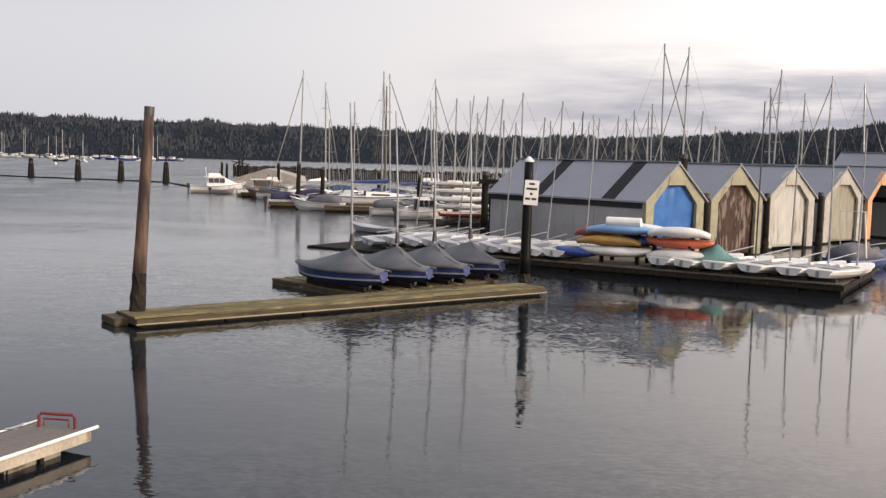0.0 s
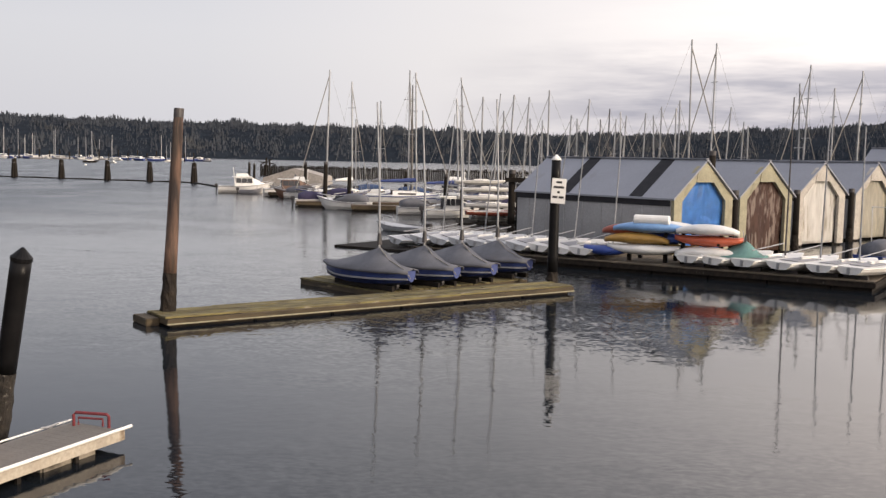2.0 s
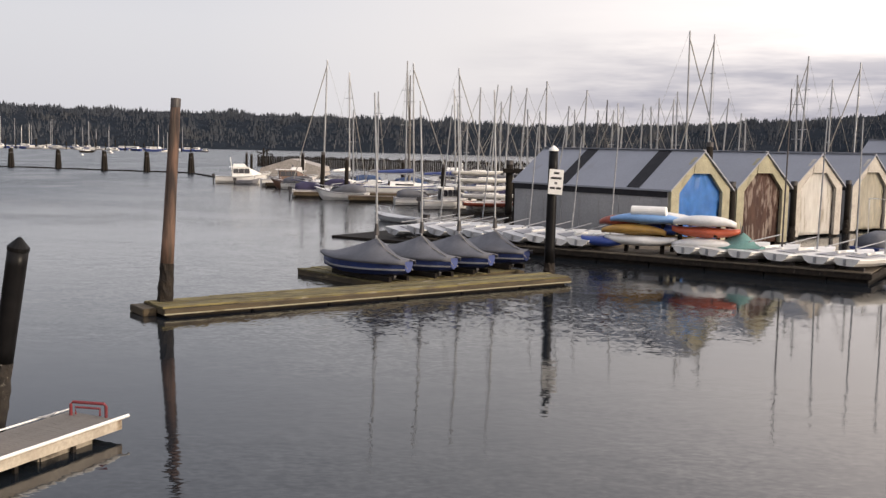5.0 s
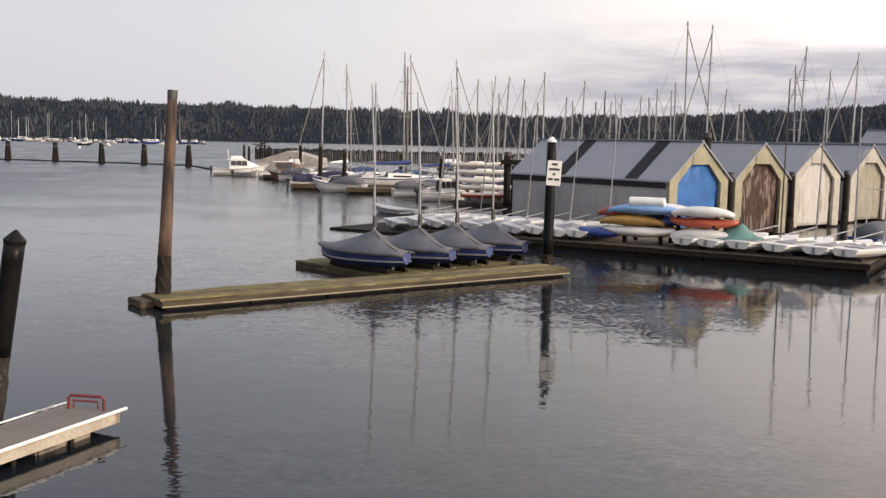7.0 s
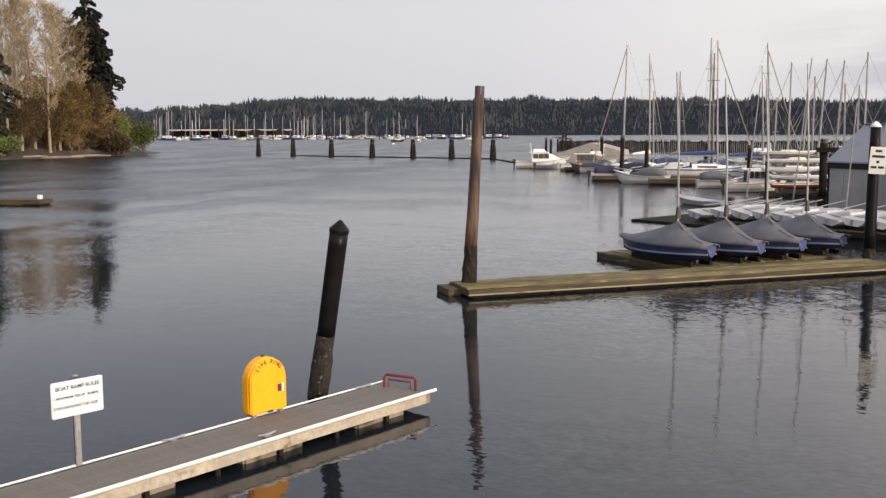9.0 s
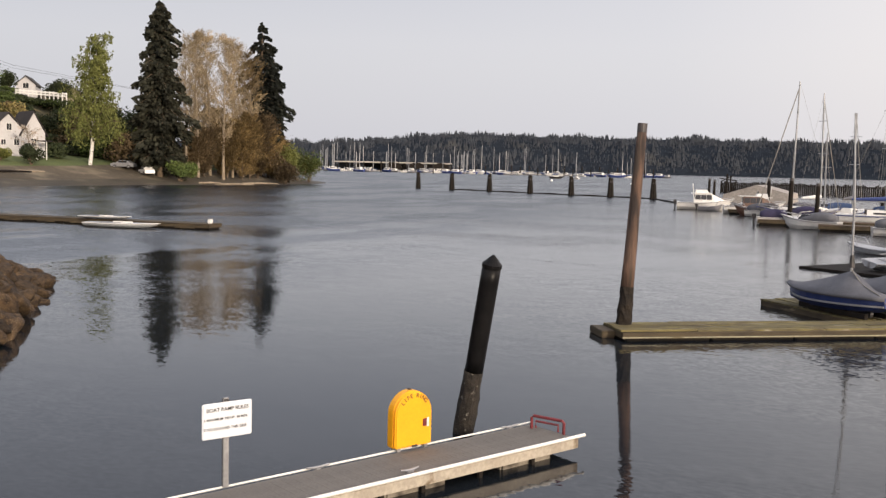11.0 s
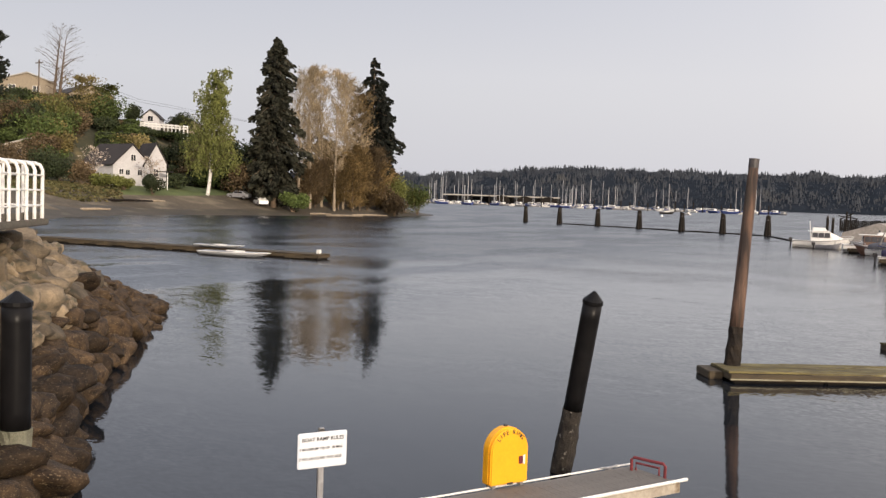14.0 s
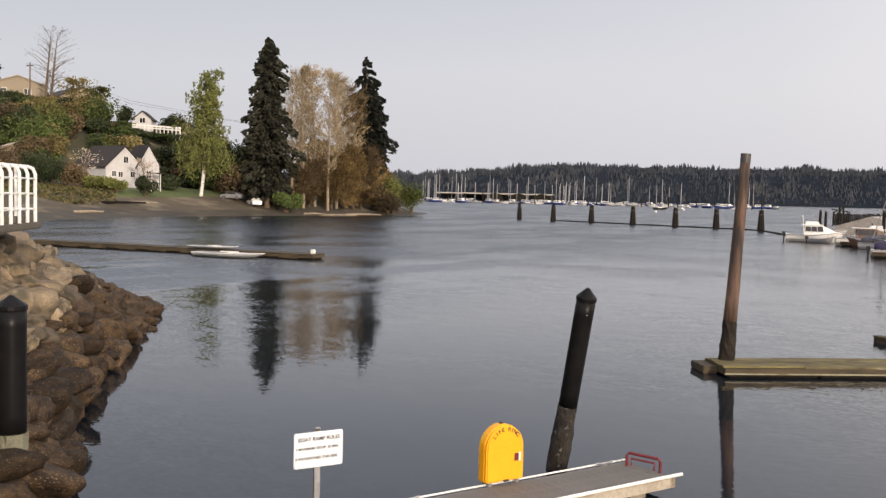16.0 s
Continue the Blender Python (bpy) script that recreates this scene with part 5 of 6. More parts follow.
TOE = [(-8.6, 5.6), (-11.3, 8.7), (-13.3, 9.9), (-15.4, 12.0), (-17.6, 14.1), (-21.9, 18.3), (-25.2, 21.6), (-27.3, 23.9), (-28.6, 25.4)]
BN = Vector((-0.66, -0.75))


def toe(f):
    i = min(int(f), len(TOE) - 2)
    return Vector(TOE[i]).lerp(Vector(TOE[i + 1]), f - i)


PROFILE = [(-2.0, -1.6), (0.0, -0.15), (0.6, 0.5), (1.6, 1.5), (2.6, 2.5), (3.4, 3.2), (5.5, 3.4), (14, 3.45)]


def bank_at(f, s):
    q = toe(f) + BN * s
    z = float(np.interp(s, [a for a, _ in PROFILE], [b for _, b in PROFILE]))
    end = max(0.0, f - 4.4) / 3.4
    return Vector((q.x, q.y, z * (1 - 0.92 * min(1, end) ** 1.2) if z > 0 else z))


bm = bm_new()
g = [[bm.verts.new(bank_at(i * 0.25, s) - Vector((0, 0, 0.25 + max(0, i * 0.25 - 4) * 0.2))) for s, _ in PROFILE] for i in range(33)]
for a, b in zip(g, g[1:]):
    for k in range(len(PROFILE) - 1):
        bm.faces.new((a[k], a[k + 1], b[k + 1], b[k]))
bmesh.ops.recalc_face_normals(bm, faces=bm.faces[:])
bank = tagged(link("embankment", bm, M_BANK, smooth=True), "steep bank faced with riprap rocks", "bank", kind="structure")


def rock_mesh(seed, m):
    """A quarried boulder: flat broken faces with worn edges and a rough skin."""
    rg = random.Random(seed)
    bm = bm_new()
    bmesh.ops.create_icosphere(bm, subdivisions=3, radius=0.5)
    cuts = [(Vector((rg.gauss(0, 1), rg.gauss(0, 1), rg.gauss(0, 1))).normalized(), rg.uniform(0.30, 0.44)) for _ in range(8)]
    for v in bm.verts:
        for nrm_, dd in cuts:
            e = v.co.dot(nrm_) - dd
            if e > 0:
                v.co -= nrm_ * e * 0.85
        v.co += Vector((noise.noise(v.co * 3 + Vector((seed, 0, 0))), noise.noise(v.co * 3 + Vector((0, seed, 0))), noise.noise(v.co * 3 + Vector((0, 0, seed))))) * 0.05
        v.co *= 1 + 0.16 * noise.noise(v.co * 5 + Vector((seed, 0, 0))) + 0.10 * noise.noise(v.co * 12)
        v.co.x *= 1.3
        v.co.z *= 0.8
    me = bpy.data.meshes.new("rock")
    for fc in bm.faces:
        fc.smooth = True
    bm.to_mesh(me)
    bm.free()
    me.materials.append(m)
    return me


ROCKS = [rock_mesh(k, M_ROCK) for k in range(8)]
ROCKSWET = [rock_mesh(k + 20, M_ROCKWET) for k in range(8)]
rng = random.Random(12)
count = 0
f = 0.45
while f < 7.9 and count < 780:
    span = (Vector(TOE[min(int(f) + 1, 8)]) - Vector(TOE[min(int(f), 7)])).length
    s = 0.35 if f < 5.5 else 0.05
    while s < 4.2:
        size = rng.choice((rng.uniform(0.28, 0.5), rng.uniform(0.45, 0.75), rng.uniform(0.6, 1.0))) * (1 if f < 5.4 else 0.75)
        q = bank_at(f + rng.uniform(-0.25, 0.25) / span, s + rng.uniform(-0.1, 0.1))
        q.z += size * rng.uniform(-0.08, 0.2)
        wet = q.z < 1.25 + 0.6 * noise.noise((q.x * 0.5, q.y * 0.5, 0))
        ob = new("rock", rng.choice(ROCKSWET if wet else ROCKS))
        ob.parent = bank
        ob.matrix_local = Matrix.LocRotScale(q, Euler((rng.uniform(-0.6, 0.6), rng.uniform(-0.6, 0.6), rng.uniform(0, 6.28))), (size * rng.uniform(0.9, 1.4), size, size * rng.uniform(0.75, 1.1)))
        count += 1
        s += size * 0.5
    f += 0.48 / span
# ---- white railing on the bank ----
rl = thing("railing", pose(0, 0, 0), "white-painted tubular railing with curved ends", "railing")
r0, r1 = Vector((-19.86, 13.83)), Vector((-16.71, 10.16))
rdir = (r1 - r0).normalized()
rp = Vector((-rdir.y, rdir.x))
zb = 3.42
for k in range(7):
    q = r0 + rdir * (0.6 * k)
    part("post", tube(bm_new(), [(q.x, q.y, zb - 0.1), (q.x, q.y, zb + 1.05), (q.x - rp.x * 0.05, q.y - rp.y * 0.05, zb + 1.17), (q.x - rp.x * 0.18, q.y - rp.y * 0.18, zb + 1.22)], [0.04] * 4, 8), M_WHITE, rl)
for z, o in ((1.22, 0.18), (0.28, 0.0), (0.62, 0.0), (0.95, 0.0)):
    a, b = r0 - rp * o, r0 + rdir * 4.2 - rp * o
    part("rail", rod((a.x, a.y, zb + z), (b.x, b.y, zb + z), 0.035 if z > 1 else 0.02, None, 8), M_WHITE, rl)
    a2 = r0 - rp * 2.0
    part("rail", rod((r0.x - rp.x * o, r0.y - rp.y * o, zb + z), (a2.x, a2.y, zb + z), 0.035 if z > 1 else 0.02, None, 8), M_WHITE, rl)
for k in range(1, 5):
    q = r0 - rp * (0.42 * k)
    part("post", rod((q.x, q.y, zb - 0.1), (q.x, q.y, zb + 1.22), 0.033), M_WHITE, rl)
M_SLAB = mat("stained concrete slab", (0.13, 0.115, 0.09), (0.085, 0.075, 0.06), 0.9, scale=1.5, fine=14, bump=0.4)
ab = thing("viewing_platform", heading(r0.x, r0.y, zb - 0.16, rdir.x, rdir.y), "grey platform with kickboard on a concrete pier", "platform")
part("slab", boxp(-0.12, -0.12, 0, 2.6, 7.5, 0.15, 0.03), M_SLAB, ab)
part("kickboard", boxp(0.05, 0.0, 0.154, 0.10, 7.4, 0.3, 0.01), M_SLAB, ab)
part("pier", boxp(0.6, 5.2, -2.4, 2.0, 7.2, -0.004, 0.03), M_SLAB, ab)

# ---- far float with a rowing boat ----
fd0 = Vector((-64.5, 43.6))
fdd = (Vector((-40.6, 47.3)) - fd0).normalized()
fd = plank_dock("dock", heading(fd0.x, fd0.y, 0, -fdd.y, fdd.x), 24.2, 1.5, 0.36, "long low weathered float off the beach", (M_DECK, M_FASCIA))
part("deck", boxp(-0.03, -0.03, 0.318, 24.23, 1.53, 0.36, 0.01), M_FASCIA, fd)
part("bollard", boxp(23.7, 0.6, 0.362, 23.95, 0.85, 0.62, 0.03), M_WHITE, fd)
for k in range(9):
    part("fender", boxp(1.0 + k * 2.6, -0.10, 0.05, 2.4 + k * 2.6, -0.034, 0.16, 0.01), M_FASCIA, fd)
b = open_dinghy(-48.0, 44.6, 0.985, 0.2, -0.1, None, boom=False, group="rowing boats", label="pale grey rowing boat beside the far float", hull_m=M_GELGREY)
b.scale = (1.0, 1.25, 0.9)
b = open_dinghy(-49.9, 45.9, 0.985, 0.2, 0.35, None, boom=False, group="rowing boats", label="upturned pale rowing boat on the far float", hull_m=M_GELGREY)
b.scale = (0.8, 0.9, 0.5)


# ---- trees ----
def polar(az, d, z=None):
    x, y = math.sin(radians(az)) * d, math.cos(radians(az)) * d
    return Vector((x, y, land_height(Vector((x, y)))[0] if z is None else z))


def leaves(name, pts, sizes, m, parent, seed, long=1.0, droop=0.0, axes=None):
    """Many small leaf clumps, each a bent pair of triangles, as one mesh."""
    rs_ = np.random.RandomState(seed)
    n = len(pts)
    P = np.array(pts, dtype=float)
    S = np.array(sizes, dtype=float)[:, None]
    A = np.array(axes, dtype=float) if axes is not None else rs_.normal(size=(n, 3))
    A += rs_.normal(size=(n, 3)) * (0.25 if axes is not None else 0)
    A[:, 2] -= droop
    A /= np.linalg.norm(A, axis=1)[:, None] + 1e-9
    Bv = np.cross(A, rs_.normal(size=(n, 3)))
    Bv /= np.linalg.norm(Bv, axis=1)[:, None] + 1e-9
    A, Bv = A * S * long, Bv * S
    N = np.cross(A, Bv) * 0.25 / S
    verts = np.stack([P - A, P + Bv + N, P + A, P - Bv + N], 1).reshape(-1, 3)
    faces = [(4 * i, 4 * i + 1, 4 * i + 2, 4 * i + 3) for i in range(n)]
    me = bpy.data.meshes.new(name)
    me.from_pydata(verts.tolist(), [], faces)
    me.materials.append(m)
    ob = new(name, me)
    ob.parent = parent
    return ob


M_BARK = mat("brown bark", (0.16, 0.115, 0.075), (0.09, 0.065, 0.045), 0.95, scale=2, fine=12, bump=0.6)
M_BARKPALE = mat("pale bark", (0.31, 0.25, 0.18), (0.20, 0.16, 0.115), 0.9, scale=2, fine=10, bump=0.4)
M_BIRCHBARK = mat("birch bark", (0.72, 0.70, 0.66), (0.55, 0.53, 0.49), 0.8, scale=3, fine=8, bump=0.3, c=(0.07, 0.06, 0.05), cpos=0.66, cscale=4)
M_CEDAR = leaf_mat("dark cedar sprays", (0.015, 0.017, 0.012), (0.030, 0.029, 0.019))
M_FIR = leaf_mat("dark fir needles", (0.012, 0.016, 0.013), (0.024, 0.027, 0.020))
M_BIRCH = leaf_mat("young birch leaves", (0.21, 0.225, 0.066), (0.135, 0.15, 0.045))
M_TWIG = leaf_mat("bare budding twigs", (0.33, 0.26, 0.165), (0.235, 0.185, 0.115))
M_GOLD = leaf_mat("golden catkins", (0.20, 0.16, 0.062), (0.13, 0.105, 0.042))
M_ALDER = leaf_mat("brown-gold alder twigs", (0.20, 0.138, 0.058), (0.12, 0.084, 0.038))
M_BROWNSHRUB = leaf_mat("brown bare shrubs", (0.11, 0.078, 0.042), (0.065, 0.047, 0.027))
M_GREENSHRUB = leaf_mat("fresh green shrub", (0.08, 0.105, 0.03), (0.05, 0.072, 0.022))
M_LIME = leaf_mat("lime green shrub", (0.125, 0.13, 0.036), (0.08, 0.088, 0.026))
M_DARKSHRUB = leaf_mat("dark evergreen shrub", (0.026, 0.036, 0.017), (0.042, 0.052, 0.023))
M_BLOSSOM = leaf_mat("pale blossom twigs", (0.46, 0.40, 0.34), (0.30, 0.25, 0.20))


def conifer(p, h, rad, m, label, seed, base=0.06, power=0.8, uneven=0.25, n=150, dens=80, leafsz=0.34, gaps=0.0, lean=0.0):
    """Boughs in a spiral up the trunk, each a flat drooping fan of sprays with an upturned tip."""
    t = thing("conifer", pose(*p), label, "tree")
    rg = random.Random(seed)
    part("trunk", tube(bm_new(), [(0, 0, -1), (0.1 + lean * 0.3, 0, h * 0.4), (lean, 0, h * 0.97)], [h * 0.019, h * 0.013, 0.05], 8), M_BARK, t)
    pts, sz, ax = [], [], []
    bmb = bm_new()
    for k in range(n):
        u = base + (1 - base) * ((k + rg.random()) / n) ** 0.92
        an = k * 2.39996 + rg.uniform(-0.5, 0.5)
        lump = 1 + uneven * noise.noise((math.cos(an) * 1.3 + seed, math.sin(an) * 1.3, u * 7))
        R = rad * (((1 - u) / (1 - base)) ** power + 0.03) * lump * rg.uniform(0.62, 1.12) * (0.6 + 0.4 * min(1, (u - base) / 0.3))
        if gaps and noise.noise((math.cos(an) * 1.2, math.sin(an) * 1.2, u * 7 + seed)) > 0.42 - gaps:
            continue
        o = Vector((lean * u, 0, u * h))
        dirv = Vector((math.cos(an), math.sin(an), 0))
        sidev = Vector((-dirv.y, dirv.x, 0))
        sag = rg.uniform(0.22, 0.5)
        tube(bmb, [tuple(o), tuple(o + dirv * R * 0.5 + Vector((0, 0, -0.1 * R * sag))), tuple(o + dirv * R * 0.92 + Vector((0, 0, -0.75 * R * sag)))], [0.07, 0.045, 0.02], 4)
        for b in range(int(dens * (0.35 + 0.65 * min(1.0, R / rad + 0.1)))):
            f_ = 0.12 + 0.88 * rg.random() ** 0.75
            q = o + dirv * R * f_ + sidev * rg.gauss(0, 0.20) * R * (1.15 - 0.75 * f_)
            drop = -sag * R * f_ * f_ * (1.0 if f_ < 0.85 else 0.92) - abs(rg.gauss(0, 0.10 * R + 0.1))
            pts.append((q.x, q.y, q.z + drop))
            sz.append(leafsz * rg.uniform(0.5, 1.15) * (0.55 + 0.45 * min(1, R / rad + 0.2)))
            ax.append((dirv.x + sidev.x * rg.uniform(-0.6, 0.6), dirv.y + sidev.y * rg.uniform(-0.6, 0.6), -0.55))
    part("branchwork", bmb, M_BARK, t)
    leaves("crown", pts, sz, m, t, seed, 1.5, 0.1, ax)
    return t


def birch(p, h, seed, label):
    """Two pale stems, arching limbs and long hanging strands of small leaves."""
    t = thing("tree", pose(*p), label, "tree")
    rg = random.Random(seed)
    pts, sz, ax = [], [], []
    bl = bm_new()
    for st, (bx, top, r0) in enumerate(((0.0, Vector((1.6, 0.6, h * 0.95)), 0.34), (-0.4, Vector((3.0, -0.8, h * 0.78)), 0.24))):
        foot = Vector((bx, 0.2 * st, -0.5))
        pth = [foot.lerp(top, k / 7) + Vector((0.9 * math.sin(k * 0.9 + st), 0.3 * math.sin(k * 1.7), 0)) * (k / 7) * (1 - k / 7) * 2 for k in range(8)]
        part("trunk", tube(bm_new(), [tuple(q) for q in pth], [r0 * (1 - 0.92 * k / 7) for k in range(8)], 9), M_BIRCHBARK, t, "white birch stem")
        for k in range(46):
            v = (k + rg.random()) / 46
            u = 0.22 + 0.77 * v
            i = min(6.99, u * 7)
            o = pth[int(i)].lerp(pth[int(i) + 1], i % 1)
            an = k * 2.39996 + rg.uniform(-0.4, 0.4)
            R = (7.0 - 5.3 * v) * rg.uniform(0.5, 1.12) * (0.8 if st else 1.0)
            rise = R * rg.uniform(0.35, 0.75)
            tip = o + Vector((math.cos(an) * R, math.sin(an) * R, rise))
            tip.z = min(tip.z, h - rg.uniform(0, 0.8))
            mid = o.lerp(tip, 0.55) + Vector((0, 0, 0.18 * R))
            tube(bl, [tuple(o), tuple(mid), tuple(tip)], [0.10 * (1.15 - u), 0.05 * (1.15 - u) + 0.012, 0.012], 5)
            for b in range(11):
                f_ = 0.22 + 0.78 * rg.random()
                a = o.lerp(mid, f_ / 0.55) if f_ < 0.55 else mid.lerp(tip, (f_ - 0.55) / 0.45)
                a = a + Vector((rg.gauss(0, 0.5), rg.gauss(0, 0.5), rg.gauss(0, 0.25)))
                hang = rg.uniform(0.8, 3.2) * (1.25 - 0.75 * v)
                sway = Vector((rg.uniform(-0.25, 0.25), rg.uniform(-0.25, 0.25), 0))
                for j in range(15):
                    g_ = rg.random()
                    q = a + sway * g_ * hang + Vector((rg.gauss(0, 0.16), rg.gauss(0, 0.16), -hang * g_))
                    if q.z > 2.6:
                        pts.append(tuple(q))
                        sz.append(rg.uniform(0.06, 0.14))
                        ax.append((sway.x * 2 + rg.gauss(0, 0.3), sway.y * 2 + rg.gauss(0, 0.3), -1.0))
    part("branchwork", bl, M_BARK, t)
    leaves("crown", pts, sz, M_BIRCH, t, seed, 1.9, 0, ax)
    return t


def broadleaf(p, h, rad, m, bark, label, seed, crown0=0.25, n_limb=26, n_twig=90, leafsz=0.35, long=1.0, up=0.6, shape="egg", trunk_r=0.25, stems=1, droop=0.0, m2=None, name="tree"):
    t = thing(name, pose(*p), label, "tree" if name == "tree" else "shrub")
    rg = random.Random(seed)
    pts, sz, ax = [], [], []
    bl = bm_new()
    for st in range(stems):
        lean = Vector((rg.uniform(-1, 1), rg.uniform(-1, 1), 0)) * (0.10 * h if stems > 1 else 0.03 * h)
        base = Vector((rg.uniform(-0.5, 0.5), rg.uniform(-0.5, 0.5), -0.5)) * (1 if stems > 1 else 0.1)
        pth = [base + lean * (k / 6) ** 1.3 + Vector((rg.uniform(-.15, .15), rg.uniform(-.15, .15), h * 0.93 * k / 6)) for k in range(7)]
        part("trunk", tube(bm_new(), [tuple(q) for q in pth], [trunk_r * (1 - 0.93 * k / 6) for k in range(7)], 8), bark, t)
        for k in range(n_limb):
            u = crown0 + (0.98 - crown0) * (k + rg.random()) / n_limb
            i = min(5.99, u / 0.93 * 6 if u < 0.92 else 5.99)
            o = pth[int(i)].lerp(pth[int(i) + 1], i % 1)
            v = (u - crown0) / (1 - crown0)
            R = rad * (math.sin(math.pi * (0.12 + 0.86 * v)) ** 0.7 if shape == "egg" else (0.55 + 0.45 * math.sin(math.pi * v))) * rg.uniform(0.6, 1.15)
            an = rg.uniform(0, 2 * math.pi)
            dirv = Vector((math.cos(an), math.sin(an), up * rg.uniform(0.5, 1.4)))
            tip = o + dirv * R * (1.0 if shape != "drop" else 0.55 + 0.5 * (1 - v))
            if tip.z > h:
                tip.z = h - rg.uniform(0, 0.05) * h
            mid = o.lerp(tip, 0.5) + Vector((0, 0, 0.06 * R))
            tube(bl, [tuple(o), tuple(mid), tuple(tip)], [trunk_r * 0.30 * (1.1 - u), trunk_r * 0.18 * (1.1 - u) + 0.01, 0.012], 5)
            for j in range(n_twig):
                f_ = 0.25 + 0.8 * rg.random()
                q = o.lerp(tip, f_) if f_ < 1 else tip
                sp_ = R * 0.19
                off = Vector((rg.gauss(0, sp_), rg.gauss(0, sp_), rg.gauss(0, sp_ * 0.8) - droop * rg.random() * R * 0.8))
                pts.append(tuple(q + off))
                sz.append(leafsz * rg.uniform(0.5, 1.2))
                ax.append((dirv.x + off.x * 0.5, dirv.y + off.y * 0.5, dirv.z - droop * 2.5))
    part("branchwork", bl, bark, t)
    if m2:
        cut = len(pts) // 2
        leaves("crown", pts[:cut], sz[:cut], m, t, seed, long, 0, ax[:cut])
        leaves("crown", pts[cut:], sz[cut:], m2, t, seed + 1, long, 0, ax[cut:])
    else:
        leaves("crown", pts, sz, m, t, seed, long, 0, ax)
    return t


def shrub(p, h, rad, m, label, seed, n=900, leafsz=0.3, bark=None):
    n, leafsz = int(n * 2.4), leafsz * 0.58
    t = thing("shrub", pose(*p), label, "shrub", "waterside shrubs")
    rg = random.Random(seed)
    pts, sz = [], []
    bl = bm_new()
    lobes = [(Vector((rg.uniform(-0.6, 0.6) * rad, rg.uniform(-0.6, 0.6) * rad, h * rg.uniform(0.3, 0.7))), rg.uniform(0.45, 0.7)) for _ in range(8)]
    for c_, s_ in lobes:
        tube(bl, [(rg.uniform(-.2, .2), rg.uniform(-.2, .2), -0.3), tuple(c_ * 0.5), tuple(c_ + Vector((0, 0, h * 0.25)))], [0.07, 0.045, 0.015], 5)
        for k in range(n // 8):
            v = Vector((rg.gauss(0, 1), rg.gauss(0, 1), rg.gauss(0, 1))).normalized() * (rg.random() ** 0.4)
            q = c_ + Vector((v.x * rad * s_, v.y * rad * s_, v.z * h * 0.42 * s_ * 1.2))
            if q.z > -0.2:
                pts.append(tuple(q))
                sz.append(leafsz * rg.uniform(0.5, 1.2))
    part("stemwork", bl, bark or M_BARK, t)
    leaves("crown", pts, sz, m, t, seed)
    return t


conifer(polar(-43.3, 185), 30.8, 5.9, M_CEDAR, "tall dense dark cedar beside the beach", 1, base=0.05, power=0.50, uneven=0.6, n=210, dens=120, leafsz=0.32)
conifer(polar(-37.9, 207), 30.5, 6.2, M_FIR, "tall ragged dark fir with a bare lower trunk", 2, base=0.30, power=0.60, uneven=0.8, n=105, dens=95, leafsz=0.36, gaps=0.14, lean=0.6)
conifer(polar(-37.2, 210), 24.0, 5.2, M_FIR, "tall ragged dark fir with a bare lower trunk", 8, base=0.28, power=0.6, uneven=0.8, n=80, dens=90, leafsz=0.36, gaps=0.14)
birch(polar(-46.95, 184), 23.2, 3, "white-barked birch with drooping fresh green leaves")
for k, (a, d, h) in enumerate(((-41.9, 189, 22.5), (-41.2, 191, 25.0), (-40.6, 195, 24.8), (-39.9, 193, 25.2), (-39.4, 197, 24.8), (-38.8, 200, 22.5), (-41.5, 198, 23.5), (-38.4, 203, 20.5), (-40.9, 199, 24.2), (-39.2, 203, 23.4))):
    broadleaf(polar(a, d), h + 2.2, 2.9, M_TWIG, M_BARKPALE, "tall bare cottonwood with pale budding twigs", 30 + k, crown0=0.24, n_limb=54, n_twig=66, leafsz=0.042, long=9.0, up=1.25, trunk_r=0.30, shape="col", m2=M_ALDER if k in (5, 7, 9) else None)
for k, (a, d, h, r) in enumerate(((-40.9, 193, 9, 3.4), (-39.8, 195, 10.5, 3.6), (-38.9, 197, 11.5, 3.4), (-38.0, 201, 12.5, 3.4), (-37.4, 205, 10, 3.0), (-40.3, 203, 12, 3.4), (-38.4, 209, 14, 3.4), (-37.0, 209, 8.5, 2.8), (-38.5, 199, 13, 3.0), (-41.6, 192, 7, 2.8))):
    broadleaf(polar(a, d), h, r, M_BROWNSHRUB if k % 3 == 0 else M_ALDER, M_BARK, "brown-gold alder thicket beneath the cottonwoods", 50 + k, crown0=0.08, n_limb=34, n_twig=110, leafsz=0.085, long=4.0, up=1.0, trunk_r=0.12, stems=2, name="alder_thicket")
for k, (a, d, h, r, m) in enumerate(((-36.5, 208, 9.0, 4.2, M_LIME), (-35.7, 211, 8.0, 4.2, M_GREENSHRUB), (-35.1, 213, 6.0, 3.0, M_LIME), (-42.2, 183, 4.5, 2.6, M_GREENSHRUB), (-36.8, 204, 6, 3, M_BROWNSHRUB), (-36.4, 199, 5, 2.4, M_BROWNSHRUB))):
    shrub(polar(a, d), h, r, m, "green waterside willow shrub" if m is M_GREENSHRUB else "yellow-green waterside willow shrub" if m is M_LIME else "brown leafless waterside shrub", 70 + k, 1500, 0.26)
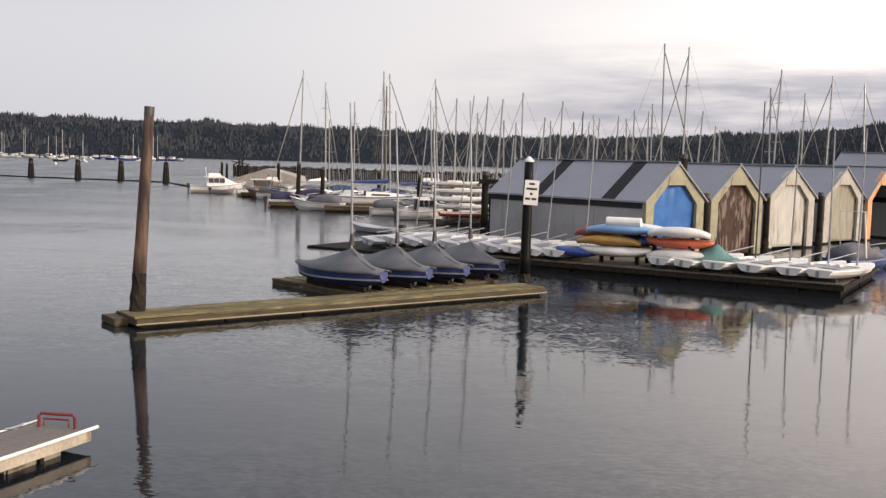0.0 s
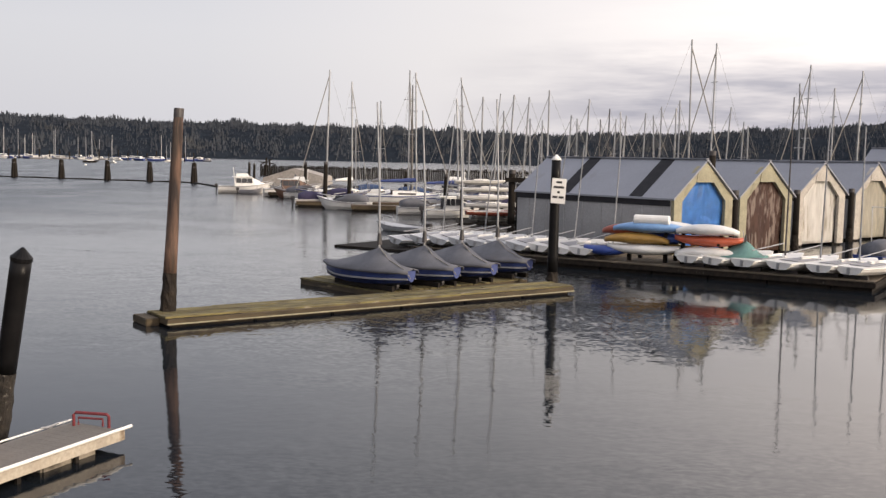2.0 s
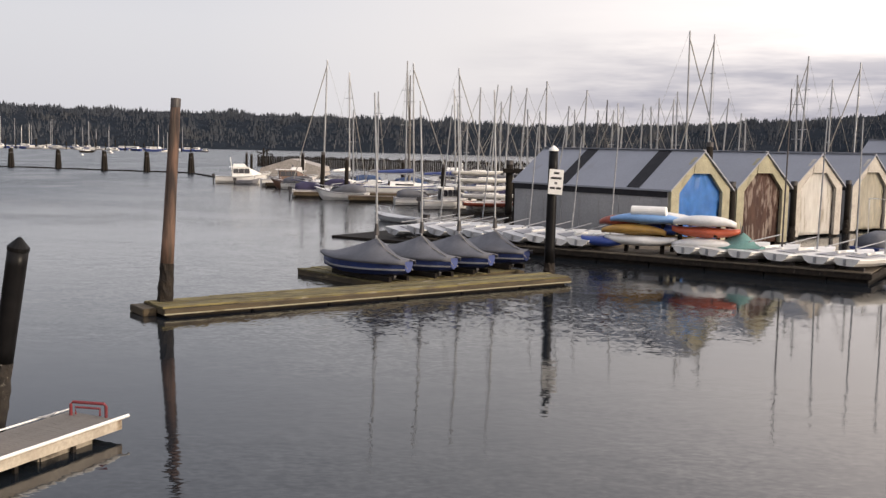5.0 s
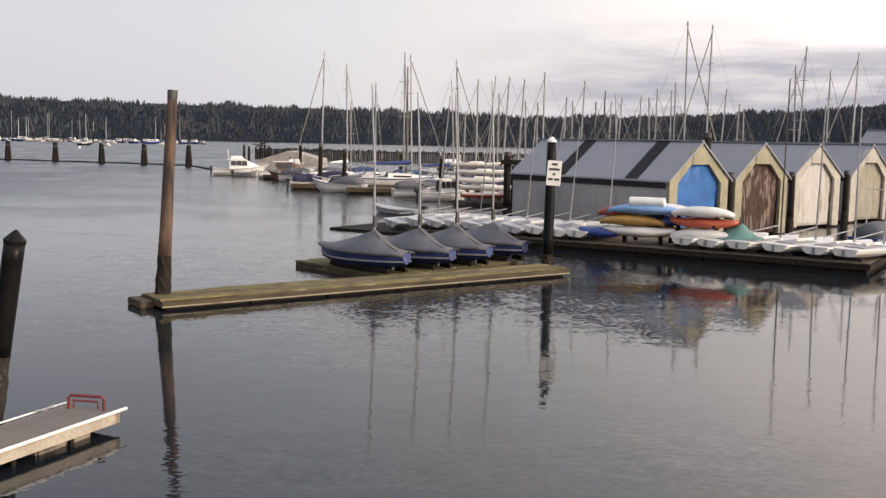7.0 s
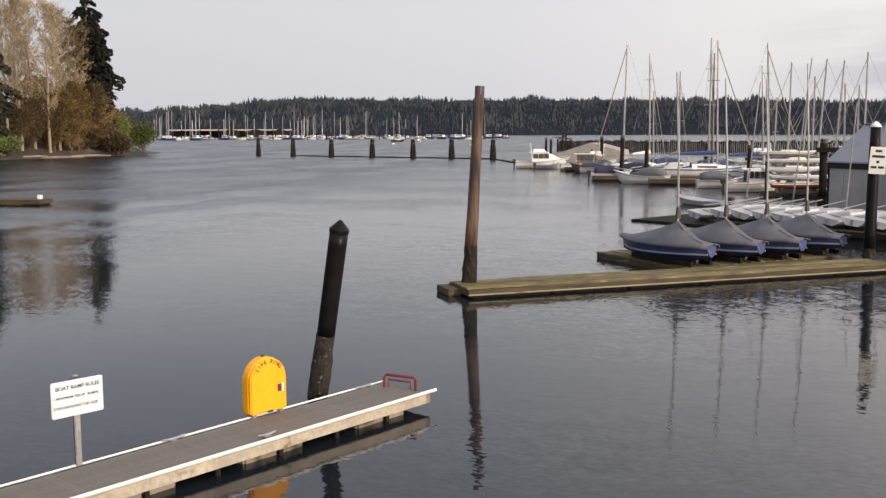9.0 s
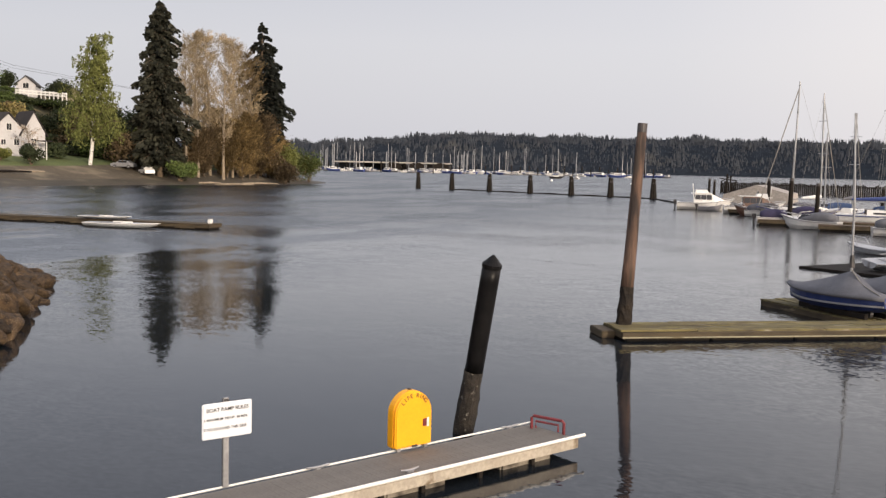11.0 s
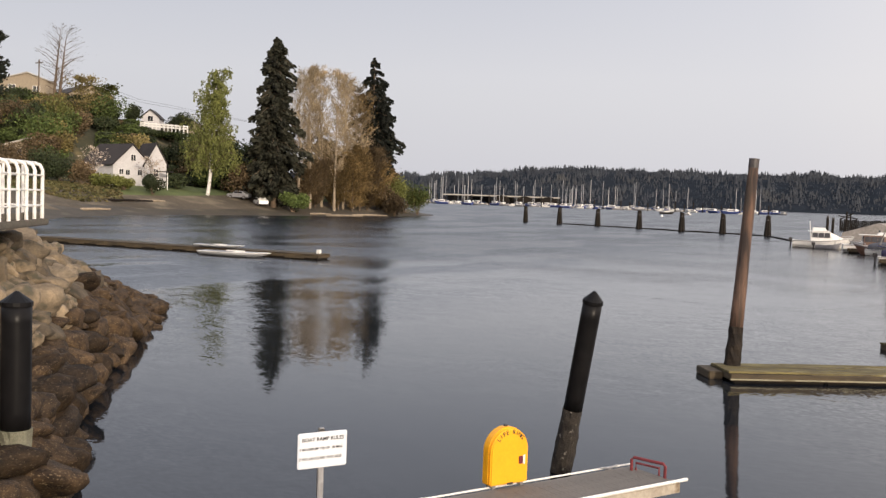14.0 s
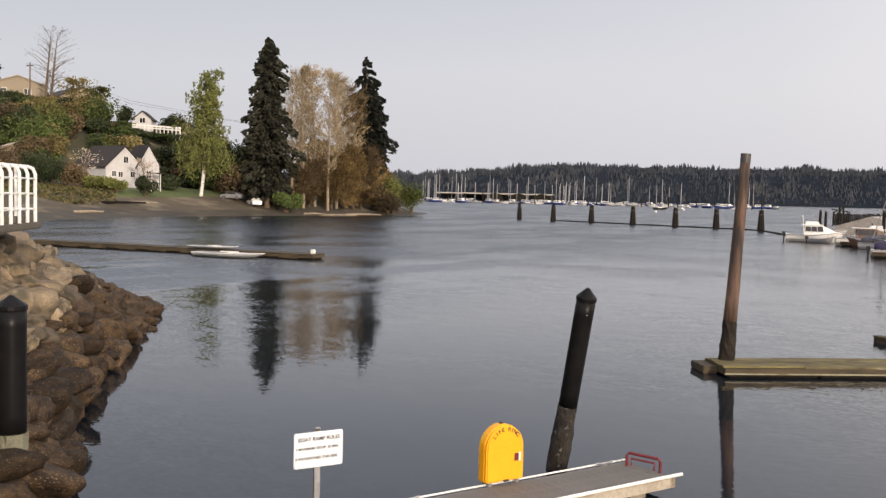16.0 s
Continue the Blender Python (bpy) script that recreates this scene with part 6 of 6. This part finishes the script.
# hillside planting
rng = random.Random(77)
for k in range(165):
    a = rng.uniform(-60, -43.5)
    d = rng.uniform(200, 250) if k % 3 else rng.uniform(188, 210)
    if -53.5 < a < -47.3 and d < 214:
        d += 16
    if -52.2 < a < -46.5 and d > 209:
        continue
    m = rng.choice((M_DARKSHRUB, M_GREENSHRUB, M_BROWNSHRUB, M_GOLD, M_DARKSHRUB, M_LIME, M_GREENSHRUB))
    h = rng.uniform(4, 8.5)
    h = min(h, max(1.6, 4.2 + d * (0.052 if a > -52.4 else 0.088) - polar(a, d).z))
    shrub(polar(a, d), h, max(2.4, h * rng.uniform(0.5, 0.75)), m, {0: "dark evergreen hillside shrub", 1: "green shrub on the hillside", 2: "brown leafless hillside shrub", 3: "golden budding hillside shrub", 4: "yellow-green budding hillside shrub", 5: "pale leafless twiggy hillside shrub"}[[M_DARKSHRUB, M_GREENSHRUB, M_BROWNSHRUB, M_GOLD, M_LIME, M_TWIG].index(m)], 100 + k, 850, 0.36)
for a, d, h, r, m, lab in ((-54.6, 178, 5.6, 3.6, M_DARKSHRUB, "rounded olive-green shrub by the bank"), (-53.6, 176, 4.4, 2.4, M_BROWNSHRUB, "brown leafless shrub by the house"), (-52.3, 175, 2.6, 2.6, M_LIME, "low lime green shrub by the house"), (-51.4, 176, 2.2, 1.6, M_LIME, "low lime green shrub by the house"), (-49.9, 176, 3.4, 1.8, M_DARKSHRUB, "dark shrub before the house"),
                           (-55.6, 175, 6.0, 3.4, M_DARKSHRUB, "rounded olive-green shrub by the bank"), (-57.2, 172, 6.5, 4, M_BROWNSHRUB, "brown leafless shrub by the bank"), (-48.6, 188, 3.2, 2.4, M_DARKSHRUB, "dark hedge shrub by the lawn"), (-44.4, 193, 3.0, 3.2, M_DARKSHRUB, "dark hedge shrub by the lawn"), (-45.5, 195, 2.6, 3.2, M_DARKSHRUB, "dark hedge shrub by the lawn"), (-46.6, 196, 2.6, 3.2, M_DARKSHRUB, "dark hedge shrub by the lawn"), (-47.6, 197, 3.0, 3.2, M_DARKSHRUB, "dark hedge shrub by the lawn")):
    shrub(polar(a, d), h, r, m, lab, int(a * -10), 1200, 0.26)
rng = random.Random(314)
for k in range(26):
    a, d = rng.uniform(-52.5, -46.0), rng.uniform(200, 216)
    m = rng.choice((M_DARKSHRUB, M_DARKSHRUB, M_GREENSHRUB, M_BROWNSHRUB))
    h = min(rng.uniform(2.2, 3.6), max(1.4, 4.2 + d * 0.052 - polar(a, d).z))
    shrub(polar(a, d), h, h * 0.9, m, {0: "dark evergreen shrub above the cottage", 1: "green shrub above the cottage roof", 2: "brown leafless shrub above the cottage"}[[M_DARKSHRUB, M_GREENSHRUB, M_BROWNSHRUB].index(m)], 500 + k, 850, 0.32)
for k in range(6):
    shrub(polar(-46.4 + k * 0.5, 214), 8.0 + (k % 2), 4.0, M_DARKSHRUB, "tall dark hedge shrub behind the lawn", 600 + k, 1300, 0.34)
broadleaf(polar(-50.0, 179), 5.5, 2.2, M_BLOSSOM, M_BARK, "small fruit tree in pale blossom before the house", 91, 0.2, 22, 26, 0.10, 1.6, 0.8, trunk_r=0.1)
broadleaf(polar(-53.0, 178), 6.5, 2.6, M_BLOSSOM, M_BARK, "small bare garden tree beside the house", 92, 0.2, 22, 14, 0.07, 3.0, 0.8, trunk_r=0.12)
broadleaf(polar(-55.0, 230), 19.5, 4.6, M_BROWNSHRUB, M_BARK, "leafless forked tree on the hilltop", 93, 0.22, 34, 9, 0.03, 14.0, 0.7, trunk_r=0.42, stems=2)
broadleaf(polar(-53.5, 228), 9.0, 3.4, M_GOLD, M_BARK, "budding golden tree on the hilltop", 94, 0.2, 24, 60, 0.16, 1.6, 0.9, trunk_r=0.16)
broadleaf(polar(-52.3, 226), 8.0, 3.0, M_LIME, M_BARK, "yellow-green budding tree on the hill", 95, 0.2, 22, 60, 0.18, 1.4, 0.8, trunk_r=0.16)
broadleaf(polar(-58.0, 205), 17.0, 2.6, M_FIR, M_BARK, "dark columnar conifer on the hill", 96, 0.1, 40, 60, 0.3, 1.4, 0.8, trunk_r=0.2)
shrub(polar(-48.6, 226), 6.5, 3.2, M_DARKSHRUB, "dark spiky evergreen by the hilltop fence", 97, 1500, 0.3)
shrub(polar(-51.0, 232), 5.0, 2.0, M_DARKSHRUB, "dark evergreen by the hilltop house", 98, 900, 0.3)
for k in range(9):
    shrub(polar(-51.6 + k * 0.55, 222), max(1.4, 4.2 + 222 * 0.055 - polar(-51.6 + k * 0.55, 222).z), 2.2, M_GREENSHRUB if k % 3 else M_DARKSHRUB, "clipped hedge shrub below the hilltop fence", 400 + k, 700, 0.26)

rng = random.Random(808)
for k in range(70):
    a, d = rng.uniform(-60, -45.5), rng.uniform(192, 232)
    if -52.6 < a < -48.0 and d < 200:
        d += 14
    p = polar(a, d)
    m = rng.choice((M_DARKSHRUB, M_DARKSHRUB, M_GREENSHRUB))
    h = min(rng.uniform(2.4, 5.0), max(1.4, 4.2 + d * (0.052 if a > -52.4 else 0.080) - p.z))
    shrub(p, h, max(2.2, h * 0.8), m, "dark evergreen shrub covering the slope" if m is M_DARKSHRUB else "low green shrub covering the slope", 900 + k, 700, 0.3)

# ---- houses ----
M_HOUSE = mat("white clapboard", (0.56, 0.55, 0.56), (0.48, 0.47, 0.48), 0.7, scale=1, fine=10, bump=0.1)
M_SHINGLE = mat("dark roof shingles", (0.034, 0.028, 0.028), (0.022, 0.019, 0.019), 0.9, scale=0.6, fine=6, bump=0.4)
M_TANWALL = mat("tan siding", (0.30, 0.25, 0.18), (0.23, 0.19, 0.14), 0.8)


def house(p, turn, w, depth, eave, ridge, label, wall=M_HOUSE, roof=M_SHINGLE, windows=(), name="house", over=0.4):
    """A gabled house; its gable faces local -y."""
    s = thing(name, pose(p.x, p.y, p.z, 0, 0, turn), label, "house")
    h = w / 2
    bm = bm_new()
    loft(bm, [[(-h, y, -4.0), (h, y, -4.0), (h, y, eave), (0, y, ridge), (-h, y, eave)] for y in (0, depth)])
    bmesh.ops.recalc_face_normals(bm, faces=bm.faces[:])
    part("wall", bm, wall, s)
    for sx in (-1, 1):
        dz = (ridge - eave) * over / h
        q = [(0, ridge + 0.03), (sx * (h + over), eave - dz + 0.03), (sx * (h + over), eave - dz + 0.22), (0, ridge + 0.25)]
        bm = bm_new()
        loft(bm, [[(a, -over, b) for a, b in q], [(a, depth + over, b) for a, b in q]])
        bmesh.ops.recalc_face_normals(bm, faces=bm.faces[:])
        part("roof", bm, roof, s)
    for x, z, ww, hh_ in windows:
        wd = part("window", boxp(x - ww / 2 - 0.08, -0.06, z - 0.08, x + ww / 2 + 0.08, -0.003, z + hh_ + 0.08), M_WHITE, s)
        part("pane", boxp(x - ww / 2, -0.08, z, x + ww / 2, -0.062, z + hh_), M_GLASS, wd)
        part("muntin", boxp(x - 0.03, -0.09, z, x + 0.03, -0.082, z + hh_), M_WHITE, wd)
    return s


def facing(az):
    return -az


h1 = polar(-51.0, 184)
house(Vector((h1.x, h1.y, 5.0)), 86, 7.6, 9.5, 3.1, 6.5, "white clapboard cottage with a dark shingle roof", windows=((0.2, 3.7, 0.9, 1.1), (-2.2, 1.3, 0.8, 0.9), (-0.9, 1.2, 0.8, 0.9), (1.6, 1.2, 0.9, 1.0)))
h2 = polar(-49.75, 186)
house(Vector((h2.x, h2.y, 5.0)), 72, 4.0, 6, 3.4, 6.9, "steep white gabled wing of the cottage", windows=((0, 1.2, 0.8, 1.2),))
pq = polar(-49.35, 183)
pc = thing("porch", pose(pq.x, pq.y, 5.0, 0, 0, 30), "small porch with white posts beside the cottage", "porch")
for a in (-0.8, 0.8):
    part("post", boxp(a - 0.06, -0.06, -1.2, a + 0.06, 0.06, 1.9), M_WHITE, pc)
part("roof", boxp(-1.2, -0.4, 1.902, 1.2, 2.0, 2.1, 0.05), M_SHINGLE, pc)
h4 = polar(-56.2, 192)
house(Vector((h4.x, h4.y, 8.2)), 60, 8, 9, 2.6, 3.9, "low tan bungalow behind shrubs", wall=M_TANWALL, roof=M_GREYTRIM, windows=((-2, 0.9, 1.2, 1.1), (1.5, 0.9, 1.2, 1.1)))
h5 = polar(-53.2, 250)
house(Vector((h5.x, h5.y, 22.0)), 75, 11, 14, 3.2, 5.6, "large tan hilltop house with a dark roof", wall=M_TANWALL, windows=((-3, 1.2, 1.6, 1.4), (0, 1.2, 1.6, 1.4), (3, 1.2, 1.6, 1.4)))
h6 = polar(-50.1, 250)
house(Vector((h6.x, h6.y, 19.0)), 40, 4.2, 7, 1.9, 3.7, "white gabled hilltop house", windows=((0, 1.0, 1.2, 1.2),))
h7 = polar(-48.2, 246)
house(Vector((h7.x, h7.y, 17.6)), 60, 8, 9, 1.6, 3.4, "low brown hilltop bungalow", wall=M_TANWALL)
h8 = polar(-56.4, 240)
house(Vector((h8.x, h8.y, 23.5)), 60, 12, 11, 3.0, 5.0, "tan hilltop house with a grey roof", wall=M_TANWALL, roof=M_GREYTRIM, windows=((-3, 1.0, 1.4, 1.2), (2, 1.0, 1.4, 1.2)))
fa, fb = polar(-50.6, 225, 17.2), polar(-48.1, 221, 16.6)
fe = thing("fence", pose(0, 0, 0), "long white board fence on the hilltop", "fence")
for k in range(13):
    q = fa.lerp(fb, k / 12)
    part("post", boxp(q.x - 0.09, q.y - 0.09, q.z - 2.0, q.x + 0.09, q.y + 0.09, q.z + 1.0), M_WHITE, fe)
for z in (0.25, 0.75):
    bm = bm_new()
    loft(bm, [[(q.x + 0.1, q.y - 0.13, q.z + z - 0.16), (q.x + 0.16, q.y - 0.13, q.z + z - 0.16), (q.x + 0.16, q.y - 0.13, q.z + z + 0.16), (q.x + 0.1, q.y - 0.13, q.z + z + 0.16)] for q in (fa, fb)])
    bmesh.ops.recalc_face_normals(bm, faces=bm.faces[:])
    part("rail", bm, M_WHITE, fe)
up = polar(-55.8, 222)
ut = thing("utility_pole", pose(up.x, up.y, up.z), "brown timber utility pole with a crossarm", "utility pole")
part("pole", rod((0, 0, -1), (0, 0, 29.6 - up.z), 0.16, 0.12), M_BARK, ut)
part("crossarm", boxp(-1.2, -0.07, 28.8 - up.z, 1.2, 0.07, 29.0 - up.z), M_BARK, ut)
for k, zz in enumerate((28.9, 28.3)):
    cb = thing("power_cable", pose(0, 0, 0), "thin dark overhead power cable", "cable", "overhead cables")
    e = polar(-42, 262, 22)
    part("wire", tube(bm_new(), [(up.x, up.y, zz), ((up.x * 2 + e.x) / 3, (up.y * 2 + e.y) / 3, zz - 5.2), (e.x, e.y, e.z - 2)], [0.025] * 3, 4), M_MASTDARK, cb)


def car(p, turn, m, label):
    s = thing("car", pose(p.x, p.y, p.z, 0, 0, turn), label, "car", "parked cars")
    bm = bm_new()
    prof = [(-2.1, 0.3), (-2.1, 0.8), (-1.7, 0.95), (-1.0, 1.0), (-0.5, 1.42), (0.9, 1.42), (1.5, 1.0), (2.05, 0.92), (2.1, 0.3)]
    loft(bm, [[(x, y * (0.86 if z > 1.1 else 1), z) for x, z in prof] for y in (-0.85, -0.8, 0.8, 0.85)])
    bmesh.ops.recalc_face_normals(bm, faces=bm.faces[:])
    part("body", bm, m, s)
    for y in (-0.87, 0.87):
        part("side_window", boxp(-0.6, y - 0.02, 1.02, 0.95, y + 0.02, 1.33), M_GLASS, s)
        for x in (-1.3, 1.3):
            wh = part("wheel", tube(bm_new(), [(x, y - 0.1, 0.32), (x, y + 0.1, 0.32)], [0.32, 0.32], 14), M_MASTDARK, s)
            part("rim", tube(bm_new(), [(x, y - 0.11, 0.32), (x, y + 0.11, 0.32)], [0.17, 0.17], 10), M_METAL, wh)
    return s


car(polar(-45.2, 186), 20, M_METAL, "silver parked car at the lawn's edge")
car(polar(-44.0, 184), -30, M_WHITE, "white parked car beside the cedar")
# driftwood on the beach
rng = random.Random(8)
for k, (a, d, L) in enumerate(((-40.3, 184, 7), (-38.8, 190, 6), (-52.2, 164, 8), (-51.6, 166, 7), (-38.2, 192, 5), (-41.2, 183, 4), (-53.6, 150, 4))):
    p = polar(a, d)
    an = rng.uniform(0.2, 0.9)
    dl = thing("driftwood_log", pose(p.x, p.y, p.z), "pale driftwood log lying on the beach", "log", "driftwood")
    part("log", tube(bm_new(), [(0, 0, 0.1), (math.cos(an) * L / 2, math.sin(an) * L / 2, 0.22), (math.cos(an) * L, math.sin(an) * L, 0.2)], [0.22, 0.19, 0.13], 8), M_BARKPALE if k != 2 else M_DARKWOOD, dl)
bp_ = polar(-36.25, 203)
pb = thing("beach_post", pose(bp_.x, bp_.y, 0), "dark timber post on the beach", "post")
part("post", rod((0, 0, -1), (0, 0, 3.2), 0.28, 0.25), M_DARKWOOD, pb)
pts, sz = [], []
rng = random.Random(10)
for k in range(2600):
    p = polar(rng.uniform(-58, -51.5), rng.uniform(158, 178))
    if p.z > 1.6:
        pts.append((p.x, p.y, p.z + 0.1))
        sz.append(rng.uniform(0.15, 0.4))
wd = thing("weedy_bank", pose(0, 0, 0), "rough dry grass and weeds above the beach", "grass", kind="stuff")
leaves("tufts", pts, sz, leaf_mat("dry grass tufts", (0.115, 0.092, 0.043), (0.06, 0.066, 0.025)), wd, 4)["kind"] = "stuff"

# ---- far marina and anchored boats ----


def far_sail(x, y, h, hull_m, turn, ketch=False, label="distant moored sailing boat with a bare mast"):
    L = h * 0.5
    s = thing("sailing_boat", pose(x, y, 0, 0, 0, turn), label, "sailing boat", "boats of the far marina")
    hull_part(L, L * 0.3, L * 0.13, -0.1, hull_m, s, n=6)
    part("cabin", boxp(-L * 0.09, L * 0.3, L * 0.12, L * 0.09, L * 0.65, L * 0.18), M_WHITE, s)
    part("mast", rod((0, L * 0.58, 0.4), (0, L * 0.56, h), 0.22, 0.16, 5), M_ALU, s)
    part("boom", rod((0, L * 0.55, L * 0.25), (0, L * 0.15, L * 0.25), 0.18, 0.18, 5), M_BLUECAN, s)
    if ketch:
        part("mizzen_mast", rod((0, L * 0.2, 0.4), (0, L * 0.2, h * 0.8), 0.15, 0.12, 5), M_ALU, s)
        part("stay", rod((0, L, 1), (0, L * 0.56, h), 0.05, 0.05, 4), M_ROPE, s)
    return s


def far_motor(x, y, L, turn, hull_m=M_GEL):
    s = thing("motor_boat", pose(x, y, 0, 0, 0, turn), "distant moored motor cruiser with white cabin", "motor boat", "boats of the far marina")
    hull_part(L, L * 0.34, L * 0.16, -0.1, hull_m, s, n=6)
    part("cabin", boxp(-L * 0.12, L * 0.25, L * 0.15, L * 0.12, L * 0.65, L * 0.30, 0.1), M_WHITE, s)
    part("window", boxp(-L * 0.125, L * 0.3, L * 0.21, L * 0.125, L * 0.66, L * 0.26), M_GLASS, s)
    return s


rng = random.Random(41)
ref_s = [far_sail(*far_xy(-34.2 + k * 0.4, 700), h, (M_HULLGREY, M_GEL, M_NAVY)[k], 80) for k, h in enumerate((13.5, 16.0, 18.5))]
for k in range(62):
    a = rng.uniform(-35.2, -22.5) if k < 52 else rng.uniform(-22.5, -15)
    q = far_xy(a, rng.uniform(640, 800))
    copy_thing(ref_s[rng.randrange(3)], pose(q.x, q.y, 0, 0, 0, rng.uniform(40, 140)))
ref_m = [far_motor(*far_xy(-33 + k * 3, 640), L, 90, (M_GEL, M_HULLGREY, M_NAVY)[k]) for k, L in enumerate((5.5, 7, 9))]
for k in range(90):
    a = rng.uniform(-35.0, -14.5)
    q = far_xy(a, rng.uniform(600, 720))
    copy_thing(ref_m[rng.randrange(3)], pose(q.x, q.y, 0, 0, 0, rng.choice((rng.uniform(60, 120), rng.uniform(-120, -60)))))
cs0 = far_xy(-31.5, 760)
for k in range(5):
    q = far_xy(-33.0 + k * 1.35, 770)
    s = thing("covered_moorage", pose(q.x, q.y, 0, 0, 0, 27), "distant covered moorage with a pale low roof", "boathouse", "covered moorages")
    part("roof", boxp(-9, 0, 6.0, 9, 30, 7.0, 0.2), M_GREYTRIM, s)
    for b in (-8.8, 8.2):
        part("post", boxp(b, 0.2, 0, b + 0.6, 0.8, 5.99), M_DARKWOOD, s)
    part("back_wall", boxp(-8.8, 28, 0, 8.8, 29, 5.99), M_DARK, s)
    if k > 1:
        bm = bm_new()
        loft(bm, [[(7 * math.cos(a), y, 2 + 5.0 * math.sin(a)) for a in [math.pi * i / 8 for i in range(9)]] for y in (-6, -0.1)])
        bmesh.ops.recalc_face_normals(bm, faces=bm.faces[:])
        part("arched_shelter", bm, M_DARKWOOD, s)
fw = thing("far_walkway", pose(0, 0, 0), "distant floating walkway of the far marina", "dock")
bm = bm_new()
loft(bm, [[(q.x, q.y, 0), (q.x, q.y, 0.8), (q.x, q.y + 3, 0.8), (q.x, q.y + 3, 0)] for q in [far_xy(a, 690) for a in range(-35, -14)]])
part("deck", bm, M_GREYTRIM, fw)
for k in range(40):
    q = far_xy(-35 + k * 0.5, 655 + 30 * math.sin(k * 2.1))
    pq_ = thing("mooring_pile", pose(q.x, q.y, 0), "distant dark mooring pile", "pile", "far mooring piles")
    part("shaft", rod((0, 0, -1), (0, 0, 5.5 + math.sin(k * 3.3)), 0.4, 0.36, 6), M_DARKWOOD, pq_)
far_sail(-166, 425, 13.5, M_DARKWOOD, -60, True, "dark-hulled ketch lying at anchor")
far_sail(-172, 560, 11.5, M_GEL, -70, True, "white ketch lying at anchor")
far_motor(-150, 420, 4, 60)
for x, y in ((-90, 300), (-128, 330)):
    by = thing("mooring_buoy", pose(x, y, 0), "small pale mooring buoy on the water", "buoy")
    part("ball", tube(bm_new(), [(0, 0, -0.3), (0, 0, 0.0), (0, 0, 0.35), (0, 0, 0.6)], [0.2, 0.4, 0.38, 0.1], 10), M_WHITE, by)

# ---- the quay on which the camera stands ----
qy = tagged(link("quay", boxp(-7.2, -60, -4, 60, 2.0, 2.6, 0.05), M_GREYTRIM), "grey concrete quay above the harbour", "quay", kind="structure")

# ---- planks of the docks ----
rng = random.Random(9)
for dock, length, width, top, w, gap, over, m, seed, along in PLANKS:
    rg = random.Random(seed)
    shared = []
    for k in range(4):
        j = rg.uniform(-0.01, 0.01)
        shared.append((boxp(0, -over + j, -0.045, w, width + over + j, 0.0, 0.006 if gap > 0.002 else 0.0012), None))
    meshes = []
    for b_, _ in shared:
        me = bpy.data.meshes.new("plank")
        b_.to_mesh(me)
        b_.free()
        me.materials.append(m)
        meshes.append(me)
    if along == "long":
        # boards running the length of the float, butted at staggered joints
        rows_ = int(width / (w + gap))
        for r_ in range(rows_):
            k = -rg.uniform(0.0, 2.0)
            while k < length:
                a, b = max(k, -over), min(k + 3.4, length + over)
                if b - a > 0.2:
                    y0 = (w + gap) * r_ + (width - rows_ * (w + gap)) / 2
                    o = part("plank", boxp(a + 0.004, y0, -0.05, b - 0.004, y0 + w, 0, 0.008), m, dock)
                    o.location.z = top + rg.uniform(-0.012, 0.008)
                k += 3.4
        continue
    k = 0.0
    while k + w <= length + 0.01:
        ob = new("plank", meshes[rg.randrange(4)])
        ob.parent = dock
        dz, tw = (rg.uniform(-0.006, 0.006), rg.uniform(-0.4, 0.4)) if gap > 0.002 else (0.0, 0.0)
        ob.matrix_local = pose(-0.02, k, top + dz, 0, 0, 90 + tw) if along else pose(k, 0, top + dz, tw * 0.5, 0, tw)
        k += w + gap

# the floats with their piles, dinghies and signs settle low in the water, each group about the quay's edge height
def settle(things, about, grow):
    m = Matrix.Translation(about) @ Matrix.Scale(grow, 4) @ Matrix.Translation(-about)
    for ob in things:
        ob.matrix_world = m @ ob.matrix_world


tops = [ob for ob in bpy.data.objects if ob.parent is None]
settle([ob for ob in tops if ob in (dock_main, dock_side) or ob.name in ("timber_pile", "sign_pile", "notice_board") or (ob.name.startswith("covered_dinghy") and ob.scale.z > 0.95)], Vector((0, 0, 4.2)), 1.04)
settle([ob for ob in tops if ob in (dock_near, rs, lr, hp) or ob.name.startswith("deck_cleat") or ob.name == "sleeved_pile"], Vector((-0.03, 0.0, 4.2)), 1.058)
